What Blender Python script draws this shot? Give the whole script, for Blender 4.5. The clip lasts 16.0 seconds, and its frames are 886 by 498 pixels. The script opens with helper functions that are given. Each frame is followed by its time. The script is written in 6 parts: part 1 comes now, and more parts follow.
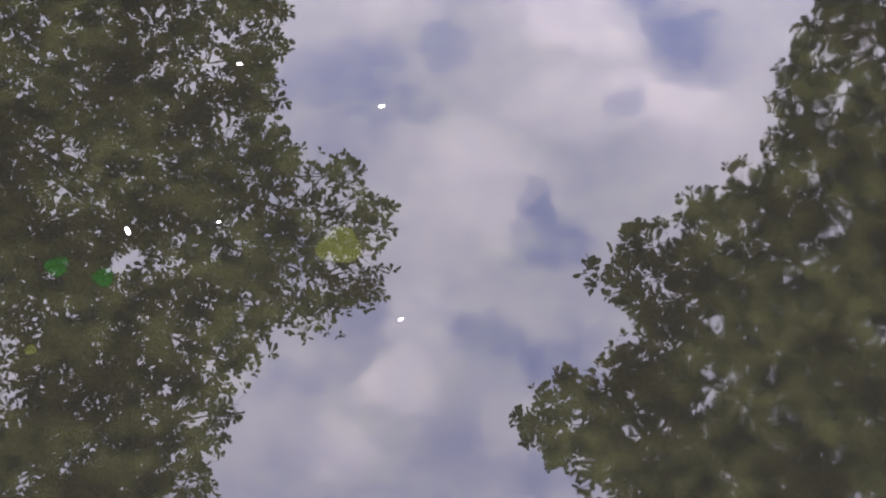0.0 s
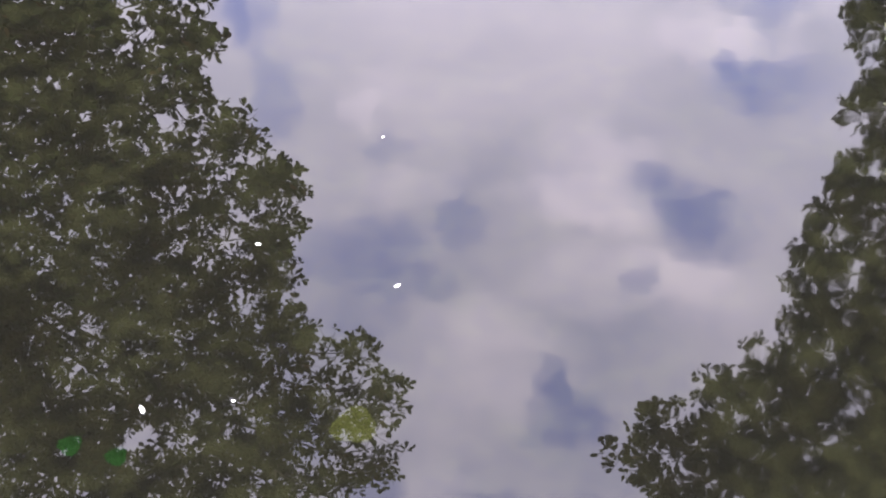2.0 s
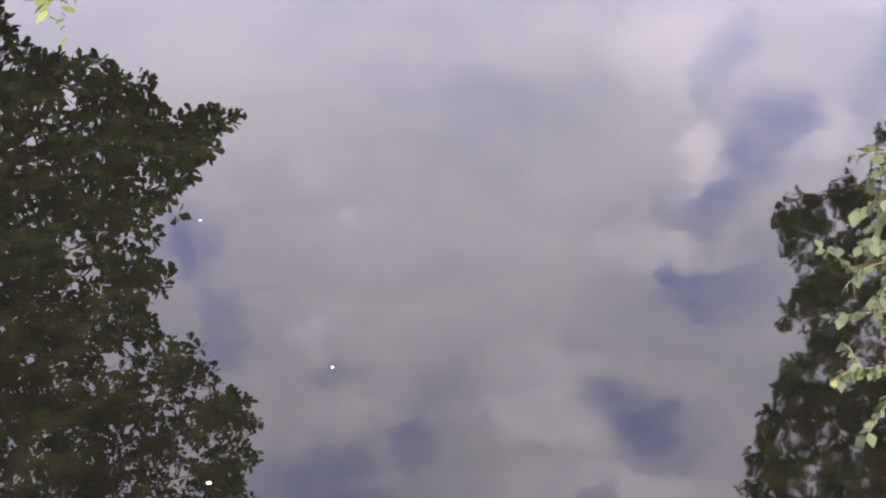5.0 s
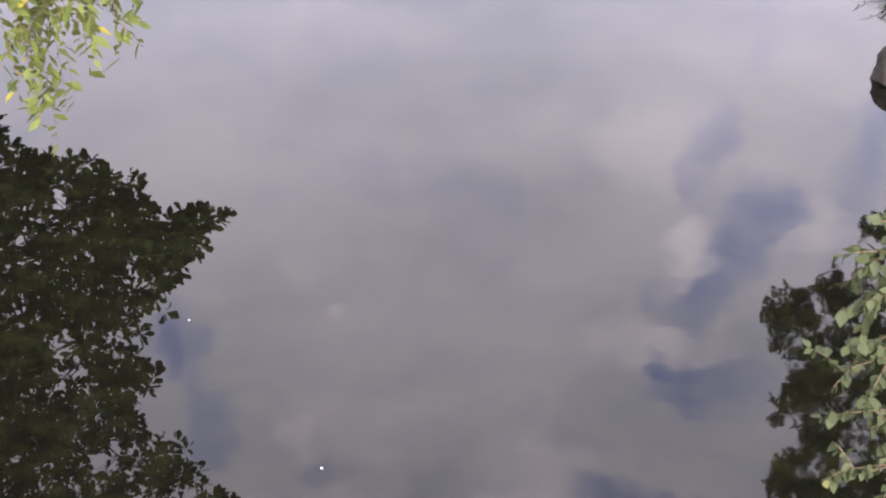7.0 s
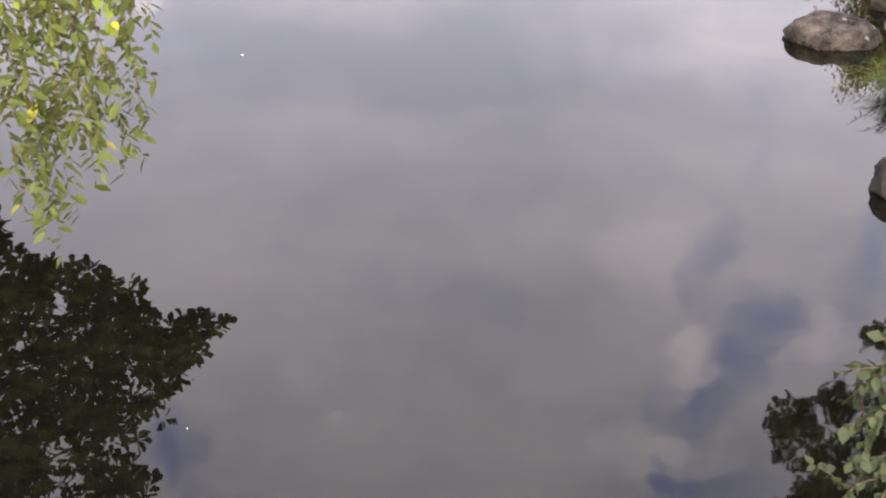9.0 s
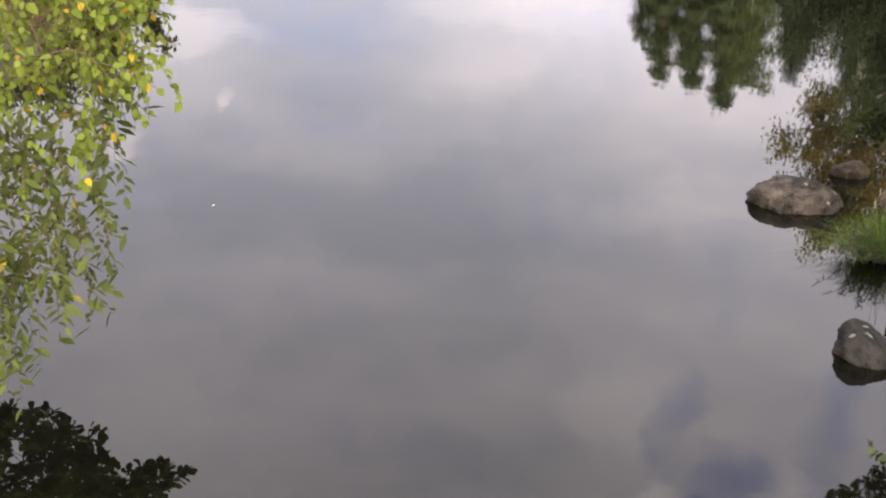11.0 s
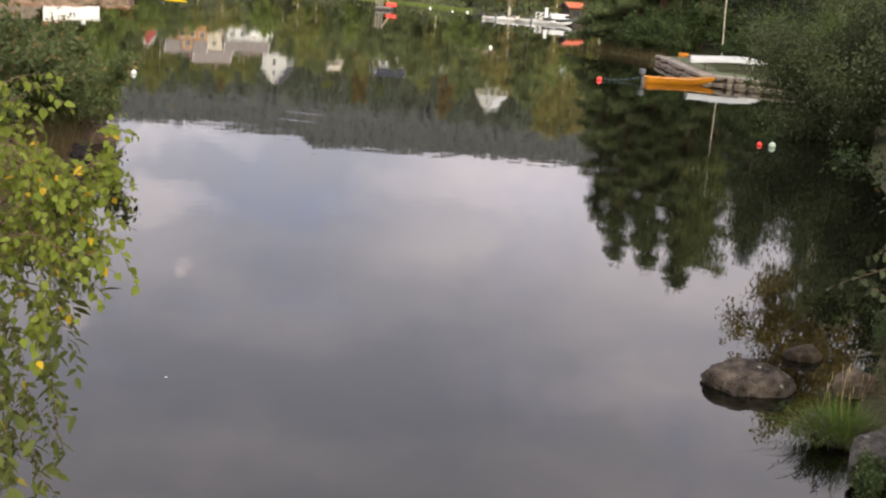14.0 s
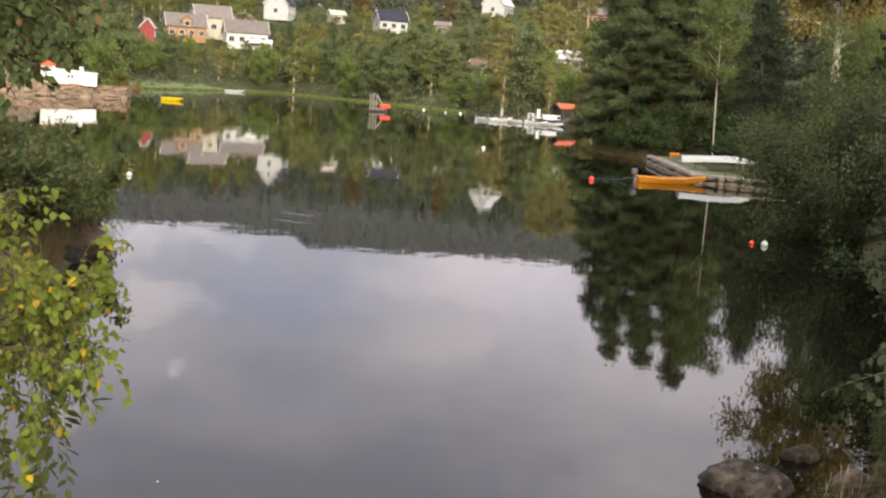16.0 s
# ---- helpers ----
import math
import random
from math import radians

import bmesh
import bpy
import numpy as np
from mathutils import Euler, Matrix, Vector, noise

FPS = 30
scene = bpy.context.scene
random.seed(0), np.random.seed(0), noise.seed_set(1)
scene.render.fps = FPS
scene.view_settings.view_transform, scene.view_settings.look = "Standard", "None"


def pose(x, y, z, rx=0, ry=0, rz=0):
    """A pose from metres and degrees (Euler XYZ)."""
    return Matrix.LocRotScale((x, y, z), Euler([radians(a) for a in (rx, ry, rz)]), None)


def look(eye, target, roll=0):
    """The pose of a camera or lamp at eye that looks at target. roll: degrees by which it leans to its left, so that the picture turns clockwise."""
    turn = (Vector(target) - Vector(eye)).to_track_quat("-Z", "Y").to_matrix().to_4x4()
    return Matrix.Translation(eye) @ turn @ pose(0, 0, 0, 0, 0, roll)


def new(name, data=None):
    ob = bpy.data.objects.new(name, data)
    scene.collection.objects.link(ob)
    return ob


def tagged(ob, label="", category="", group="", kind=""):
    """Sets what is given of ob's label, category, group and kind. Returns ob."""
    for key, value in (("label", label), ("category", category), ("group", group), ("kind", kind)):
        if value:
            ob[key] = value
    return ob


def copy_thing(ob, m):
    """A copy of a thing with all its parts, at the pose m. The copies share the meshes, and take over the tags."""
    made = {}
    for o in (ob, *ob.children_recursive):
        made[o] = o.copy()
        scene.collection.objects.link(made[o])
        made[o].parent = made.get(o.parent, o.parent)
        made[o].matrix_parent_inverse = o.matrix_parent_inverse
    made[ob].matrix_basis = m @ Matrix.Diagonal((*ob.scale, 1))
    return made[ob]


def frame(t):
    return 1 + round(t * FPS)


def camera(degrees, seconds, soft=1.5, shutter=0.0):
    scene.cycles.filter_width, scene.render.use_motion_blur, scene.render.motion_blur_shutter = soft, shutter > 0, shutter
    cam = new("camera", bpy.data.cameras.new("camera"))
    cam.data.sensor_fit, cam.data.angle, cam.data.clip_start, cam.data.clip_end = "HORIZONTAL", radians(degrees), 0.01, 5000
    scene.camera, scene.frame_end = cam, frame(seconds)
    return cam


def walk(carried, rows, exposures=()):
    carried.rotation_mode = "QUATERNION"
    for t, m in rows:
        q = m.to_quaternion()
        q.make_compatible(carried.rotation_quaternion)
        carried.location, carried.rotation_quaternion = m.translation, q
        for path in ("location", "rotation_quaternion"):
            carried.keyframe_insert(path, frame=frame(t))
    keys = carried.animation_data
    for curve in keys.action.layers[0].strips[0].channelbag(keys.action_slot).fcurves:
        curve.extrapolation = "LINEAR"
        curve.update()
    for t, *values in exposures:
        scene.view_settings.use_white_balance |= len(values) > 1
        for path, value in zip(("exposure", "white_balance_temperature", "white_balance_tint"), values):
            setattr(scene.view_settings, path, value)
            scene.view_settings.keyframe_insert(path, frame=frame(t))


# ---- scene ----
cam = camera(38.44, 16.0, soft=2.25)
# seconds, then the turn about x, y and z; the camera is lifted slowly while it tilts up
ROWS = [
    (0.0, 36.12, -1.38, 6.72),
    (0.5, 38.47, -1.32, 7.35),
    (1.0, 40.32, -0.70, 7.20),
    (1.5, 42.85, -1.00, 7.47),
    (2.0, 44.05, -0.95, 7.28),
    (2.5, 45.72, -0.88, 7.04),
    (3.0, 47.11, -0.51, 6.83),
    (3.5, 48.74, -0.32, 6.20),
    (4.0, 50.50, -0.56, 5.67),
    (4.5, 52.44, -0.45, 4.33),
    (7.0, 58.36, -0.24, 3.07),
    (7.5, 59.46, -0.30, 3.05),
    (8.0, 60.58, -0.15, 2.94),
    (10.5, 68.13, -1.78, 3.36),
    (11.0, 70.02, -2.16, 2.36),
    (11.5, 71.62, -2.58, 0.99),
    (12.0, 73.55, -2.75, 0.88),
    (12.5, 75.09, -3.26, 0.80),
    (13.0, 76.15, -3.06, 0.52),
    (13.5, 77.20, -3.88, 0.94),
    (14.0, 77.93, -3.78, 0.78),
    (14.5, 78.84, -3.49, 0.80),
    (15.0, 80.18, -3.48, 0.65),
    (15.5, 81.24, -3.69, 0.84),
    (16.0, 82.42, -3.57, 0.47),
]
STOPS = [(0.0, 4.40, 5950, 14), (4.0, 3.68, 6070, 14), (7.5, 2.90, 6270, 8), (11.0, 2.12, 6640, 4), (12.5, 1.82, 6670, 3), (14.0, 1.50, 6660, 3), (16.0, 1.46, 6680, 3)]
walk(cam, [(t, pose(0, 0, 4.82 + 0.011 * t, rx, ry, rz)) for t, rx, ry, rz in ROWS], STOPS)

# ---- sky and light ----
SUN_EL, SUN_AZ = 24.0, 168.0   # the sun stands low behind the camera, veiled by cloud


def node(tree, kind, data_type=None, blend_type=None, operation=None, use_clamp=None, interpolation_type=None, sky_type=None, sun_disc=None):
    n = tree.nodes.new(kind)
    if sky_type:
        n.sky_type = sky_type
    if sun_disc is not None:
        n.sun_disc = sun_disc
    if data_type:
        n.data_type = data_type
    if blend_type:
        n.blend_type = blend_type
    if operation:
        n.operation = operation
    if use_clamp is not None:
        n.use_clamp = use_clamp
    if interpolation_type:
        n.interpolation_type = interpolation_type
    return n


def sky_world():
    w = bpy.data.worlds.new("evening_sky")
    scene.world = w
    w.use_nodes = True
    t = w.node_tree
    t.nodes.clear()
    out = node(t, "ShaderNodeOutputWorld")
    bg = node(t, "ShaderNodeBackground")
    t.links.new(bg.outputs[0], out.inputs[0])
    sky = node(t, "ShaderNodeTexSky", sky_type="NISHITA", sun_disc=False)
    sky.sun_elevation, sky.sun_rotation = radians(SUN_EL), radians(SUN_AZ)
    sky.dust_density = 2.0
    dim = node(t, "ShaderNodeMix", data_type="RGBA", blend_type="MULTIPLY")
    dim.inputs[0].default_value = 1.0
    dim.inputs[7].default_value = (0.030, 0.028, 0.030, 1)
    t.links.new(sky.outputs[0], dim.inputs[6])
    geo = node(t, "ShaderNodeTexCoord")
    # warp the direction, so that the gaps between the clouds have ragged edges
    back = geo.outputs["Generated"]
    for scale, amount in ((6.0, 0.035), (14.0, 0.055), (34.0, 0.034)):
        warp = node(t, "ShaderNodeTexNoise")
        warp.inputs["Scale"].default_value, warp.inputs["Detail"].default_value = scale, 2.0
        t.links.new(geo.outputs["Generated"], warp.inputs["Vector"])
        centre = node(t, "ShaderNodeVectorMath", operation="SUBTRACT")
        centre.inputs[1].default_value = (0.5, 0.5, 0.5)
        t.links.new(warp.outputs["Color"], centre.inputs[0])
        shift = node(t, "ShaderNodeVectorMath", operation="MULTIPLY_ADD")
        shift.inputs[1].default_value = (amount, amount, amount)
        t.links.new(centre.outputs[0], shift.inputs[0])
        t.links.new(back, shift.inputs[2])
        back = shift.outputs[0]

    def spots(rows):
        """The sum of soft round spots: azimuth, height, half width and half height in degrees, and weight."""
        total = None
        for az, el, wide, high, weight in rows:
            a, e = radians(az), radians(el)
            c = Vector((math.sin(a) * math.cos(e), math.cos(a) * math.cos(e), math.sin(e)))
            right = Vector((math.cos(a), -math.sin(a), 0))
            up = right.cross(c)
            d = node(t, "ShaderNodeVectorMath", operation="SUBTRACT")
            d.inputs[1].default_value = c
            t.links.new(back, d.inputs[0])
            parts = []
            for axis, size in ((right, wide), (up, high)):
                dot = node(t, "ShaderNodeVectorMath", operation="DOT_PRODUCT")
                dot.inputs[1].default_value = axis / math.sin(radians(size))
                t.links.new(d.outputs[0], dot.inputs[0])
                sq = node(t, "ShaderNodeMath", operation="MULTIPLY")
                t.links.new(dot.outputs["Value"], sq.inputs[0])
                t.links.new(dot.outputs["Value"], sq.inputs[1])
                parts.append(sq)
            s = node(t, "ShaderNodeMath", operation="ADD")
            t.links.new(parts[0].outputs[0], s.inputs[0])
            t.links.new(parts[1].outputs[0], s.inputs[1])
            fall = node(t, "ShaderNodeMapRange", interpolation_type="SMOOTHSTEP")
            fall.inputs["From Min"].default_value, fall.inputs["From Max"].default_value = 2.3, 0.0
            fall.inputs["To Min"].default_value, fall.inputs["To Max"].default_value = 0.0, weight
            t.links.new(s.outputs[0], fall.inputs["Value"])
            if total is None:
                total = fall
            else:
                add = node(t, "ShaderNodeMath", operation="ADD")
                t.links.new(total.outputs[0], add.inputs[0])
                t.links.new(fall.outputs[0], add.inputs[1])
                total = add
        return total

    gaps = spots(GAPS_HIGH + GAPS_MIDDLE + GAPS_LOW + THIN)
    lit = spots(LIT_HIGH + LIT_LOW + DULL)
    # cloud: grey violet, paler where lit, with a soft unevenness of its own
    fbm = node(t, "ShaderNodeTexNoise")
    fbm.inputs["Scale"].default_value, fbm.inputs["Detail"].default_value, fbm.inputs["Roughness"].default_value = 4.2, 6.0, 0.55
    flat = node(t, "ShaderNodeMapping")                # layers of cloud, drawn out along the horizon
    flat.inputs["Scale"].default_value = (1.0, 1.0, 2.4)
    t.links.new(geo.outputs["Generated"], flat.inputs["Vector"])
    t.links.new(flat.outputs[0], fbm.inputs["Vector"])
    level = node(t, "ShaderNodeMapRange")
    level.inputs["From Min"].default_value, level.inputs["From Max"].default_value = 0.3, 0.7
    level.inputs["To Min"].default_value, level.inputs["To Max"].default_value = 0.14, 0.62
    t.links.new(fbm.outputs["Fac"], level.inputs["Value"])
    both = node(t, "ShaderNodeMath", operation="ADD", use_clamp=True)
    t.links.new(level.outputs[0], both.inputs[0])
    t.links.new(lit.outputs[0], both.inputs[1])
    cloud = node(t, "ShaderNodeMix", data_type="RGBA")
    cloud.inputs[6].default_value = CLOUD_DARK
    cloud.inputs[7].default_value = CLOUD_LIGHT
    t.links.new(both.outputs[0], cloud.inputs[0])
    # the open blue shows through the gaps, torn by the finer cloud; higher up the cover is thinner
    torn = node(t, "ShaderNodeTexNoise")
    torn.inputs["Scale"].default_value, torn.inputs["Detail"].default_value, torn.inputs["Roughness"].default_value = 9.0, 5.0, 0.6
    t.links.new(geo.outputs["Generated"], torn.inputs["Vector"])
    tear = node(t, "ShaderNodeMath", operation="MULTIPLY_ADD")
    tear.inputs[1].default_value = 1.7
    t.links.new(torn.outputs["Fac"], tear.inputs[0])
    t.links.new(gaps.outputs[0], tear.inputs[2])
    xyz = node(t, "ShaderNodeSeparateXYZ")
    t.links.new(geo.outputs["Generated"], xyz.inputs[0])
    high = node(t, "ShaderNodeMapRange")
    high.inputs["From Min"].default_value, high.inputs["From Max"].default_value = 0.62, 0.9
    high.inputs["To Min"].default_value, high.inputs["To Max"].default_value = 0.0, 0.30
    t.links.new(xyz.outputs["Z"], high.inputs["Value"])
    sum_up = node(t, "ShaderNodeMath", operation="ADD")
    t.links.new(tear.outputs[0], sum_up.inputs[0])
    t.links.new(high.outputs[0], sum_up.inputs[1])
    hole = node(t, "ShaderNodeMapRange", interpolation_type="SMOOTHSTEP")
    hole.inputs["From Min"].default_value, hole.inputs["From Max"].default_value = 0.42, 1.70
    hole.inputs["To Max"].default_value = 0.95
    fray = node(t, "ShaderNodeMath", operation="SUBTRACT")
    fray.inputs[1].default_value = 0.35
    t.links.new(sum_up.outputs[0], fray.inputs[0])
    t.links.new(fray.outputs[0], hole.inputs["Value"])
    blue = node(t, "ShaderNodeMix", data_type="RGBA", blend_type="ADD")
    blue.inputs[0].default_value = 1.0
    blue.inputs[7].default_value = BLUE
    t.links.new(dim.outputs[2], blue.inputs[6])
    mix = node(t, "ShaderNodeMix", data_type="RGBA")
    t.links.new(hole.outputs[0], mix.inputs[0])
    t.links.new(cloud.outputs[2], mix.inputs[6])
    t.links.new(blue.outputs[2], mix.inputs[7])
    t.links.new(mix.outputs[2], bg.inputs[0])
    # a cloud cover is brightest overhead
    bright = node(t, "ShaderNodeMapRange")
    bright.inputs["From Min"].default_value, bright.inputs["From Max"].default_value = 0.15, 0.85
    bright.inputs["To Min"].default_value, bright.inputs["To Max"].default_value = 0.90, 1.44
    t.links.new(xyz.outputs["Z"], bright.inputs["Value"])
    t.links.new(bright.outputs[0], bg.inputs[1])


CLOUD_DARK, CLOUD_LIGHT, BLUE = (0.376, 0.361, 0.434, 1), (0.80, 0.69, 0.73, 1), (0.205, 0.205, 0.36, 1)
# open blue, thin veils, lit puffs and dull stretches of the cloud cover
GAPS_HIGH = [(1.1, 51.5, 0.71, 1.02, 0.55), (1.8, 53.2, 1.66, 1.27, 0.65), (-12.3, 57.6, 1.53, 1.4, 0.5), (0.1, 58.2, 2.29, 1.53, 0.5), (6.0, 58.2, 1.53, 1.27, 0.5), (-16.6, 59.6, 1.78, 0.89, 0.45),
             (-3.2, 62.1, 1.78, 1.78, 0.4), (5.9, 63.3, 2.04, 1.02, 0.45), (-10.7, 49.1, 1.53, 1.02, 0.3), (-15.6, 53.2, 1.53, 1.53, 0.3)]
GAPS_MIDDLE = [(-16.2, 38.7, 1.15, 2.0, 0.6), (-18.2, 34.8, 1.02, 1.27, 0.5), (12.6, 37.2, 2.3, 1.25, 0.55), (9.7, 37.4, 1.2, 0.9, 0.35), (7.2, 42.4, 1.8, 1.25, 0.52),
               (9.7, 43.2, 2.1, 1.5, 0.45), (-4.9, 45.0, 1.3, 0.85, 0.52), (-11.6, 46.1, 2.29, 1.3, 0.55), (-9.5, 41.5, 1.1, 0.7, 0.45), (-8.6, 47.7, 1.53, 0.76, 0.4), (6.5, 46.6, 0.64, 1.15, 0.4), (-13.3, 37.6, 0.89, 0.46, 0.35)]
GAPS_LOW = [(10.1, 26.3, 0.9, 1.5, 0.42), (9.8, 28.6, 0.8, 1.1, 0.4), (12.6, 29.4, 1.5, 2.1, 0.52), (12.0, 32.3, 1.5, 1.5, 0.48), (11.3, 34.1, 1.3, 1.0, 0.4), (8.6, 33.3, 0.76, 0.64, 0.45), (9.5, 36.4, 0.64, 0.51, 0.5),
            (-16.8, 34.7, 1.02, 1.66, 0.55), (17.5, 27.2, 1.15, 1.53, 0.3), (-7.1, 28.8, 3.57, 0.76, 0.12), (1.6, 34.1, 2.04, 0.64, 0.15), (18.1, 25.1, 0.64, 1.02, 0.3)]
THIN = [(-8.2, 10.8, 3.82, 0.89, 0.2), (-13.1, 15.1, 2.8, 0.56, 0.28), (-15.2, 17.7, 2.04, 1.02, 0.2), (13.2, 21.8, 3.06, 1.02, 0.22), (17.7, 25.5, 1.53, 1.53, 0.22), (-6.9, 15.1, 3.82, 0.64, 0.2),
        (12.5, 19.3, 2.04, 1.27, 0.18)]
LIT_HIGH = [(-9.1, 60.2, 1.53, 1.15, 0.5), (1.4, 43.4, 2.8, 1.02, 0.3), (5.0, 46.8, 2.8, 1.53, 0.3), (-2.4, 50.9, 3.57, 1.78, 0.3), (-14.7, 62.8, 1.78, 1.02, 0.4), (-6.6, 57.7, 1.53, 1.53, 0.3), (10.2, 46.8, 2.55, 1.53, 0.3),
            (9.9, 31.7, 1.3, 1.5, 0.5), (7.9, 35.8, 1.9, 1.4, 0.40), (11.0, 35.8, 1.6, 0.8, 0.35), (3.2, 42.2, 2.8, 2.0, 0.45), (-11.5, 40.0, 0.71, 0.46, 0.26), (-8.0, 35.3, 0.36, 0.46, 0.3), (8.7, 45.5, 2.04, 1.02, 0.3),
            (-7.2, 43.4, 1.78, 1.02, 0.25), (-3.7, 49.4, 3.57, 1.27, 0.2)]
LIT_LOW = [(7.4, 26.1, 2.3, 2.0, 0.28), (15.5, 29.2, 1.27, 1.02, 0.4), (-10.5, 39.2, 1.02, 0.71, 0.14), (-9.6, 31.5, 1.27, 1.02, 0.15), (-11.7, 13.7, 0.31, 0.33, 0.5), (-15.9, 15.3, 1.02, 0.51, 0.5),
           (11.6, 16.7, 3.31, 1.15, 0.22), (-12.3, 10.6, 2.29, 0.76, 0.3), (-13.2, 8.1, 1.53, 0.64, 0.2), (1.7, 8.9, 4.59, 1.02, 0.22), (8.2, 18.1, 3.06, 0.89, 0.15), (-9.3, 7.4, 3.57, 0.41, 0.2)]
DULL = [(2, 16.5, 13, 2.6, -0.10), (2, 10.5, 14, 2.0, 0.12), (8, 20, 9, 3, 0.10), (-8.4, 8.9, 3.2, 1.6, -0.2), (-15, 19, 4, 4, -0.15), (-6, 16, 9, 4, -0.2), (-3, 21, 9, 4, -0.16), (-7, 8.5, 8, 3.5, -0.3)]
sky_world()
sun = new("sun", bpy.data.lights.new("sun", "SUN"))
sun.data.energy, sun.data.angle, sun.data.color = 1.8, radians(18), (1.0, 0.9, 0.78)
sun.matrix_world = look((0, 0, 0), (-math.sin(radians(SUN_AZ)), -math.cos(radians(SUN_AZ)), -math.tan(radians(SUN_EL))))

# ---- the lie of the land ----
SHORE = [(-7, -60), (-6, 0), (-6.5, 10), (-8, 20), (-8.6, 28), (-9.6, 34), (-10.4, 37), (-15, 41), (-24, 60), (-33, 85), (-44, 110), (-54, 138),
         (-54.6, 153), (-41.6, 165.4), (-44.5, 177), (-64, 196), (-57, 229), (-46, 262), (-36, 272), (-22, 249), (-6, 223), (2, 203), (8, 186), (15, 173),
         (22, 168), (30, 155), (26, 128), (14, 110), (11, 105.5), (13.2, 99), (14.4, 93), (14.3, 82), (14.2, 74), (18, 71), (20, 60), (16, 48),
         (13.2, 40), (11, 30), (8.6, 24), (7, 19), (5.9, 16.6), (5.2, 15), (4.9, 13), (4.5, 11.5), (4.6, 9.5), (5.4, 6), (6, 0), (7, -60)]


def shore_distance(x, y):
    """How far a place lies from the lake's edge: over land plus, over water minus."""
    x, y = np.asarray(x, float), np.asarray(y, float)
    best = np.full(x.shape, 1e9)
    inside = np.zeros(x.shape, bool)
    for (ax, ay), (bx, by) in zip(SHORE, SHORE[1:] + SHORE[:1]):
        ex, ey = bx - ax, by - ay
        s = np.clip(((x - ax) * ex + (y - ay) * ey) / (ex * ex + ey * ey), 0, 1)
        best = np.minimum(best, np.hypot(x - ax - s * ex, y - ay - s * ey))
        cross = (ay > y) != (by > y)
        inside ^= cross & (x < ax + (y - ay) * ex / (ey if ey else 1e-9))
    return np.where(inside, -best, best)


def ground(x, y):
    """The height of the ground: a low bank, then a hillside that climbs across the lake."""
    x, y = np.asarray(x, float), np.asarray(y, float)
    d = shore_distance(x, y)
    far = np.clip((np.hypot(x, y) - 130) / 80, 0, 1)
    steep = 0.05 + 0.17 * far
    bank = np.where(d > 0, 0.5 * (1 - np.exp(-d / 0.8)), np.maximum(d * 0.5, -2.5))
    rise = np.clip(d - 3, 0, None) * steep
    rise = np.where(rise > 30, 30 + (rise - 30) * 0.62, rise)
    rise = np.where(rise > 134, 134 + (rise - 134) * 0.2, rise)
    roll = np.sin(x * 0.021 + 1.0) * np.sin(y * 0.017) * np.clip(d / 60, 0, 3)
    left = np.clip((-x - 0.16 * y + 20) / 260, 0, 1) * np.clip((d - 300) / 500, 0, 1)
    bearing = np.degrees(np.arctan2(x, y))
    crest = 11 * np.clip((bearing + 6.9) / 0.8, 0, 1) * np.clip((d - 480) / 220, 0, 1)
    return crest + bank + rise * (1 - 0.12 * left) + np.where(d > 0, roll, 0)


# houses across the lake: place, half the width to keep clear of trees, and how far in front
HOUSE_SPOTS = [(-71.5, 296.5, 4, 30), (-65.4, 309.2, 7, 34), (-59.6, 316, 6, 34), (-51, 314, 8, 34), (-49.1, 356.6, 7, 30), (-33.6, 358.4, 4, 20), (-18, 348.5, 7, 32),
               (-3.8, 347, 4, 20), (11.4, 370.8, 8, 34), (33.4, 359.5, 3, 12), (37.7, 346, 5, 20), (6.3, 266, 4, 24), (22.1, 257, 4, 16)]

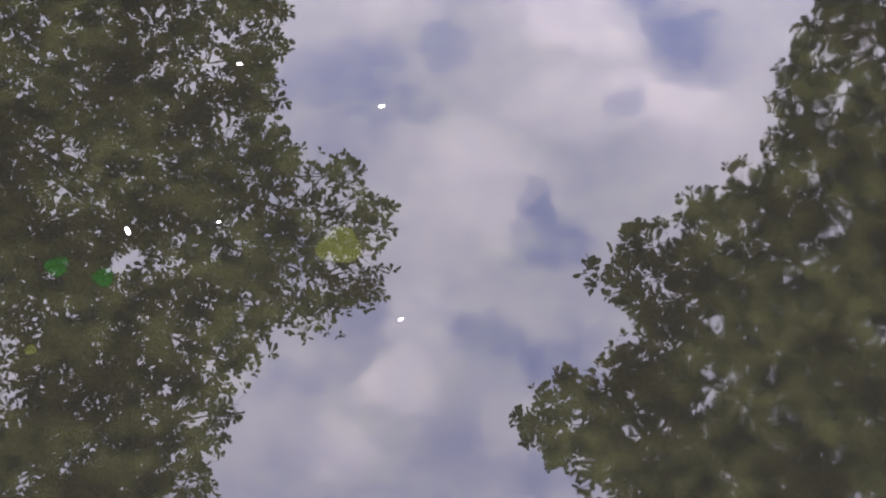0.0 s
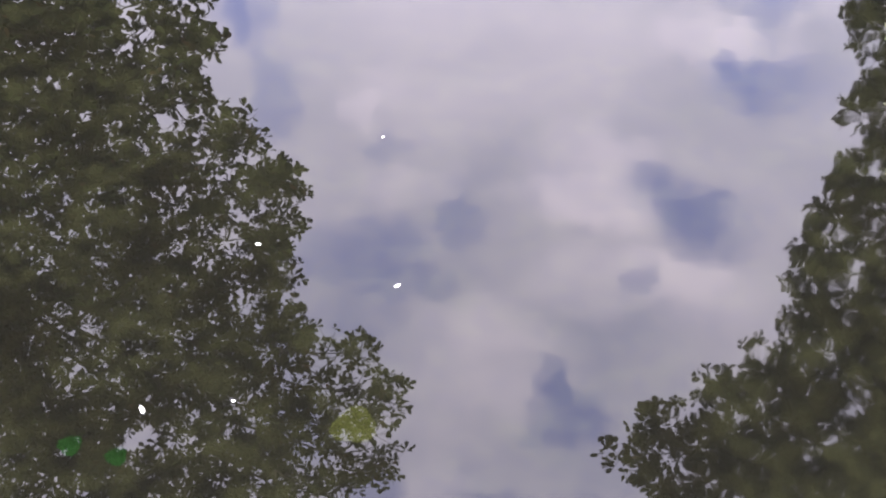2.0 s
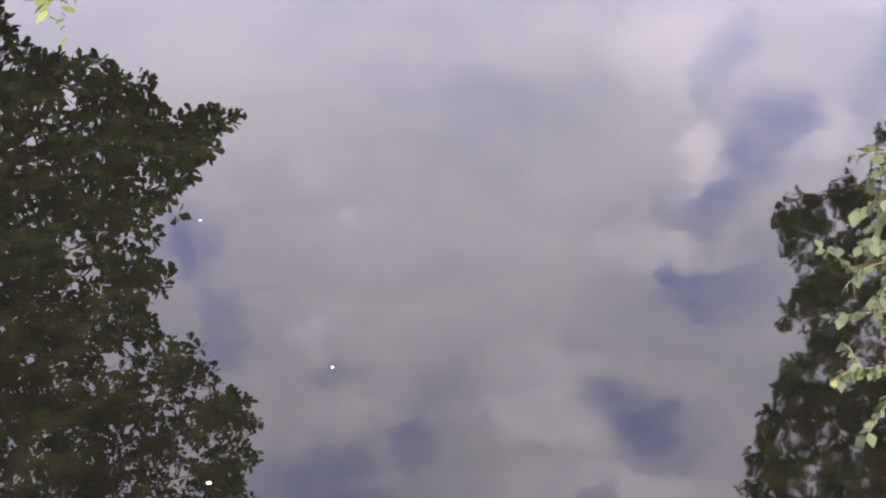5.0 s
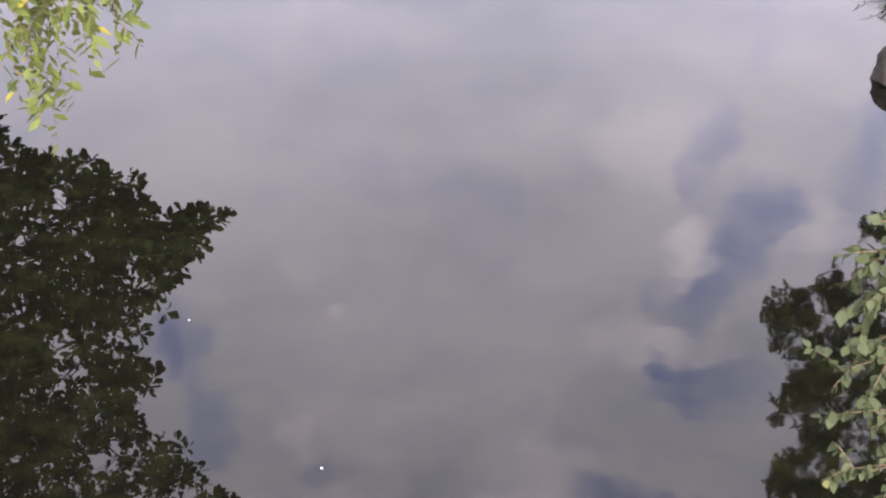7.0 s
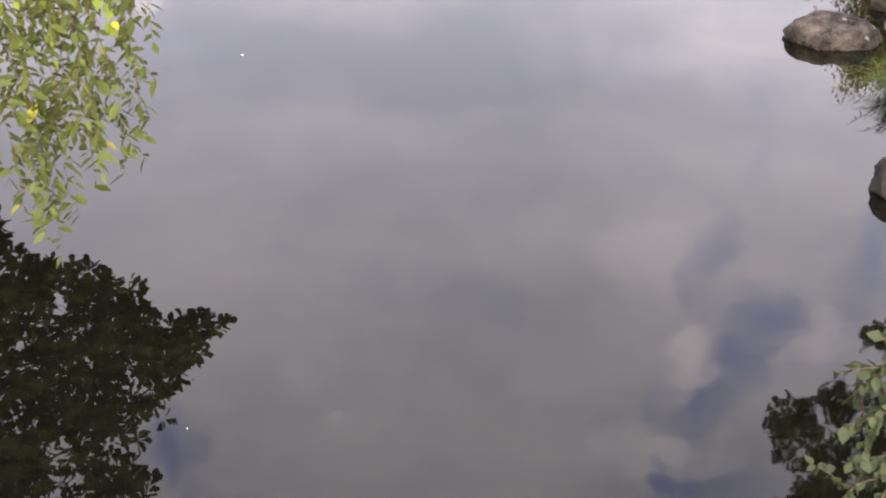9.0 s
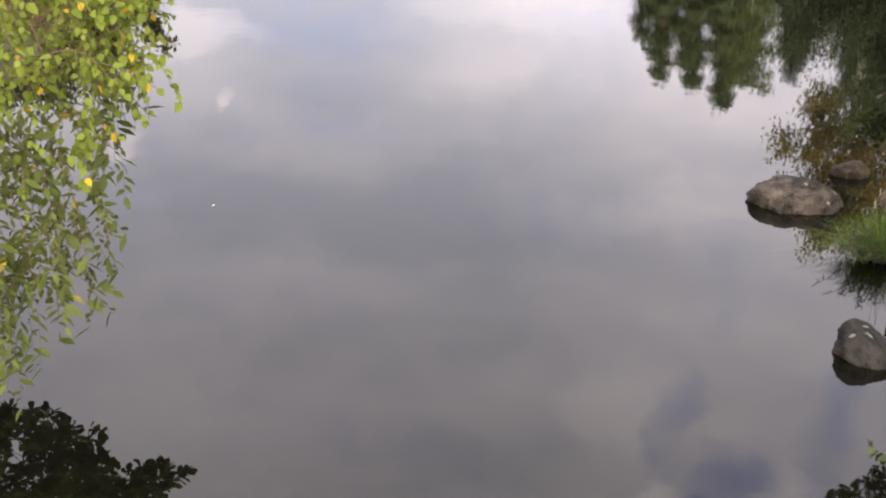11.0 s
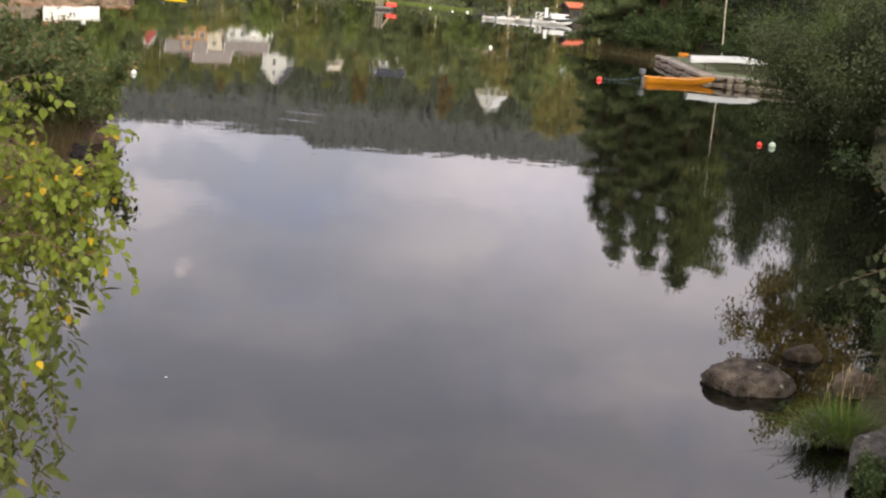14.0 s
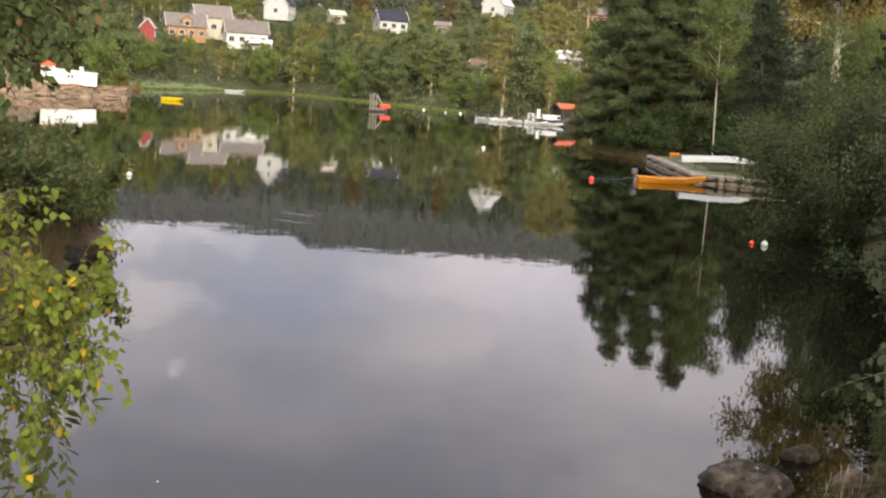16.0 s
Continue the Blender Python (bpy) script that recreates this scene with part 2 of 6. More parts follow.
# ---- materials ----
def material(name, colour, rough=0.8, vary=0.25, scale=6.0, bump=0.3, fine=60.0, metal=0.0, second=None, grain=(1, 1, 1), relief=0.02, sharp=0.375):
    """A surface with variation at two sizes: broad stains and fine grain, both also in relief."""
    m = bpy.data.materials.new(name)
    m.use_nodes = True
    t = m.node_tree
    p = t.nodes["Principled BSDF"]
    p.inputs["Roughness"].default_value, p.inputs["Metallic"].default_value = rough, metal
    co = node(t, "ShaderNodeTexCoord")
    mp = node(t, "ShaderNodeMapping")
    mp.inputs["Scale"].default_value = grain
    t.links.new(co.outputs["Object"], mp.inputs["Vector"])
    broad, grainy = node(t, "ShaderNodeTexNoise"), node(t, "ShaderNodeTexNoise")
    broad.inputs["Scale"].default_value, broad.inputs["Detail"].default_value = scale, 5
    grainy.inputs["Scale"].default_value, grainy.inputs["Detail"].default_value = fine, 3
    for n in (broad, grainy):
        t.links.new(mp.outputs[0], n.inputs["Vector"])
    add = node(t, "ShaderNodeMath", operation="MULTIPLY_ADD")
    add.inputs[1].default_value = 0.4
    t.links.new(grainy.outputs["Fac"], add.inputs[0])
    t.links.new(broad.outputs["Fac"], add.inputs[2])
    info = node(t, "ShaderNodeObjectInfo")
    more = node(t, "ShaderNodeMath", operation="MULTIPLY_ADD")
    more.inputs[1].default_value = 0.3
    t.links.new(info.outputs["Random"], more.inputs[0])
    t.links.new(add.outputs[0], more.inputs[2])
    ramp = node(t, "ShaderNodeMapRange")
    ramp.inputs["From Min"].default_value, ramp.inputs["From Max"].default_value = 0.875 - sharp, 0.875 + sharp
    t.links.new(more.outputs[0], ramp.inputs["Value"])
    mix = node(t, "ShaderNodeMix", data_type="RGBA")
    dark = [c * (1 - vary) for c in colour]
    light = second or [min(1, c * (1 + vary)) for c in colour]
    mix.inputs[6].default_value, mix.inputs[7].default_value = (*dark, 1), (*light, 1)
    t.links.new(ramp.outputs[0], mix.inputs[0])
    t.links.new(mix.outputs[2], p.inputs["Base Color"])
    if bump:
        b = node(t, "ShaderNodeBump")
        b.inputs["Strength"].default_value, b.inputs["Distance"].default_value = bump, relief
        t.links.new(add.outputs[0], b.inputs["Height"])
        t.links.new(b.outputs[0], p.inputs["Normal"])
    return m


def leafage(name, dark, light, autumn=None, share=0.0, through_light=0.35, each="island"):
    """Leaves: every one with its own tone, some turned, and lit a little from behind."""
    m = bpy.data.materials.new(name)
    m.use_nodes = True
    t = m.node_tree
    p = t.nodes["Principled BSDF"]
    p.inputs["Roughness"].default_value, p.inputs["Specular IOR Level"].default_value = 0.6, 0.14
    if each == "island":
        src = node(t, "ShaderNodeNewGeometry").outputs["Random Per Island"]
    else:
        src = node(t, "ShaderNodeObjectInfo").outputs["Random"]
    co = node(t, "ShaderNodeTexCoord")
    patch = node(t, "ShaderNodeTexNoise")
    patch.inputs["Scale"].default_value, patch.inputs["Detail"].default_value = 0.9, 3
    t.links.new(co.outputs["Object"], patch.inputs["Vector"])
    s = node(t, "ShaderNodeMath", operation="MULTIPLY_ADD")
    s.inputs[1].default_value, s.inputs[2].default_value = 1.1, -0.3
    t.links.new(patch.outputs["Fac"], s.inputs[0])
    a = node(t, "ShaderNodeMath", operation="MULTIPLY_ADD", use_clamp=True)
    a.inputs[1].default_value = 0.6
    t.links.new(src, a.inputs[0])
    t.links.new(s.outputs[0], a.inputs[2])
    mix = node(t, "ShaderNodeMix", data_type="RGBA")
    mix.inputs[6].default_value, mix.inputs[7].default_value = (*dark, 1), (*light, 1)
    t.links.new(a.outputs[0], mix.inputs[0])
    last = mix
    if autumn:
        pick = node(t, "ShaderNodeMath", operation="FRACT")
        mul = node(t, "ShaderNodeMath", operation="MULTIPLY")
        mul.inputs[1].default_value = 37.7
        t.links.new(src, mul.inputs[0])
        t.links.new(mul.outputs[0], pick.inputs[0])
        less = node(t, "ShaderNodeMath", operation="LESS_THAN")
        less.inputs[1].default_value = share
        t.links.new(pick.outputs[0], less.inputs[0])
        last = node(t, "ShaderNodeMix", data_type="RGBA")
        last.inputs[7].default_value = (*autumn, 1)
        t.links.new(less.outputs[0], last.inputs[0])
        t.links.new(mix.outputs[2], last.inputs[6])
    t.links.new(last.outputs[2], p.inputs["Base Color"])
    tr = node(t, "ShaderNodeBsdfTranslucent")
    t.links.new(last.outputs[2], tr.inputs["Color"])
    sh = node(t, "ShaderNodeMixShader")
    sh.inputs[0].default_value = through_light
    t.links.new(p.outputs[0], sh.inputs[1])
    t.links.new(tr.outputs[0], sh.inputs[2])
    t.links.new(sh.outputs[0], t.nodes["Material Output"].inputs["Surface"])
    return m


def water_material():
    m = bpy.data.materials.new("lake_water")
    m.use_nodes = True
    t = m.node_tree
    p = t.nodes["Principled BSDF"]
    p.inputs["Roughness"].default_value, p.inputs["IOR"].default_value = 0.0, 1.33
    co = node(t, "ShaderNodeTexCoord")
    murk, bed = node(t, "ShaderNodeTexNoise"), node(t, "ShaderNodeTexNoise")
    murk.inputs["Scale"].default_value, murk.inputs["Detail"].default_value = 2.2, 6
    bed.inputs["Scale"].default_value, bed.inputs["Detail"].default_value = 7.0, 6
    for n in (murk, bed):
        t.links.new(co.outputs["Object"], n.inputs["Vector"])
    mix, last = node(t, "ShaderNodeMix", data_type="RGBA"), node(t, "ShaderNodeMix", data_type="RGBA")
    mix.inputs[6].default_value, mix.inputs[7].default_value = (0.0030, 0.0029, 0.0018, 1), (0.0060, 0.0063, 0.0030, 1)
    last.inputs[6].default_value = (0.0024, 0.0024, 0.0017, 1)
    for n, blend in ((murk, mix), (bed, last)):
        r = node(t, "ShaderNodeMapRange")
        r.inputs["From Min"].default_value, r.inputs["From Max"].default_value = 0.36, 0.62
        t.links.new(n.outputs["Fac"], r.inputs["Value"])
        t.links.new(r.outputs[0], blend.inputs[0])
    t.links.new(mix.outputs[2], last.inputs[7])
    t.links.new(last.outputs[2], p.inputs["Base Color"])
    # long low undulations and a finer shiver where the air touches the surface
    heights = []
    # the current along the rocky bank stirs the surface more than elsewhere
    where = node(t, "ShaderNodeVectorMath", operation="DOT_PRODUCT")
    where.inputs[1].default_value = (1.0, -0.20, 0.0)
    t.links.new(co.outputs["Object"], where.inputs[0])
    stir = node(t, "ShaderNodeMapRange", interpolation_type="SMOOTHSTEP")
    stir.inputs["From Min"].default_value, stir.inputs["From Max"].default_value = -0.9, 0.8
    stir.inputs["To Min"].default_value, stir.inputs["To Max"].default_value = 0.0, 1.5
    t.links.new(where.outputs["Value"], stir.inputs["Value"])
    place = node(t, "ShaderNodeSeparateXYZ")
    t.links.new(co.outputs["Object"], place.inputs[0])
    near = node(t, "ShaderNodeMapRange", interpolation_type="SMOOTHSTEP")
    near.inputs["From Min"].default_value, near.inputs["From Max"].default_value = 13.0, 7.0
    t.links.new(place.outputs["Y"], near.inputs["Value"])
    stirred = node(t, "ShaderNodeMath", operation="MULTIPLY")
    t.links.new(stir.outputs[0], stirred.inputs[0])
    t.links.new(near.outputs[0], stirred.inputs[1])
    stir = node(t, "ShaderNodeMath", operation="ADD")
    stir.inputs[1].default_value = 1.0
    t.links.new(stirred.outputs[0], stir.inputs[0])
    # out of the lee of the bank the air dulls the mirror a little
    breath = node(t, "ShaderNodeMapRange", interpolation_type="SMOOTHSTEP")
    breath.inputs["From Min"].default_value, breath.inputs["From Max"].default_value = 12.0, 26.0
    breath.inputs["To Min"].default_value, breath.inputs["To Max"].default_value = 0.0, 0.02
    t.links.new(place.outputs["Y"], breath.inputs["Value"])
    fine = node(t, "ShaderNodeMath", operation="MULTIPLY")
    fine.inputs[1].default_value = 0.018
    t.links.new(stirred.outputs[0], fine.inputs[0])
    dull = node(t, "ShaderNodeMath", operation="ADD")
    t.links.new(fine.outputs[0], dull.inputs[0])
    t.links.new(breath.outputs[0], dull.inputs[1])
    t.links.new(dull.outputs[0], p.inputs["Roughness"])
    for scale, amount, stretch in ((0.35, 0.006, (1, 0.6, 1)), (1.7, 0.0013, (1, 0.7, 1)), (5.0, 0.00026, (1, 1, 1))):
        mp = node(t, "ShaderNodeMapping")
        mp.inputs["Scale"].default_value = stretch
        t.links.new(co.outputs["Object"], mp.inputs["Vector"])
        n = node(t, "ShaderNodeTexNoise")
        n.inputs["Scale"].default_value, n.inputs["Detail"].default_value = scale, 1.5
        t.links.new(mp.outputs[0], n.inputs["Vector"])
        h = node(t, "ShaderNodeMath", operation="MULTIPLY")
        h.inputs[1].default_value = amount
        t.links.new(n.outputs["Fac"], h.inputs[0])
        if scale > 1:
            more = node(t, "ShaderNodeMath", operation="MULTIPLY")
            t.links.new(h.outputs[0], more.inputs[0])
            t.links.new(stir.outputs[0], more.inputs[1])
            h = more
        heights.append(h)
    total = heights[0]
    for h in heights[1:]:
        s = node(t, "ShaderNodeMath", operation="ADD")
        t.links.new(total.outputs[0], s.inputs[0])
        t.links.new(h.outputs[0], s.inputs[1])
        total = s
    b = node(t, "ShaderNodeBump")
    b.inputs["Strength"].default_value, b.inputs["Distance"].default_value = 1.0, 1.0
    t.links.new(total.outputs[0], b.inputs["Height"])
    t.links.new(b.outputs[0], p.inputs["Normal"])
    return m


WATER = water_material()
EARTH = material("meadow_earth", (0.045, 0.048, 0.02), 0.95, 0.45, 0.25, 0.6, 4.0)
BANK_EARTH = material("bank_earth", (0.105, 0.072, 0.048), 0.95, 0.45, 2.0, 0.8, 14.0)
LAWN = material("shore_lawn", (0.11, 0.14, 0.045), 0.95, 0.35, 0.5, 0.4, 8.0)
GRASS_EDGE = material("reed_edge", (0.085, 0.105, 0.038), 0.9, 0.35, 1.0, 0.5, 12.0)
ROCK = material("lichen_rock", (0.030, 0.025, 0.021), 0.85, 0.5, 5.0, 1.0, 38.0, second=(0.112, 0.091, 0.074), relief=0.06, sharp=0.17)
ROCK_PALE = material("pale_rock", (0.055, 0.043, 0.031), 0.85, 0.4, 5.0, 0.8, 38.0, second=(0.155, 0.122, 0.085), relief=0.05, sharp=0.2)
ROCK_GREY = material("grey_rock", (0.050, 0.046, 0.042), 0.85, 0.45, 5.0, 1.0, 40.0, second=(0.135, 0.125, 0.112), relief=0.06, sharp=0.2)
ROCK_DARK = material("dark_rock", (0.014, 0.012, 0.011), 0.8, 0.5, 6.0, 1.0, 45.0, second=(0.033, 0.029, 0.026), relief=0.06, sharp=0.17)
for stone in (ROCK, ROCK_DARK, ROCK_PALE, ROCK_GREY, EARTH):                 # dull, weathered stone
    stone.node_tree.nodes["Principled BSDF"].inputs["Specular IOR Level"].default_value = 0.15
LICHEN = material("lichen", (0.16, 0.16, 0.145), 0.95, 0.25, 30.0, 0.4, 120.0)
QUAY_STONE = material("quay_stone", (0.32, 0.23, 0.16), 0.9, 0.5, 0.8, 0.8, 6.0)
GRAVEL = material("rusty_gravel", (0.30, 0.15, 0.085), 0.95, 0.4, 0.6, 0.6, 6.0)
WALL_STONE = material("wall_stone", (0.19, 0.155, 0.115), 0.9, 0.5, 1.2, 0.8, 9.0)
BARK = material("bark", (0.06, 0.048, 0.036), 0.95, 0.4, 5.0, 1.0, 40.0, grain=(1, 1, 0.2))
PINE_BARK = material("pine_bark", (0.10, 0.055, 0.034), 0.95, 0.4, 3.0, 1.0, 20.0, grain=(1, 1, 0.3))
BIRCH_BARK = material("birch_bark", (0.5, 0.45, 0.36), 0.8, 0.45, 1.8, 0.5, 8.0, grain=(0.4, 0.4, 3))
TWIG = material("twig_bark", (0.10, 0.065, 0.04), 0.8, 0.3, 20.0, 0.3, 90.0)
LEAF_OVER = leafage("overhanging_leaves", (0.034, 0.050, 0.016), (0.085, 0.115, 0.034), (0.12, 0.07, 0.03), 0.03, 0.3)
LEAF_ALDER = leafage("alder_leaves", (0.036, 0.050, 0.018), (0.095, 0.118, 0.04), (0.14, 0.09, 0.03), 0.04, 0.25)
LEAF_ALDER_DARK = leafage("dark_alder_leaves", (0.026, 0.042, 0.016), (0.062, 0.088, 0.032), (0.09, 0.07, 0.03), 0.03, 0.22)
# the right bank's shade is put into this dark, even leaf colour
LEAF_SHADED = leafage("shaded_bank_leaves", (0.044, 0.055, 0.024), (0.056, 0.070, 0.029), (0.06, 0.066, 0.03), 0.02, 0.2)
LEAF_BRAMBLE = leafage("bramble_leaves", (0.032, 0.050, 0.017), (0.074, 0.104, 0.036), (0.14, 0.12, 0.05), 0.04, 0.25)
LEAF_DARK = leafage("shade_leaves", (0.026, 0.036, 0.014), (0.060, 0.077, 0.028), (0.09, 0.08, 0.03), 0.03, 0.2)
LEAF_WILLOW = leafage("willow_leaves", (0.10, 0.145, 0.038), (0.22, 0.27, 0.075), (0.20, 0.18, 0.04), 0.05, 0.35)
LEAF_BIRCH_FAR = leafage("birch_leaves", (0.14, 0.155, 0.05), (0.25, 0.26, 0.085), (0.32, 0.25, 0.08), 0.06, 0.38)
LEAF_FAR = leafage("hillside_leaves", (0.112, 0.138, 0.062), (0.185, 0.214, 0.090), (0.25, 0.22, 0.08), 0.04, 0.35)
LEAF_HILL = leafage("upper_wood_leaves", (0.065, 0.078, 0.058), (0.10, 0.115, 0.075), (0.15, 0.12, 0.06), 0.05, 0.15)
LEAF_GOLD = leafage("golden_birch_leaves", (0.18, 0.165, 0.06), (0.32, 0.295, 0.105), (0.34, 0.26, 0.085), 0.08, 0.4)
LEAF_BRONZE = leafage("bronze_birch_leaves", (0.19, 0.155, 0.055), (0.33, 0.265, 0.092), (0.34, 0.22, 0.08), 0.1, 0.45)
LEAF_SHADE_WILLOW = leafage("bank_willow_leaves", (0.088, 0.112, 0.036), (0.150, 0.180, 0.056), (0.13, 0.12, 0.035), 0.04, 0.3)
LEAF_BANK_WILLOW = leafage("leaning_willow_leaves", (0.076, 0.104, 0.034), (0.118, 0.152, 0.048), (0.12, 0.12, 0.04), 0.02, 0.3)
LEAF_RUSSET = leafage("russet_leaves", (0.13, 0.10, 0.045), (0.22, 0.165, 0.065), (0.25, 0.15, 0.05), 0.1, 0.3)
NEEDLES = leafage("conifer_needles", (0.042, 0.058, 0.025), (0.128, 0.156, 0.062), (0.10, 0.06, 0.03), 0.03, 0.1)
# darker copy of the needles: the deep shade behind the landing is in the colour
NEEDLES_SHADED = leafage("shaded_needles", (0.020, 0.030, 0.017), (0.058, 0.076, 0.037), (0.06, 0.045, 0.025), 0.03, 0.1)
# distance haze is mixed into this flat blue-grey crown colour
WOODS_HAZY = leafage("far_woods", (0.060, 0.064, 0.057), (0.072, 0.077, 0.067), (0.080, 0.077, 0.055), 0.03, 0.0)
BIRCH_NEAR = leafage("near_birch_leaf", (0.092, 0.122, 0.016), (0.225, 0.270, 0.046), (0.55, 0.36, 0.03), 0.09, 0.4, each="object")
BIRCH_NEAR_MASS = leafage("near_birch_leaves", (0.092, 0.122, 0.016), (0.225, 0.270, 0.046), (0.52, 0.36, 0.03), 0.03, 0.4)
SALLOW_NEAR = leafage("near_sallow_leaf", (0.058, 0.074, 0.017), (0.130, 0.152, 0.042), (0.35, 0.30, 0.05), 0.05, 0.35, each="object")
HAZEL_NEAR = leafage("near_shrub_leaf", (0.029, 0.038, 0.017), (0.058, 0.069, 0.033), (0.16, 0.15, 0.06), 0.03, 0.25, each="object")
OAK_NEAR = leafage("near_oak_leaf", (0.030, 0.050, 0.018), (0.085, 0.115, 0.036), (0.20, 0.15, 0.04), 0.04, 0.3, each="object")
LEAF_BANK = leafage("bank_shrub_leaves", (0.068, 0.092, 0.033), (0.190, 0.232, 0.080), (0.26, 0.20, 0.08), 0.10, 0.3)
SALLOW_MASS = leafage("sallow_leaves", (0.058, 0.074, 0.017), (0.130, 0.152, 0.042), None, 0.0, 0.35)
HAZEL_MASS = leafage("shrub_leaves", (0.029, 0.038, 0.017), (0.058, 0.069, 0.033), None, 0.0, 0.25)
GRASS = leafage("tuft_grass", (0.050, 0.098, 0.016), (0.145, 0.225, 0.044), (0.30, 0.26, 0.10), 0.07, 0.3)
BANK_GRASS = leafage("bank_grass", (0.072, 0.066, 0.030), (0.165, 0.150, 0.068), (0.20, 0.12, 0.06), 0.3, 0.25)
STRAW = material("seed_straw", (0.42, 0.33, 0.15), 0.8, 0.3, 20.0, 0.2, 90.0)
WHITE = material("white_paint", (0.72, 0.71, 0.69), 0.55, 0.10, 0.7, 0.12, 8.0)
HOUSE_WHITE = material("house_white_paint", (0.54, 0.53, 0.51), 0.6, 0.12, 0.7, 0.12, 8.0)
CREAM = material("cream_paint", (0.50, 0.44, 0.34), 0.6, 0.12, 0.7, 0.12, 8.0)
RED = material("red_paint", (0.29, 0.032, 0.03), 0.6, 0.2, 0.8, 0.15, 8.0)
OCHRE = material("ochre_paint", (0.35, 0.18, 0.065), 0.6, 0.18, 0.8, 0.15, 8.0)
SLATE = material("grey_roof", (0.165, 0.14, 0.12), 0.75, 0.3, 0.8, 0.3, 6.0)
SLATE_BLUE = material("blue_black_roof", (0.022, 0.023, 0.034), 0.9, 0.3, 0.8, 0.3, 6.0)
TILE_RED = material("red_tile_roof", (0.50, 0.12, 0.05), 0.75, 0.25, 1.5, 0.4, 8.0)
TILE_BROWN = material("brown_roof", (0.19, 0.12, 0.09), 0.8, 0.3, 1.0, 0.3, 8.0)
PANE = material("dark_pane", (0.03, 0.034, 0.04), 0.12, 0.2, 1.0, 0.0, 8.0)
WOOD_GREY = material("grey_wood", (0.27, 0.24, 0.20), 0.85, 0.3, 2.0, 0.5, 30.0, grain=(0.3, 2, 2))
WOOD_PALE = material("pale_wood", (0.50, 0.42, 0.30), 0.8, 0.2, 2.0, 0.3, 30.0, grain=(0.3, 2, 2))
BOAT_ORANGE = material("varnished_orange_boat", (0.60, 0.23, 0.018), 0.35, 0.15, 1.0, 0.1, 20.0)
BOAT_INSIDE = material("boat_inside", (0.28, 0.13, 0.035), 0.6, 0.25, 3.0, 0.2, 30.0)
BOAT_WHITE = material("white_hull", (0.70, 0.70, 0.68), 0.4, 0.10, 1.0, 0.05, 20.0)
DINGHY_GREY = material("pale_grey_hull", (0.46, 0.47, 0.45), 0.55, 0.18, 1.0, 0.08, 12.0)
BOAT_YELLOW = material("yellow_hull", (0.80, 0.58, 0.01), 0.4, 0.12, 1.0, 0.05, 20.0)
PLASTIC_RED = material("red_plastic", (0.75, 0.05, 0.03), 0.45, 0.15, 1.0, 0.05, 20.0)
PLASTIC_WHITE = material("white_plastic", (0.68, 0.72, 0.66), 0.45, 0.1, 3.0, 0.05, 30.0)
PLASTIC_PALE = material("pale_green_plastic", (0.40, 0.50, 0.38), 0.5, 0.12, 3.0, 0.05, 30.0)
METAL = material("dull_metal", (0.13, 0.135, 0.145), 0.45, 0.2, 4.0, 0.1, 40.0, metal=0.6)
ROPE = material("rope", (0.06, 0.085, 0.12), 0.9, 0.2, 20.0, 0.2, 90.0)
PETAL = material("white_fleck", (0.80, 0.80, 0.76), 0.8, 0.1, 40.0, 0.0, 90.0)
SUNKEN = material("sunken_leaf", (0.0088, 0.0098, 0.0028), 0.0, 0.3, 9.0, 0.0, 40.0)
SUNKEN.node_tree.nodes["Principled BSDF"].inputs["IOR"].default_value = 1.33
SUNKEN_GREEN = material("sunken_weed", (0.0026, 0.0074, 0.0018), 0.0, 0.4, 9.0, 0.0, 40.0)
SUNKEN_GREEN.node_tree.nodes["Principled BSDF"].inputs["IOR"].default_value = 1.33


# ---- building helpers ----
def mesh_of(name, verts, faces, mat, smooth=False):
    me = bpy.data.meshes.new(name)
    me.from_pydata([tuple(map(float, v)) for v in verts], [], faces)
    if mat:
        me.materials.append(mat)
    if smooth:
        me.polygons.foreach_set("use_smooth", [True] * len(me.polygons))
    me.update()
    return me


def fast_mesh(name, verts, tris, mat):
    """A mesh from arrays of many vertices and triangles."""
    verts, tris = np.asarray(verts, np.float32), np.asarray(tris, np.int32)
    me = bpy.data.meshes.new(name)
    me.vertices.add(len(verts))
    me.vertices.foreach_set("co", verts.ravel())
    me.loops.add(tris.size)
    me.loops.foreach_set("vertex_index", tris.ravel())
    me.polygons.add(len(tris))
    me.polygons.foreach_set("loop_start", np.arange(0, tris.size, 3, dtype=np.int32))
    me.polygons.foreach_set("loop_total", np.full(len(tris), 3, np.int32))
    me.materials.append(mat)
    me.update(calc_edges=True)
    return me


def part(name, data, parent=None, label="", kind="", at=None):
    ob = new(name, data)
    if parent is not None:
        ob.parent = parent
    if at is not None:
        ob.matrix_basis = at
    return tagged(ob, label, "", "", kind)


def from_bm(name, bm, mat, smooth=False):
    me = bpy.data.meshes.new(name)
    bmesh.ops.recalc_face_normals(bm, faces=bm.faces)
    bm.to_mesh(me)
    bm.free()
    me.materials.append(mat)
    if smooth:
        me.polygons.foreach_set("use_smooth", [True] * len(me.polygons))
    return me


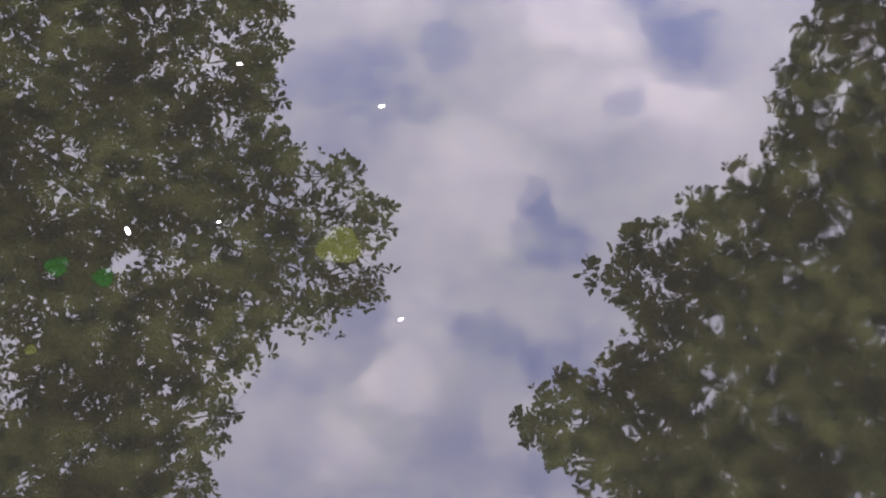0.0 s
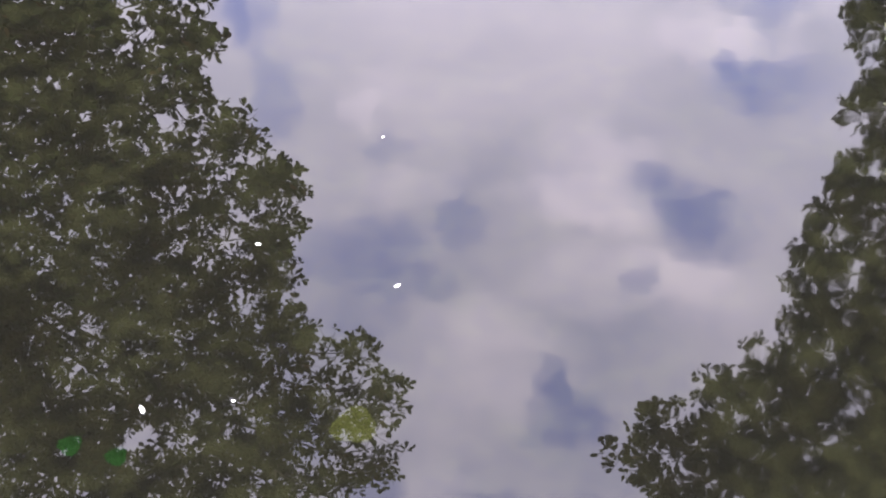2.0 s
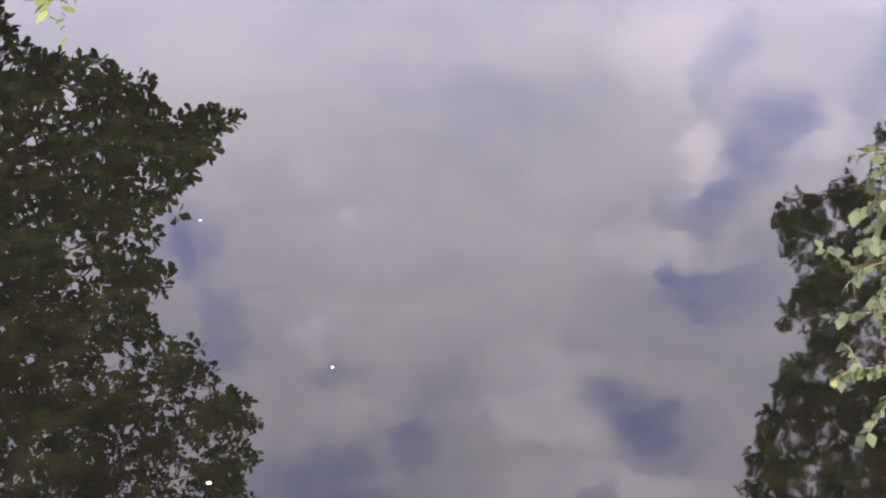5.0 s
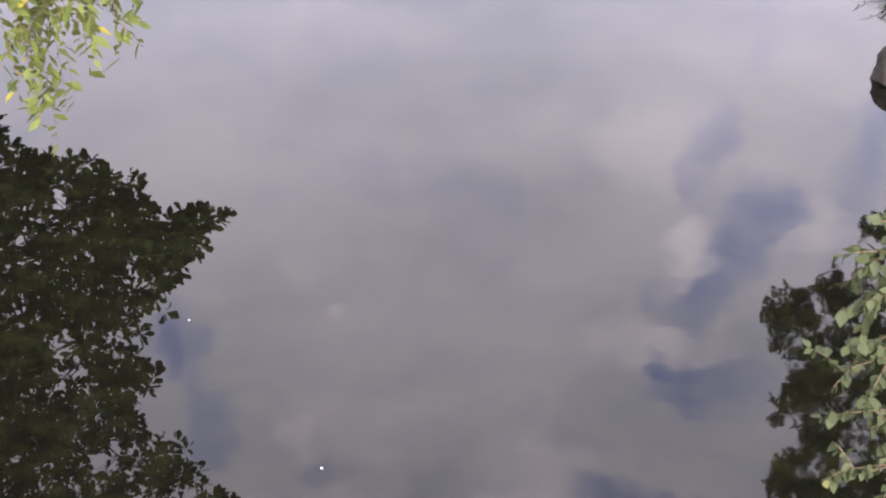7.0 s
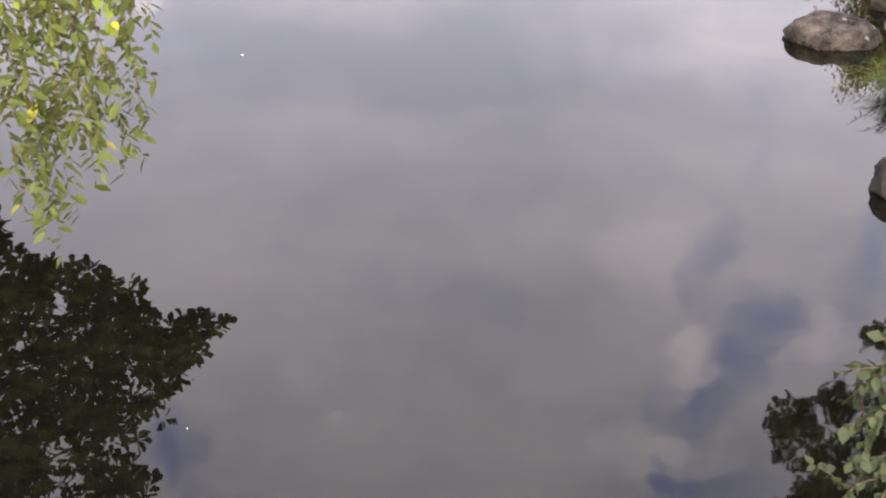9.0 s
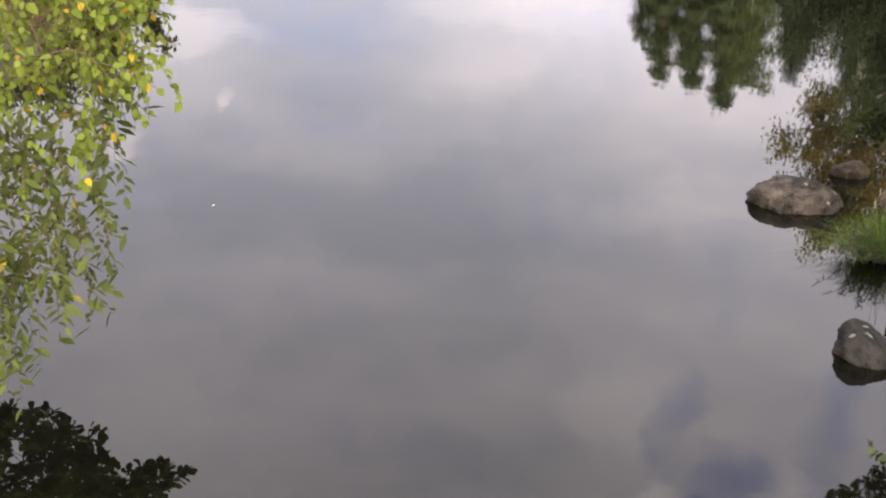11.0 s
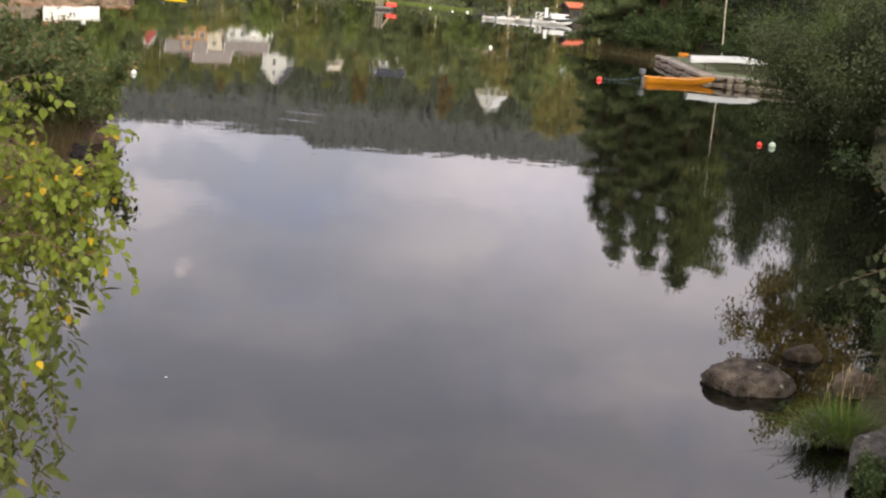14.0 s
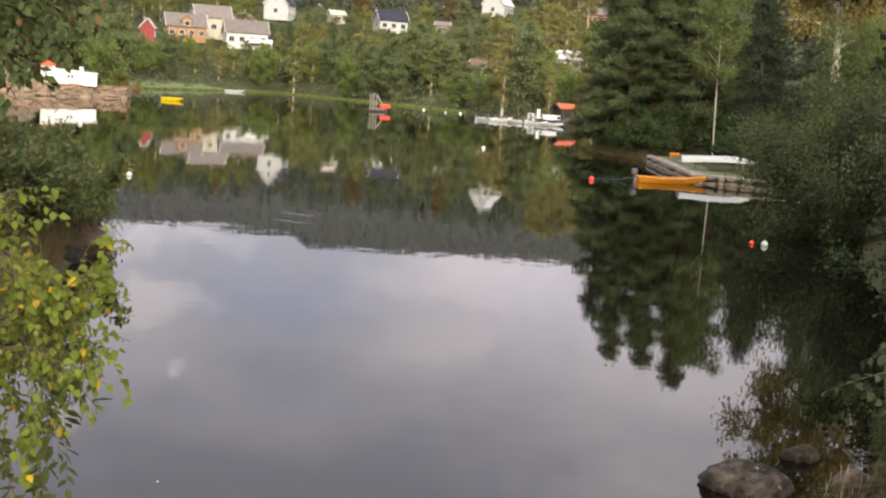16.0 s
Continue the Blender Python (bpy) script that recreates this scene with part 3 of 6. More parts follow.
def add_box(bm, centre, size, turn=0.0, bevel=0.0):
    r = bmesh.ops.create_cube(bm, size=1.0)
    m = Matrix.Translation(centre) @ Matrix.Rotation(turn, 4, "Z") @ Matrix.Diagonal((*size, 1))
    bmesh.ops.transform(bm, matrix=m, verts=r["verts"])
    if bevel:
        edges = list({e for v in r["verts"] for e in v.link_edges})
        bmesh.ops.bevel(bm, geom=edges, offset=bevel, segments=1, affect="EDGES")


def box_mesh(name, centre, size, mat, bevel=0.0, turn=0.0):
    bm = bmesh.new()
    add_box(bm, centre, size, turn, bevel)
    return from_bm(name, bm, mat)


def tube(points, radii, sides=6):
    """Vertices and triangles of a round, tapering limb along points."""
    points = [Vector(p) for p in points]
    verts, tris = [], []
    for i, p in enumerate(points):
        way = (points[min(i + 1, len(points) - 1)] - points[max(i - 1, 0)]).normalized()
        side = way.cross(Vector((0.3, 0.9, 0.31))).normalized()
        up = way.cross(side)
        for k in range(sides):
            a = 2 * math.pi * k / sides
            verts.append(p + (side * math.cos(a) + up * math.sin(a)) * radii[i])
    for i in range(len(points) - 1):
        for k in range(sides):
            a, b = i * sides + k, i * sides + (k + 1) % sides
            tris += [(a, b, b + sides), (a, b + sides, a + sides)]
    last = (len(points) - 1) * sides
    tris += [(last, last + k, last + k + 1) for k in range(1, sides - 1)]
    return verts, tris


def tubes_mesh(name, limbs, mat, sides=6):
    verts, tris = [], []
    for points, radii in limbs:
        v, f = tube(points, radii, sides)
        base = len(verts)
        verts += v
        tris += [(a + base, b + base, c + base) for a, b, c in f]
    return fast_mesh(name, [tuple(v) for v in verts], tris, mat)


def bend(a, b, sag, steps=6):
    """A limb's line from a to b, bowed by sag metres (up: plus)."""
    a, b = Vector(a), Vector(b)
    return [a.lerp(b, s / steps) + Vector((0, 0, sag * 4 * (s / steps) * (1 - s / steps))) for s in range(steps + 1)]


def leaf_arrays(points, length, width, rng, droop=0.0, spread=1.0):
    """Folded pointed leaves at points, each turned its own way."""
    n = len(points)
    way = rng.normal(size=(n, 3)) * (1, 1, spread)
    way[:, 2] -= droop
    way /= np.linalg.norm(way, axis=1)[:, None]
    side = np.cross(way, rng.normal(size=(n, 3)))
    side /= np.linalg.norm(side, axis=1)[:, None]
    up = np.cross(way, side)
    size = rng.uniform(0.65, 1.25, n)[:, None]
    long, wide = way * length * size, side * width * size * 0.5
    fold = up * width * size * 0.14
    verts = np.stack([points, points + long * 0.35 + wide + fold, points + long, points + long * 0.35 - wide + fold], 1).reshape(-1, 3)
    base = (np.arange(n) * 4)[:, None]
    tris = np.concatenate([base + (0, 1, 2), base + (0, 2, 3)], 1).reshape(-1, 3)
    return verts, tris


def rosettes(points, ways, size, rng, each, length, width):
    """Sprays of blunt leaves, broadest towards their tips, that fan out round each point."""
    n = len(points) * each
    p = np.repeat(points, each, 0)
    way = np.repeat(ways, each, 0) * 0.75 + rng.normal(size=(n, 3)) * (0.85, 0.85, 0.6)
    way /= np.linalg.norm(way, axis=1)[:, None]
    side = np.cross(way, rng.normal(size=(n, 3)) + (0, 0, 1.2))
    side /= np.linalg.norm(side, axis=1)[:, None]
    up = np.cross(way, side)
    k = (np.repeat(size, each) * rng.uniform(0.7, 1.2, n))[:, None]
    p = p + way * length * k * 0.15
    long, wide, fold = way * length * k, side * width * k * 0.5, up * width * k * 0.15
    verts = np.stack([p, p + long * 0.40 + wide * 0.62 + fold, p + long * 0.76 + wide + fold, p + long, p + long * 0.76 - wide + fold, p + long * 0.40 - wide * 0.62 + fold], 1).reshape(-1, 3)
    base = (np.arange(n) * 6)[:, None]
    tris = np.concatenate([base + (0, 1, 5), base + (1, 2, 4), base + (1, 4, 5), base + (2, 3, 4)], 1).reshape(-1, 3)
    return verts, tris


def branchlets(lines, rng, per, length, start=0.3, fall=0.35):
    """Side branches that leave the limbs, shorter towards their tips."""
    out = []
    for line in lines:
        for _ in range(per):
            s = start + (1 - start) * rng.random()
            f = s * (len(line) - 1)
            i = min(int(f), len(line) - 2)
            p = line[i].lerp(line[i + 1], f - i)
            way = (line[i + 1] - line[i]).normalized() * 0.7 + Vector(rng.normal(size=3) * (0.8, 0.8, 0.6))
            way.normalize()
            reach = length * (1.15 - 0.7 * s) * rng.uniform(0.6, 1.2)
            out.append(bend(p, p + way * reach - Vector((0, 0, fall * reach * 0.3)), 0.06 * reach, 4))
    return out


def twiggy(lines, rng, count, reach, cluster, clump, start=0.2, flat=0.75):
    """Points for leaves: sprays round limbs, thinner towards the tips."""
    out = []
    lens = [sum((b - a).length for a, b in zip(l, l[1:])) for l in lines]
    total = sum(lens)
    for line, length in zip(lines, lens):
        arr = np.array([tuple(p) for p in line])
        for _ in range(max(3, int(count * length / total / cluster))):
            s = start + (1 - start) * rng.random() ** 0.8
            f = s * (len(arr) - 1)
            i = min(int(f), len(arr) - 2)
            p = arr[i] + (arr[i + 1] - arr[i]) * (f - i)
            r = reach * (1.05 - 0.75 * s)
            d = rng.normal(size=3) * (1, 1, flat)
            c = p + d / (np.linalg.norm(d) + 1e-6) * r * rng.random() ** 0.6
            out.append(c + rng.normal(size=(cluster, 3)) * clump)
    return np.concatenate(out)

# ---- ground, lake, far hills ----
def land():
    az = np.concatenate([np.arange(-32, 32, 0.25), np.arange(32, 328, 6.0)])
    rad = 1.5 * (5200 / 1.5) ** (np.arange(190) / 189)
    a, r = np.meshgrid(np.radians(az), rad)
    x, y = r * np.sin(a), r * np.cos(a)
    z = ground(x, y)
    rough = np.array([noise.noise(Vector((u * 0.7, v * 0.7, 0))) for u, v in zip(x.ravel(), y.ravel())]).reshape(x.shape)
    z = z + np.where(shore_distance(x, y) > 0.3, rough * 0.12, 0)
    verts = np.stack([x, y, z], -1).reshape(-1, 3)
    verts = np.vstack([verts, [(0, 0, -2.5)]])
    n, k = len(az), len(rad)
    i, j = np.meshgrid(np.arange(k - 1), np.arange(n), indexing="ij")
    p, q = i * n + j, i * n + (j + 1) % n
    tris = np.concatenate([np.stack([p, p + n, q + n], -1).reshape(-1, 3), np.stack([p, q + n, q], -1).reshape(-1, 3)])
    hub = np.stack([np.full(n, len(verts) - 1), np.arange(n), (np.arange(n) + 1) % n], -1)
    me = fast_mesh("ground", verts, np.vstack([tris, hub]), EARTH)
    tagged(new("ground", me), "green and brown earth banks and wooded hillside round a lake", "ground", kind="structure")


land()
sheet = mesh_of("water", [(-600, -300, 0), (600, -300, 0), (600, 500, 0), (-600, 500, 0)], [(0, 1, 2, 3)], WATER)
tagged(new("water", sheet), "still dark lake water that mirrors trees and evening clouds", "water", kind="structure")


def far_woods():
    """The forest on the hill across the lake: small pointed and round crowns, standing close."""
    rng = np.random.default_rng(5)
    az = np.radians(rng.uniform(-26, 26, 15000))
    d = 430 + 800 * rng.random(15000) ** 0.8
    x, y = d * np.sin(az), d * np.cos(az)
    ok = shore_distance(x, y) > 165
    x, y = x[ok], y[ok]
    z = ground(x, y)
    n = len(x)
    h, w = rng.uniform(6, 11, n), rng.uniform(3.0, 5.6, n)
    rings = ((0.05, 0.9), (0.4, 1.15), (0.78, 0.8), (1.0, 0.15))
    sides = 5
    verts = np.zeros((n, len(rings) * sides, 3))
    for i, (up, wide) in enumerate(rings):
        for k in range(sides):
            ang = 2 * math.pi * k / sides + rng.uniform(0, 1, n)
            rr = w * wide * rng.uniform(0.6, 1.25, n)
            verts[:, i * sides + k] = np.stack([x + rr * np.cos(ang), y + rr * np.sin(ang), z + h * (up + rng.uniform(-0.06, 0.06, n)) - 0.4], -1)
    tri = []
    for i in range(len(rings) - 1):
        for k in range(sides):
            a, b = i * sides + k, i * sides + (k + 1) % sides
            tri += [(a, b, b + sides), (a, b + sides, a + sides)]
    tri = np.array(tri)
    tris = (tri[None] + (np.arange(n) * len(rings) * sides)[:, None, None]).reshape(-1, 3)
    # no real haze in the air; the crowns' colour carries it
    me = fast_mesh("woods", verts.reshape(-1, 3), tris, WOODS_HAZY)
    tagged(new("far_woods", me), "dark mixed forest covering the hill across the lake, distance haze in its grey colour", "forest", kind="stuff")


far_woods()


def undergrowth():
    """Bushes and saplings that close the ground between the far shore trees."""
    rng = np.random.default_rng(6)
    n = 5200
    az, d = np.radians(rng.uniform(-24, 12, n)), rng.uniform(165, 430, n)
    x, y = d * np.sin(az), d * np.cos(az)
    s = shore_distance(x, y)
    ok = (s > 0.3) & (s < 110) & ~((s < 12) & (x < -20) & (rng.random(n) < 0.55))
    x, y = x[ok], y[ok]
    z = ground(x, y)
    size = rng.uniform(0.7, 1.5, len(x))
    pts = np.concatenate([np.stack([x, y, z], -1) + rng.normal(size=(len(x), 3)) * (1.2, 1.2, 0.5) * size[:, None] + (0, 0, 0.6) for _ in range(26)])
    v, t = leaf_arrays(pts, 0.38, 0.28, rng, 0.2)
    tagged(new("undergrowth", fast_mesh("undergrowth", v, t, LEAF_FAR)), "tangled green bushes under the far shore trees", "bushes", kind="stuff")


undergrowth()


def upper_hillside_trees():
    """The wood above the houses: many uneven leafy crowns."""
    rng = np.random.default_rng(7)
    n = 2200
    az, d = np.radians(rng.uniform(-25, 14, n)), rng.uniform(330, 560, n)
    x, y = d * np.sin(az), d * np.cos(az)
    s = shore_distance(x, y)
    ok = (s > 100) & (s < 185) & ((az > -0.01) | (s < 135) | (rng.random(n) < 0.5))
    for hx, hy, wide, front in HOUSE_SPOTS:
        ok &= ~((np.abs(np.arctan2(x, y) - math.atan2(hx, hy)) * d < wide + 3) & (d < math.hypot(hx, hy) + 9))
    x, y = x[ok], y[ok]
    z = ground(x, y)
    h, w = rng.uniform(4, 8, len(x)), rng.uniform(1.6, 2.8, len(x))
    pts = []
    for _ in range(110):
        u = rng.random(len(x))
        r = w * np.sin(np.pi * np.clip(u * 0.9 + 0.08, 0, 1)) ** 0.7 * rng.uniform(0.5, 1.1, len(x))
        a = rng.uniform(0, 6.28, len(x))
        pts.append(np.stack([x + r * np.cos(a), y + r * np.sin(a), z + h * u], -1))
    v, t = leaf_arrays(np.concatenate(pts), 0.75, 0.62, rng, 0.2)
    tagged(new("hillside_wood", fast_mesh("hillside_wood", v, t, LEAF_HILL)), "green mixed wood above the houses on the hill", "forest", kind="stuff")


upper_hillside_trees()

# ---- trees ----
def tree(kind, height, spread, seed, bark, leaf, count, length, width, limbs=14, low=0.25, lean=(0, 0), droop=0.3, trunk_radius=None):
    """A tree in its own space: a tapered, bent trunk with limbs, and a crown of many leaves in sprays. Returns the Empty."""
    rng = np.random.default_rng(seed)
    r0 = trunk_radius or height * 0.016
    line = [Vector((lean[0] * s * s + 0.12 * math.sin(3 * s + seed), lean[1] * s * s + 0.12 * math.cos(4 * s + seed), height * s * 0.97 - 0.3)) for s in np.linspace(0, 1, 9)]
    parts = [(line, [r0 * (1.25 - 1.15 * s) + 0.012 for s in np.linspace(0, 1, 9)])]
    lines = [line[5:]]
    for i in range(limbs):
        s = low + (0.97 - low) * (i + rng.random()) / limbs
        a = i * 2.4 + rng.uniform(-0.5, 0.5)
        f = s * 8
        root = line[int(f)].lerp(line[min(int(f) + 1, 8)], f - int(f))
        if kind == "spruce":
            out, rise = spread * (1.05 - s) * rng.uniform(0.8, 1.1) + 0.15, -0.25 * spread * (1.1 - s)
        elif kind == "pine":
            out, rise = spread * (1.22 - 1.08 * s) * rng.uniform(0.5, 1.12), spread * rng.uniform(-0.02, 0.22)
        else:
            shape = math.sin(math.pi * min(1, max(0.08, (s - low * 0.7) / (1.08 - low * 0.7)))) ** 0.7
            out, rise = spread * shape * rng.uniform(0.6, 1.15), spread * rng.uniform(0.15, 0.7)
        tip = root + Vector((math.cos(a) * out, math.sin(a) * out, rise))
        l = bend(root, tip, 0.1 * out, 5)
        lines.append(l)
        parts.append((l, [r0 * 0.42 * (1.1 - s) * (1.1 - k / 5) + 0.008 for k in range(6)]))
    if kind in ("spruce", "pine"):
        pine = kind == "pine"
        pts = twiggy(lines, rng, count, (0.24 if pine else 0.2) * spread, 10, np.array([0.24, 0.24, 0.05] if pine else [0.30, 0.30, 0.07]) * (spread / 3.0), 0.3, 0.2 if pine else 0.75)
        if pine:                                # upright shoots on the boughs give the crown its ragged outline
            shoots = pts[rng.random(len(pts)) < 0.022]
            rise = rng.uniform(0.08, 0.62, (len(shoots), 9))
            lift = np.stack([rng.normal(size=rise.shape) * 0.05, rng.normal(size=rise.shape) * 0.05, rise], -1)
            pts = np.concatenate([pts[rng.random(len(pts)) < 0.9], (shoots[:, None, :] + lift).reshape(-1, 3)])
    else:
        side = branchlets(lines, rng, 4, 0.42 * spread)
        parts += [(l, [0.006 + 0.05 * r0] * len(l)) for l in side]
        pts = twiggy(lines + side, rng, count, 0.22 * spread, 9, 0.085 * spread, 0.15)
    if kind == "pine":                          # the crown runs out into a pointed leader
        wide = spread * 1.15 * np.clip(1 - pts[:, 2] / height, 0, 1) ** 0.7 + 0.12
        pts[:, :2] *= np.minimum(1, wide / (np.hypot(pts[:, 0], pts[:, 1]) + 1e-6))[:, None]
    pts = pts[pts[:, 2] > 0.25]
    v, t = leaf_arrays(pts, length, width, rng, droop)
    top = new(kind + "_tree")
    part("trunk", tubes_mesh("trunk", parts, bark), top)
    part("crown", fast_mesh("crown", v, t, leaf), top, kind="stuff")
    return top


def set_tree(ob, x, y, turn=0.0, scale=1.0, sink=0.15):
    ob.matrix_basis = Matrix.Translation((x, y, float(ground(x, y)) - sink)) @ Matrix.Rotation(turn, 4, "Z") @ Matrix.Scale(scale, 4)
    return ob




def sight_clear(x, y, height):
    """True where a tree of that height leaves the houses above it in sight from the lake."""
    d, a = math.hypot(x, y), math.atan2(x, y)
    for hx, hy, wide, front in HOUSE_SPOTS:
        hd, ha = math.hypot(hx, hy), math.atan2(hx, hy)
        if abs(a - ha) * hd < wide and d - hd < 7:
            if d - hd > -6 or (float(ground(x, y)) + height - 5) / d > (float(ground(hx, hy)) + 1.7 - 5) / hd:
                return False
    return True




def far_shore_trees():
    kinds = [
        tagged(tree("birch", 10.5, 2.7, 11, BIRCH_BARK, LEAF_BIRCH_FAR, 4600, 0.30, 0.24, 17, 0.10), "slender birch with yellow-green crown on the far hillside", "tree", "far shore trees"),
        tagged(tree("alder", 9.0, 3.0, 12, BARK, LEAF_FAR, 4800, 0.32, 0.26, 18, 0.05), "green leafy alder on the far lake shore", "tree", "far shore trees"),
        tagged(tree("aspen", 11.5, 2.4, 13, BARK, LEAF_FAR, 4800, 0.32, 0.26, 20, 0.08), "tall green aspen on the far hillside", "tree", "far shore trees"),
        tagged(tree("willow", 6.5, 3.2, 14, BARK, LEAF_WILLOW, 4200, 0.32, 0.18, 16, 0.03), "pale green bushy willow on the far shore", "tree", "far shore trees"),
        tagged(tree("spruce", 12.5, 2.6, 15, BARK, NEEDLES, 4600, 0.36, 0.12, 38, 0.08), "dark green spruce on the far hillside", "tree", "far shore trees"),
        tagged(tree("birch", 8.0, 2.2, 16, BIRCH_BARK, LEAF_BIRCH_FAR, 3800, 0.29, 0.23, 15, 0.06), "small yellow-green birch on the far shore", "tree", "far shore trees"),
        tagged(tree("birch", 12.0, 2.3, 17, BIRCH_BARK, LEAF_GOLD, 4200, 0.28, 0.22, 20, 0.12), "tall birch with golden-olive autumn crown across the lake", "tree", "far shore trees"),
        tagged(tree("aspen", 9.5, 2.2, 18, BARK, LEAF_RUSSET, 3600, 0.30, 0.24, 16, 0.08), "aspen turned russet brown on the far hillside", "tree", "far shore trees"),
    ]
    rng = random.Random(8)
    placed, used, tries = [], set(), 0
    heights = (10.5, 9.0, 11.5, 6.5, 12.5, 8.0, 12.0, 9.5)

    def put(pick, x, y, turn, size):
        k = copy_thing(kinds[pick], Matrix()) if pick in used else kinds[pick]
        used.add(pick)
        placed.append((x, y))
        set_tree(k, x, y, turn, size)

    # bearing, distance and the height angle that the top has in the mirror of the lake
    for pick, az, d, el in ((7, -4.2, 345, 5.7), (7, -0.35, 352, 6.0), (6, 4.5, 300, 7.1), (6, 5.3, 298, 6.6), (6, 4.0, 305, 6.6), (6, 5.8, 290, 6.4), (6, 3.0, 262, 4.9), (6, 2.3, 258, 4.5), (6, 4.9, 262, 5.6),
                            (6, -1.4, 262, 4.1), (6, 3.6, 250, 4.9), (6, 1.4, 256, 4.2), (6, 1.9, 240, 4.3), (6, 2.7, 236, 4.5), (6, 4.2, 238, 4.9), (6, 3.4, 230, 4.0), (6, 5.2, 236, 5.0), (4, -2.9, 246, 4.0), (4, -2.5, 250, 3.9), (4, -3.3, 250, 3.6)):
        x, y = d * math.sin(radians(az)), d * math.cos(radians(az))
        put(pick, x, y, rng.uniform(0, 6.28), max(0.6, min(1.5, (d * math.tan(radians(el)) - 5 - float(ground(x, y))) / heights[pick])))
    while len(placed) < 520 and tries < 16000:
        tries += 1
        a = radians(rng.uniform(-23, 12))
        d = rng.uniform(165, 420)
        x, y = d * math.sin(a), d * math.cos(a)
        s = float(shore_distance(x, y))
        if a < -0.01 and s > 80 and rng.random() < 0.6:
            continue
        if s < 8 and x < -43 and 226 < y < 266:
            continue
        if not 1.0 < s < 105 or rng.random() > (1.0 if s < 40 else 0.55):
            continue
        pick = rng.choices(range(8), (4, 5, 4, 4 if s < 12 else 1, 2, 4, 5 if a > 0.01 else 0.7, 0.25))[0]
        size = rng.uniform(0.75, 1.15)
        if not sight_clear(x, y, heights[pick] * size):
            size *= 0.5
            if not sight_clear(x, y, heights[pick] * size):
                continue
        near = 2.3 if s < 30 else 3.2
        if any((x - px) ** 2 + (y - py) ** 2 < near ** 2 for px, py in placed):
            continue
        put(pick, x, y, rng.uniform(0, 6.28), size)
    for i, k in enumerate(kinds):
        if i not in used:
            set_tree(k, -30 + i * 7, 300)


far_shore_trees()


def point_trees():
    """The wooded point with its pines, the lone white birch and the dark wood behind."""
    pine = tagged(tree("pine", 19.0, 4.3, 21, PINE_BARK, NEEDLES, 40000, 0.34, 0.06, 46, 0.06, droop=-0.15), "tall dark green pine on the wooded point by the lake", "tree", "pines on the point")
    set_tree(pine, 14.6, 105, 0.4, 0.94)
    for x, y, turn, s in ((17.6, 107, 2.0, 0.98), (13.0, 108.5, 3.3, 0.80), (19.6, 104, 4.1, 1.02), (16.3, 103.8, 5.6, 0.84), (21.0, 112, 5.2, 0.95), (16, 116, 1.1, 0.95), (21.9, 105.6, 0.9, 0.92)):
        set_tree(copy_thing(pine, Matrix()), x, y, turn, s)
    birch = tagged(tree("birch", 14.0, 2.5, 22, BIRCH_BARK, LEAF_SHADE_WILLOW, 9000, 0.17, 0.12, 22, 0.40, droop=0.9, trunk_radius=0.032), "tall birch with a straight white trunk on the point", "tree")
    set_tree(birch, 18.6, 90.1)
    # the spruces' shadow is painted in by their darkened needles
    spruce = tagged(tree("spruce", 16.5, 3.6, 23, BARK, NEEDLES_SHADED, 24000, 0.32, 0.07, 50, 0.04), "dense spruce behind the landing place, deep shade put into its needle colour", "tree", "spruces behind the landing")
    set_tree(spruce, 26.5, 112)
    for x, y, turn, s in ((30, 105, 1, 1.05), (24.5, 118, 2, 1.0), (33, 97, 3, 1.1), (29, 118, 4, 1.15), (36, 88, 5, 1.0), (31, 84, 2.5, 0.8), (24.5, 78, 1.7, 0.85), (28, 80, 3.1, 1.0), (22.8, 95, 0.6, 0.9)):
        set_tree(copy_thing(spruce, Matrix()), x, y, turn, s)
    shrub = tagged(tree("shrub", 3.2, 2.0, 24, BARK, LEAF_BRAMBLE, 3600, 0.20, 0.15, 12, 0.05), "low green shrub at the edge of the wooded point", "shrub", "shrubs on the point")
    set_tree(shrub, 17.5, 98)
    for x, y, turn, s in ((14.0, 101, 1, 0.8), (15.6, 100.5, 2, 0.9), (20, 95, 3, 0.9), (23, 93, 4, 1.0), (21.5, 87, 5, 0.9), (12.4, 106, 2, 1.0), (25, 84, 1.4, 1.2), (15.3, 96.5, 2.2, 0.75), (15.9, 94.5, 4.2, 0.6), (20.6, 93, 0.4, 0.8), (20.6, 82, 3.4, 0.85), (14.2, 98.0, 5.0, 0.7), (21.2, 88.5, 1.9, 0.75), (22.5, 77, 2.9, 1.0), (19.9, 80.5, 2.1, 0.8), (20.9, 75, 1.3, 0.8), (18.6, 85.5, 3.9, 0.6), (13.2, 103, 1.4, 0.55)):
        set_tree(copy_thing(shrub, Matrix()), x, y, turn, s)
    willow = tagged(tree("willow", 8.6, 4.4, 25, BARK, LEAF_BANK_WILLOW, 80000, 0.19, 0.05, 54, 0.05, droop=1.4), "broad pale green willow leaning over the bank", "tree")
    set_tree(willow, 18.1, 54.4, 0.7, 0.84)
    # shade on these willows and the alder comes from their dark leaf colour
    shady = tagged(tree("willow", 5.0, 4.0, 26, BARK, LEAF_SHADED, 36000, 0.15, 0.06, 34, 0.04, droop=0.9), "green willow hanging low over the water, leaves coloured dark for shade", "tree", "shady willows on the bank")
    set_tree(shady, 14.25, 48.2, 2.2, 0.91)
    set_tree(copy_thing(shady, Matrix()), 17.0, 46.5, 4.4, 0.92)
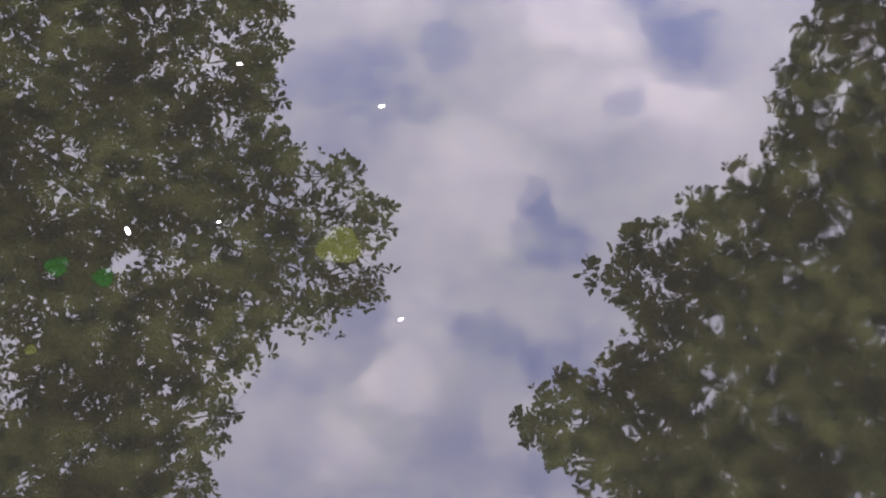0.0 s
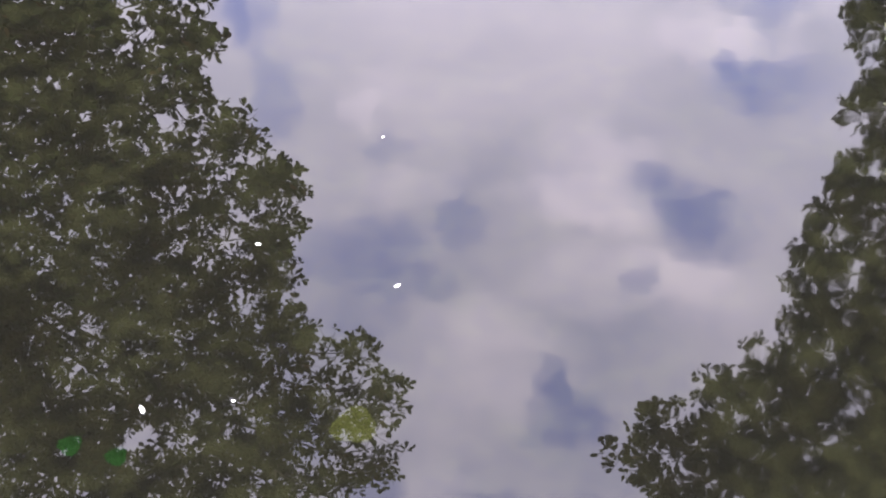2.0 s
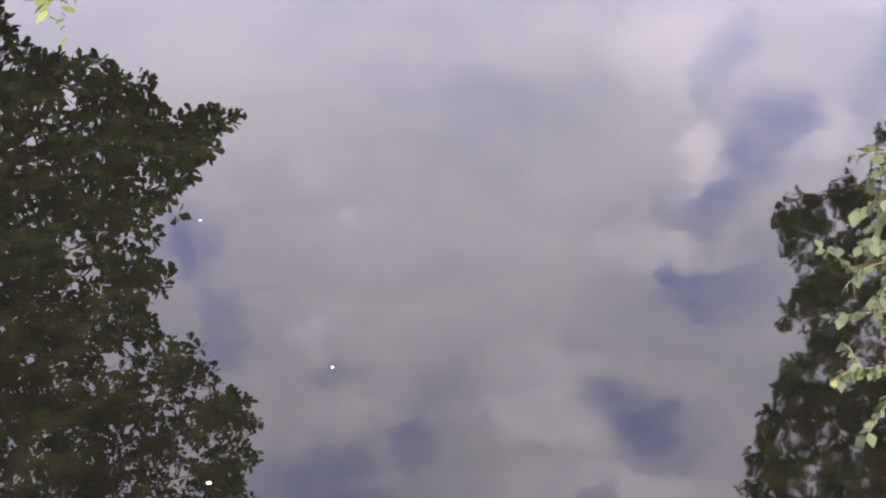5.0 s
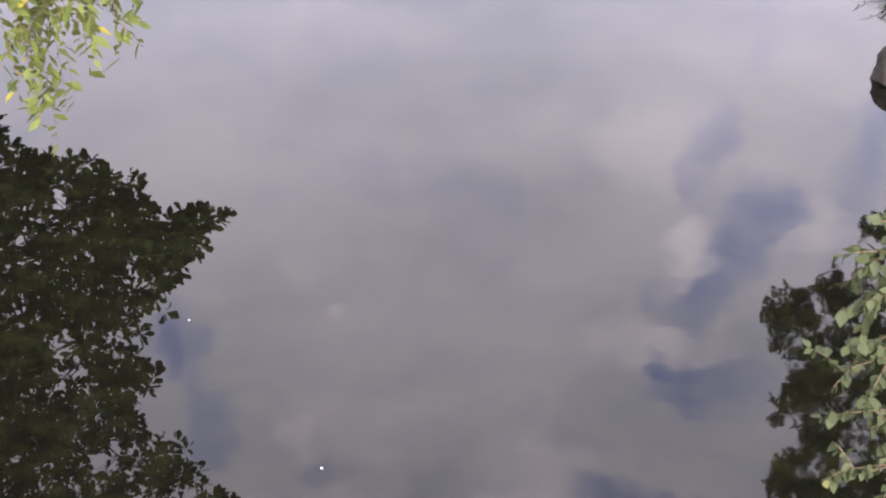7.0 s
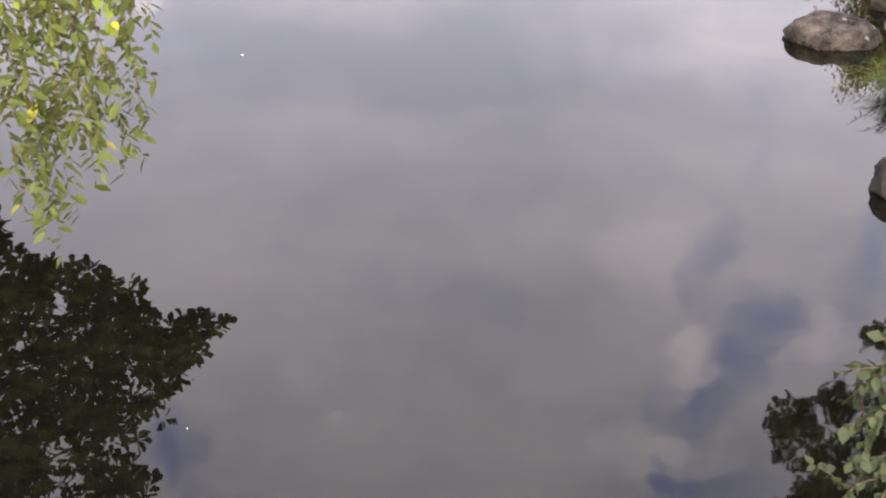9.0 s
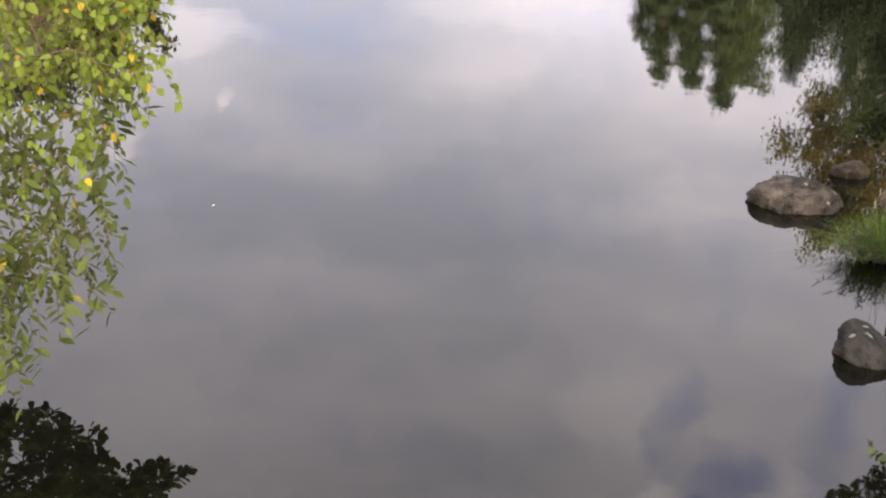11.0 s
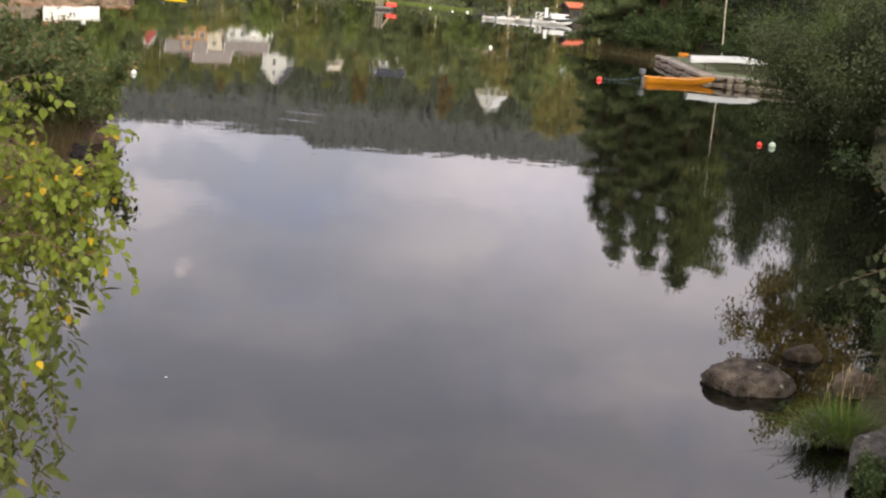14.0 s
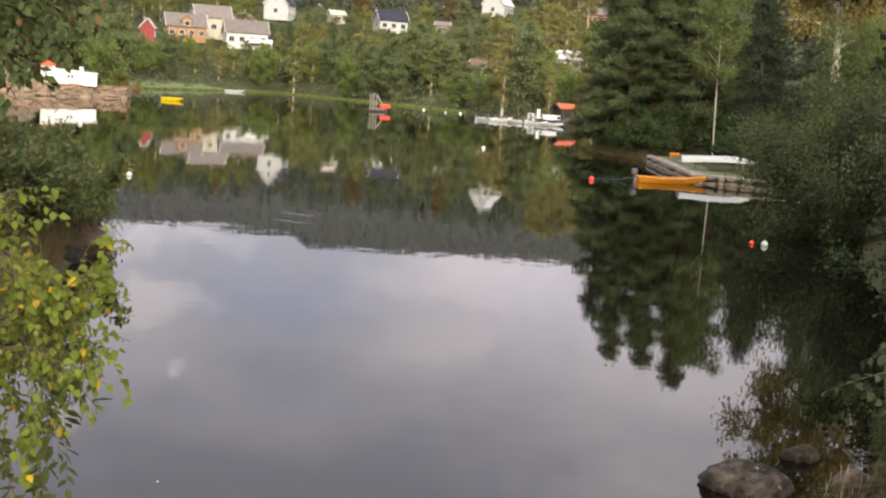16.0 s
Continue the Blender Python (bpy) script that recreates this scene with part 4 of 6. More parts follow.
    set_tree(tagged(tree("alder", 4.0, 3.0, 27, BARK, LEAF_SHADED, 15000, 0.15, 0.11, 24, 0.04), "alder on the bank close to the water, leaves coloured dark for shade", "tree"), 14.9, 39.0, 1.2, 0.82)
    set_tree(tagged(tree("birch", 17.0, 3.4, 28, BIRCH_BARK, LEAF_BRONZE, 26000, 0.17, 0.13, 38, 0.5, lean=(-0.4, 0)), "tall yellowing birch above the bank willows", "tree"), 18.9, 63.2, 0.0)


point_trees()


def overhanging(name, label, root, height, reach_out, side, seed, leaf, length, width, clumps, leaves, low_size=1.0):
    """A bank tree whose limbs reach out over the water. reach_out: for rising angles above the mirror line of the water,
    the bearing to which the branches reach; side is -1 for a tree on the left bank, 1 for one on the right."""
    rng = np.random.default_rng(seed)
    base = Vector((root[0], root[1], float(ground(*root)) - 0.3))
    angles, edges = [r[0] for r in reach_out], [r[1] for r in reach_out]

    def spot(el, az, depth):
        d = np.interp(el, (22, 45, 68), (21.5, 15.5, 9.0)) * depth
        return Vector((d * math.sin(radians(az)), d * math.cos(radians(az)), d * math.tan(radians(el)) - 5.0))

    trunk = [base + Vector((-side * 1.6 * s * s, -0.5 * s * s, height * s)) for s in np.linspace(0, 1, 9)]
    parts = [(trunk, [0.24 * (1.1 - 0.95 * s) for s in np.linspace(0, 1, 9)])]
    limbs = []
    for el, az in reach_out:                        # the main limbs
        tip = spot(el, az + side * 3.2, 1.0)
        f = min(0.9, max(0.3, (tip.z - 2) / height)) * 7
        limbs.append(bend(trunk[int(f)].lerp(trunk[int(f) + 1], f - int(f)), tip, rng.uniform(0.4, 1.6), 10))
        parts.append((limbs[-1], [0.042 * (1.08 - k / 10) + 0.005 for k in range(11)]))
    joints = [p for l in limbs for p in l[2:]]
    centres = []
    for i in range(clumps + 3 * len(reach_out)):
        even, across = (0.7549 * i + 0.31) % 1, (0.5698 * i + 0.17) % 1
        el = angles[0] + (angles[-1] - angles[0]) * even
        depth = rng.uniform(0.92, 1.16)
        edge = np.interp(el, angles, edges)
        if i >= clumps:                             # the limbs' own ends
            el, edge = reach_out[(i - clumps) // 3]
        flat = np.interp(el, (22, 45, 68), (21.5, 15.5, 9.0))
        inside = (across + rng.uniform(-0.02, 0.02)) * (22 if el < 50 else 28) if i < clumps else rng.uniform(0, 2.5)
        c = spot(el, edge + side * (math.degrees((0.30 if inside < 3 else 0.55) / flat) + inside), depth)
        near = min(joints, key=lambda p: (p - c).length_squared)
        branch = bend(near, c, 0.12, 4)
        parts.append((branch, [0.022, 0.018, 0.014, 0.009, 0.004]))
        centres.append((c, branch, (0.55 if el > 50 else 0.75) if inside < 3.0 else 0.55 if math.sin(1.9 * c.x + 0.8 * c.z) * math.sin(1.3 * c.z - 1.1 * c.y + 0.7) > 0.5 else 1.35, np.interp(el, (34, 44), (low_size, 1.0))))
    pts, ways, sizes = [], [], []
    for c, branch, full, size in centres:
        for l in branchlets([branch], rng, 7, 0.95 if full > 1 else 0.6, 0.3 if full > 1 else 0.6):
            parts.append((l, [0.006, 0.005, 0.004, 0.003, 0.002]))
            m = max(1, round(leaves * full / 49 / size ** 1.6))
            s = np.append(rng.random(m - 1) ** 0.7, rng.uniform(0.7, 1.0))[:, None]
            line = np.array(l[0])[None] * (1 - s) + np.array(l[-1])[None] * s
            pts.append(line + rng.normal(size=(m, 3)) * 0.05)
            out = np.array(l[-1] - l[0])
            ways.append(np.repeat(out[None] / np.linalg.norm(out), m, 0))
            sizes.append(np.full(m, size))
    v, t = rosettes(np.concatenate(pts), np.concatenate(ways), np.concatenate(sizes), rng, 7, length, width)
    top = tagged(new(name), label, "tree")
    inv = Matrix.Translation(-base)
    trunk_me, crown_me = tubes_mesh("trunk", parts, BARK), fast_mesh("crown", v, t, leaf)
    trunk_me.transform(inv)
    crown_me.transform(inv)
    top.matrix_basis = Matrix.Translation(base)
    part("trunk", trunk_me, top)
    part("crown", crown_me, top, kind="stuff")
    return top


LEFT_REACH = [(24.1, -23.7), (26.8, -21.7), (27.4, -19.4), (28.2, -17.4), (29.2, -17.1), (29.7, -15.6), (30.2, -13.9), (30.9, -14.3), (32.6, -16.0), (33.4, -18.7), (35.4, -19.3), (36.2, -18.0), (37.5, -19.8), (38.7, -18.8),
              (40.9, -16.7), (42.8, -14.3), (45.4, -14.7), (47.1, -15.7), (49.0, -14.7), (50.0, -13.5), (50.6, -9.4), (52.6, -7.6), (54.2, -8.0), (55.5, -7.7), (56.5, -10.3), (58.4, -19.2), (58.7, -22.4), (60.2, -20.5), (61.3, -23.3), (63.8, -25.7), (69, -27)]
RIGHT_REACH = [(28.2, 18.8), (29.4, 17.8), (30.6, 19.2), (32.2, 14.8), (33.3, 13.6), (35.0, 14.4), (35.6, 16.3), (36.7, 14.8), (38.8, 16.2), (40.3, 15.1), (42.0, 14.8), (44.4, 14.4), (45.9, 15.6), (46.4, 18.2), (46.9, 15.2), (48.7, 14.0),
               (50.2, 10.5), (52.7, 7.4), (54.5, 5.8), (55.6, 10.0), (57.9, 8.8), (59.6, 4.0), (61.3, 1.5), (62.5, 4.5), (62.9, 8.5), (63.5, 12.5), (70, 13)]
overhanging("oak_tree", "large leafy tree reaching out over the water from the bank", (-10.5, 13.5), 13.0, LEFT_REACH, -1, 31, LEAF_OVER, 0.132, 0.068, 1150, 118, 1.6)
overhanging("alder_tree", "dense dark alder bending over the water from the rocky bank", (10.8, 16.5), 14.0, RIGHT_REACH, 1, 32, LEAF_ALDER_DARK, 0.125, 0.085, 1000, 150)

# ---- near banks: rocks, grass, shrubs, branches ----
def rock(x, y, z, size, seed, mat, turn=0.0, label="", facets=0.5):
    rng = np.random.default_rng(seed)
    bm = bmesh.new()
    bmesh.ops.create_icosphere(bm, subdivisions=5, radius=0.5)
    low, high = (0.27, 0.40) if facets > 0.65 else (0.34, 0.46)
    cuts = [(Vector(rng.normal(size=3)).normalized(), rng.uniform(low, high)) for _ in range(9)]
    off = Vector(rng.uniform(0, 50, 3))
    for v in bm.verts:
        p = v.co.copy()
        for n, d in cuts:                       # worn, slightly flat faces
            over = p.dot(n) - d
            if over > 0:
                p -= n * over * min(0.97, facets * 1.5)
        p *= 1 + 0.15 * noise.noise(p * 3 + off) + 0.09 * noise.noise(p * 7 + off) + 0.05 * abs(noise.noise(p * 15 + off)) + 0.03 * noise.noise(p * 32 + off)
        v.co = Vector((p.x * size[0], p.y * size[1], p.z * size[2]))
    me = from_bm("rock", bm, mat, True)
    ob = tagged(new("boulder", me), label, "rock", "boulders on the bank")
    ob.matrix_basis = Matrix.Translation((x, y, z)) @ Matrix.Rotation(turn, 4, "Z")
    return ob


def lichen_spots(ob, seed, count, size, away):
    """Pale lichen patches that lie on a boulder's upper faces."""
    rng = random.Random(seed)
    me = ob.data
    tops = [p for p in me.polygons if p.normal.z > 0.35 and p.normal.dot(Vector(away)) > 0.1]
    for i in range(count):
        p = rng.choice(tops)
        side = p.normal.orthogonal().normalized()
        up = p.normal.cross(side)
        verts = [p.center + p.normal * 0.012]
        for k in range(9):
            a = 2 * math.pi * k / 9
            r = size * rng.uniform(0.5, 1.2)
            verts.append(p.center + p.normal * 0.004 + (side * math.cos(a) + up * math.sin(a)) * r)
        part("lichen", mesh_of("lichen", verts, [(0, 1 + k, 1 + (k + 1) % 9) for k in range(9)], LICHEN), ob)


big = rock(4.13, 16.02, -0.01, (1.15, 1.0, 0.70), 1, ROCK, -0.14, "large rounded grey-brown boulder standing in the shallow water", 0.22)
lichen_spots(big, 9, 6, 0.035, (-0.2, -0.6, 0.7))
rock(5.24, 17.5, 0.0, (0.57, 0.44, 0.38), 12, ROCK_PALE, 0.2, "small tan boulder at the edge of the water", 0.3)
rock(5.55, 16.0, 0.08, (0.70, 0.5, 0.54), 3, ROCK_PALE, 0.5, "pale flat boulder behind the grass tuft", 0.6)
slab = rock(3.80, 11.28, -0.02, (0.68, 0.76, 0.72), 14, ROCK_DARK, 0.5, "dark angular boulder with pale lichen spots by the water", 0.8)
lichen_spots(slab, 3, 7, 0.035, (-0.3, -0.8, 0.4))
grey = rock(4.92, 12.85, 0.10, (1.30, 1.0, 0.92), 5, ROCK_GREY, 0.3, "grey boulder on the shady bank", 0.7)
lichen_spots(grey, 5, 6, 0.03, (-0.3, -0.8, 0.4))
rock(5.6, 11.3, 0.2, (1.2, 1.0, 1.1), 6, ROCK_DARK, 1.3, "dark mossy boulder on the bank", 0.6)
rock(4.95, 14.0, 0.02, (0.5, 0.45, 0.36), 7, ROCK_GREY, 0.3, "small grey stone under the grass tuft", 0.6)
rock(5.35, 13.7, 0.12, (0.8, 0.6, 0.6), 21, ROCK_GREY, 1.1, "grey stone between the grass and the larger boulder", 0.6)
rock(5.0, 9.7, 0.1, (1.0, 0.9, 0.8), 8, ROCK_DARK, 2.3, "low dark boulder at the water's edge", 0.6)
rock(6.1, 15.1, 0.1, (0.8, 0.7, 0.6), 17, ROCK_DARK, 0.2, "dark stone in the shade of the rocky bank", 0.6)
rock(-9.2, 31.0, 0.05, (0.9, 0.7, 0.6), 9, ROCK_DARK, 0.3, "dark stone under the bank shrubs", 0.6)


def blades(points, heights, bend_way, rng, width, steps=5):
    """Bent grass blades: tapered strips."""
    verts, tris = [], []
    for p, h, w in zip(points, heights, bend_way):
        side = Vector((-w[1], w[0], 0)).normalized() * width * rng.uniform(0.7, 1.3)
        base = len(verts)
        for k in range(steps + 1):
            s = k / steps
            c = Vector(p) + Vector((w[0] * s * s, w[1] * s * s, h * (s - 0.45 * s ** 3 * min(1.5, math.hypot(*w) / max(h, 0.05)))))
            verts += [tuple(c - side * (1 - s * 0.95)), tuple(c + side * (1 - s * 0.95))]
        for k in range(steps):
            a = base + 2 * k
            tris += [(a, a + 1, a + 3), (a, a + 3, a + 2)]
    return verts, tris


def grass_tuft():
    rng = np.random.default_rng(41)
    top = tagged(new("grass_tuft"), "bright green tuft of long grass with pale seed heads", "grass")
    base = Vector((4.75, 14.1, 0.02))
    top.matrix_basis = Matrix.Translation(base)
    part("sod", rock_mesh((0.62, 0.6, 0.3), 44), top, "dark earth sod")
    n = 1300
    spot = rng.normal(size=(n, 2)) * (0.25, 0.21)
    pts = np.column_stack([spot, np.full(n, 0.06)])
    ways = rng.normal(size=(n, 2)) * 0.13 + spot * 0.55 + (-0.05, -0.05)
    heights = rng.uniform(0.22, 0.62, n) * np.clip(1.15 - 1.1 * np.hypot(spot[:, 0], spot[:, 1]), 0.4, 1.1)
    v, t = blades(pts, heights, ways, rng, 0.0036)
    part("turf", fast_mesh("turf", v, t, GRASS), top, kind="stuff")
    m = 160
    pts = rng.normal(size=(m, 3)) * (0.12, 0.16, 0.02) + (-0.28, -0.12, 0.05)
    ways = rng.normal(size=(m, 2)) * 0.12 + (-0.20, -0.15)
    v, t = blades(pts, rng.uniform(0.12, 0.42, m), ways, rng, 0.0036, 6)
    part("trailing_turf", fast_mesh("trailing_turf", v, t, GRASS), top, "shorter pale blades at the water's edge", kind="stuff")
    stems, pts = [], []
    for i in range(30):                             # thin dark stems that lean out over the water
        a = Vector((rng.uniform(-0.45, -0.05), rng.uniform(-0.35, 0.05), 0.04))
        b = a + Vector((rng.uniform(-0.50, -0.02), rng.uniform(-0.45, -0.05), rng.uniform(0.10, 0.40)))
        line = bend(a, b, rng.uniform(0.02, 0.10), 7)
        stems.append((line, [0.0035, 0.0034, 0.0032, 0.003, 0.0027, 0.0024, 0.002, 0.0014]))
        pts += [tuple(line[k].lerp(line[k + 1], rng.random())) for k in range(2, 7) for _ in range(2)]
    part("stem_tangle", tubes_mesh("stem_tangle", stems, BARK, 4), top, "thin dark stems leaning over the water", kind="stuff")
    v, t = leaf_arrays(np.array(pts), 0.085, 0.012, rng, 0.5, 0.7)
    part("stem_foliage", fast_mesh("stem_foliage", v, t, LEAF_DARK), top, "narrow dark blades on the stems", kind="stuff")
    for i in range(15):
        x, y = rng.normal(size=2) * (0.20, 0.16)
        x += 0.06
        y += 0.12
        h = rng.uniform(0.42, 0.84)
        lean = rng.normal(size=2) * 0.07
        line = [Vector((x + lean[0] * s * s, y + lean[1] * s * s, 0.05 + h * s)) for s in np.linspace(0, 1, 7)]
        stalk = part("stalk", tubes_mesh("stalk", [(line, [0.0014] * 7)], STRAW, 4), top)
        head = [line[-1] + Vector((0, 0, 0.10 * (s - 0.3))) for s in np.linspace(0, 1, 6)]
        part("seed_head", tubes_mesh("seed_head", [(head, [0.002, 0.0034, 0.0042, 0.0036, 0.0025, 0.001])], STRAW, 5), stalk)


def rock_mesh(size, seed, mat=None):
    bm = bmesh.new()
    bmesh.ops.create_icosphere(bm, subdivisions=3, radius=0.5)
    for v in bm.verts:
        p = v.co
        k = 1 + 0.2 * noise.noise(p * 4 + Vector((seed, 0, 0)))
        v.co = Vector((p.x * size[0] * k, p.y * size[1] * k, p.z * size[2] * k))
    return from_bm("sod", bm, mat or BARK, True)


grass_tuft()


def root_bank():
    """The tip of the left bank: brown roots and dead stems that hang into the water."""
    rng = np.random.default_rng(47)
    top = tagged(new("dead_stems"), "brown tangle of roots and dead stems at the bank's tip", "roots")
    top.matrix_basis = Matrix.Translation((-9.75, 34.5, 0))
    part("earth", rock_mesh((1.3, 1.6, 0.8), 48, BANK_EARTH), top, "brown earth clump")
    limbs = []
    for i in range(120):
        a = Vector((rng.normal() * 0.3 - 0.25, rng.normal() * 0.6, rng.uniform(0.25, 1.0)))
        b = a + Vector((rng.uniform(0.1, 0.8), rng.uniform(-0.5, 0.2), -rng.uniform(0.3, 1.1)))
        b.z = max(-0.05, b.z)
        limbs.append((bend(a, b, rng.uniform(0.05, 0.3), 5), [0.016, 0.015, 0.012, 0.010, 0.008, 0.005]))
    part("stem_tangle", tubes_mesh("stem_tangle", limbs, TWIG, 4), top, kind="stuff")


root_bank()


def bank_growth(name, label, seed, lines, count, tall, lean):
    """Long grass and dead stalks along the edge of a bank."""
    rng = np.random.default_rng(seed)
    pts = []
    for (ax, ay), (bx, by) in lines:
        s = rng.random(count)
        side = rng.random(count) * 1.6
        x, y = ax + (bx - ax) * s + lean * -side, ay + (by - ay) * s
        pts.append(np.stack([x, y, ground(x, y) - 0.05], -1))
    pts = np.concatenate(pts)
    ways = rng.normal(size=(len(pts), 2)) * 0.22 + (lean * 0.25, -0.1)
    v, t = blades(pts, rng.uniform(0.3, tall, len(pts)), ways, rng, 0.014, 4)
    tagged(new(name, fast_mesh(name, v, t, BANK_GRASS)), label, "grass", kind="stuff")


bank_growth("bank_grass", "brown and green long grass along the left bank", 49, (((-8.5, 24), (-8.9, 29)), ((-8.9, 29), (-9.8, 34)), ((-9.8, 34), (-10.7, 37))), 1500, 1.0, 1)
bank_growth("bank_grass", "dull green grass on the edge of the rocky bank", 50, (((4.9, 12.8), (5.9, 16)), ((5.9, 16), (7.2, 19)), ((7.2, 19), (9, 24))), 900, 0.55, -1)
bank_growth("bank_grass", "brown grass and dead stalks along the edge of the wooded point", 54, (((10.9, 106), (12.9, 100)), ((12.9, 100), (14.2, 94))), 1100, 0.8, -1)


def shrubs():
    a = tagged(tree("shrub", 2.7, 2.3, 51, BARK, LEAF_BANK, 5600, 0.27, 0.12, 30, 0.03), "dense dark green shrub overhanging the bank", "shrub", "shrubs on the left bank")
    set_tree(a, -11.9, 36.4, 0, 0.74)
    for x, y, turn, s in ((-10.9, 32.0, 2, 0.8), (-10.6, 28.2, 4, 0.5), (-12.8, 34.2, 5, 0.84), (-13.9, 33, 1, 0.88), (-13.6, 39, 3, 0.75), (-10.35, 35.9, 2.4, 0.42), (-10.4, 34.0, 0.7, 0.48), (-10.9, 37.4, 3.3, 0.5), (-11.8, 34.6, 4.4, 0.76), (-10.9, 33.0, 1.1, 0.5), (-11.3, 31.2, 2.7, 0.55), (-11.9, 29.6, 5.1, 0.6)):
        set_tree(copy_thing(a, Matrix()), x, y, turn, s)
    rng = np.random.default_rng(55)
    root = Vector((-11.0, 36.0, float(ground(-11.0, 36.0)) - 0.1))
    stem = bend(root, Vector((-8.95, 35.1, 2.25)), -0.5, 8)
    side = branchlets([stem], rng, 16, 0.7, 0.45)
    sapling = tagged(new("sapling"), "thin leafy sapling leaning out from the bank over the water", "tree")
    part("stem", tubes_mesh("stem", [(stem, [0.03 * (1.1 - k / 8) + 0.004 for k in range(9)])] + [(l, [0.007, 0.006, 0.005, 0.004, 0.003]) for l in side], BARK), sapling)
    v, t = leaf_arrays(twiggy(side, rng, 420, 0.14, 6, 0.07, 0.1), 0.22, 0.11, rng, 0.3)
    part("foliage", fast_mesh("foliage", v, t, LEAF_BANK), sapling, kind="stuff")
    b = tagged(tree("shrub", 2.0, 1.5, 52, BARK, LEAF_BRAMBLE, 6000, 0.10, 0.07, 16, 0.03), "low leafy bramble on the rocky bank", "shrub", "brambles on the right bank")
    set_tree(b, 6.3, 12.4)
    for x, y, turn, s in ((6.6, 10.4, 1, 1.0), (8.2, 15.5, 2, 1.1), (8.6, 18.8, 3, 1.0), (10.0, 22.5, 4, 1.2), (10.6, 26.5, 5, 1.3), (6.45, 17.1, 1.3, 0.27), (6.15, 15.9, 5.3, 0.24), (6.8, 18.1, 2.0, 0.3), (6.6, 16.3, 3.0, 0.3), (6.2, 14.6, 0.4, 0.3), (4.62, 12.05, 2.6, 0.30), (4.85, 11.3, 0.6, 0.34), (4.95, 12.1, 4.6, 0.34)):
        set_tree(copy_thing(b, Matrix()), x, y, turn, s)
    # bank alders with the shade already in the leaf colour
    c = tagged(tree("alder", 4.4, 2.6, 53, BARK, LEAF_SHADED, 15000, 0.13, 0.09, 22, 0.05), "alder thicket along the bank, leaves coloured dark for shade", "tree", "alders along the right bank")
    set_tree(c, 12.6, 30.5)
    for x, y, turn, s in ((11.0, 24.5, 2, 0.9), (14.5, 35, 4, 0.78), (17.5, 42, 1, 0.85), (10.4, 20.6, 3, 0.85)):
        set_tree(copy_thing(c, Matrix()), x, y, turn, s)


shrubs()


def leaf_shape(name, length, width, mat, round_at=0.4, cup=0.12):
    """One leaf with a midrib fold and a curved blade; its stalk end at the origin, along +x."""
    outline = [(0.0, 0.02), (0.12, 0.55), (round_at, 1.0), (0.7, 0.62), (0.9, 0.2), (1.0, 0.0)]
    verts, faces = [], []
    for s, w in outline:
        z = -cup * length * s * s
        verts += [(s * length, 0, z), (s * length, w * width / 2, z + w * width * 0.13), (s * length, -w * width / 2, z + w * width * 0.13)]
    for k in range(len(outline) - 1):
        a, b = 3 * k, 3 * k + 3
        faces += [(a, b, b + 1, a + 1), (a, a + 2, b + 2, b)]
    return mesh_of(name, verts, faces, mat, True)


def leafy(top, twigs, leaf_meshes, rng, gap, singles, mass_leaf, mass_name="foliage", hang=0.55):
    """Leaves along twigs: the first ones single, the rest joined."""
    spots = []
    for line, _ in twigs:
        arr = np.array([tuple(p) for p in line])
        seg = np.linalg.norm(np.diff(arr, axis=0), axis=1)
        total = seg.sum()
        for s in np.arange(total * 0.12, total, gap):
            s = min(total * 0.999, s + rng.uniform(-0.3, 0.3) * gap)
            i = int(np.searchsorted(np.cumsum(seg), s))
            i = min(i, len(seg) - 1)
            f = (s - (np.cumsum(seg)[i] - seg[i])) / seg[i]
            p = arr[i] + (arr[i + 1] - arr[i]) * f
            spots.append((p, (arr[i + 1] - arr[i]) / seg[i], s / total))
    order = rng.permutation(len(spots))
    rest_v, rest_f = [], []
    for count, j in enumerate(order):
        p, way, s = spots[j]
        out = Vector(rng.normal(size=3))
        out = (out - Vector(way) * out.dot(Vector(way))).normalized() * 0.9 + Vector(way) * 0.5 + Vector((0, 0, -hang))
        m = Matrix.Translation(Vector(p)) @ out.to_track_quat("X", "Z").to_matrix().to_4x4() @ Matrix.Rotation(rng.uniform(-1.2, 1.2), 4, "X") @ Matrix.Scale(rng.uniform(0.7, 1.25), 4)
        me = leaf_meshes[int(rng.integers(len(leaf_meshes)))]
        if count < singles:
            part("leaf", me, top, at=m)
        else:
            base = len(rest_v)
            rest_v += [tuple(m @ v.co) for v in me.vertices]
            rest_f += [tuple(base + k for k in f.vertices) for f in me.polygons]
    if rest_v:
        part(mass_name, mesh_of(mass_name, rest_v, rest_f, mass_leaf, True), top, kind="stuff")


def outer_crown(top, lines, rng, count, length, width, mat, side):
    """The rest of a near tree's crown, on the bank beside the view."""
    twigs = branchlets(lines, rng, 9, 1.1, 0.15)
    part("outer_branchwork", tubes_mesh("outer_branchwork", [(l, [0.006, 0.005, 0.004, 0.003, 0.002]) for l in twigs], TWIG, 4), top, kind="stuff")
    pts = twiggy(twigs, rng, count, 0.22, 6, 0.06, 0.1)
    pts = pts[pts[:, 0] * side > np.maximum(pts[:, 1], 0) * 0.56 + 0.6]
    v, t = leaf_arrays(pts, length, width, rng, 0.4)
    part("outer_foliage", fast_mesh("outer_foliage", v, t, mat), top, kind="stuff")


def eye_polar(az, el, d):
    """A place by bearing, height angle and ground distance from the parapet."""
    a = radians(az)
    return Vector((d * math.sin(a), d * math.cos(a), 5.0 + d * math.tan(radians(el))))


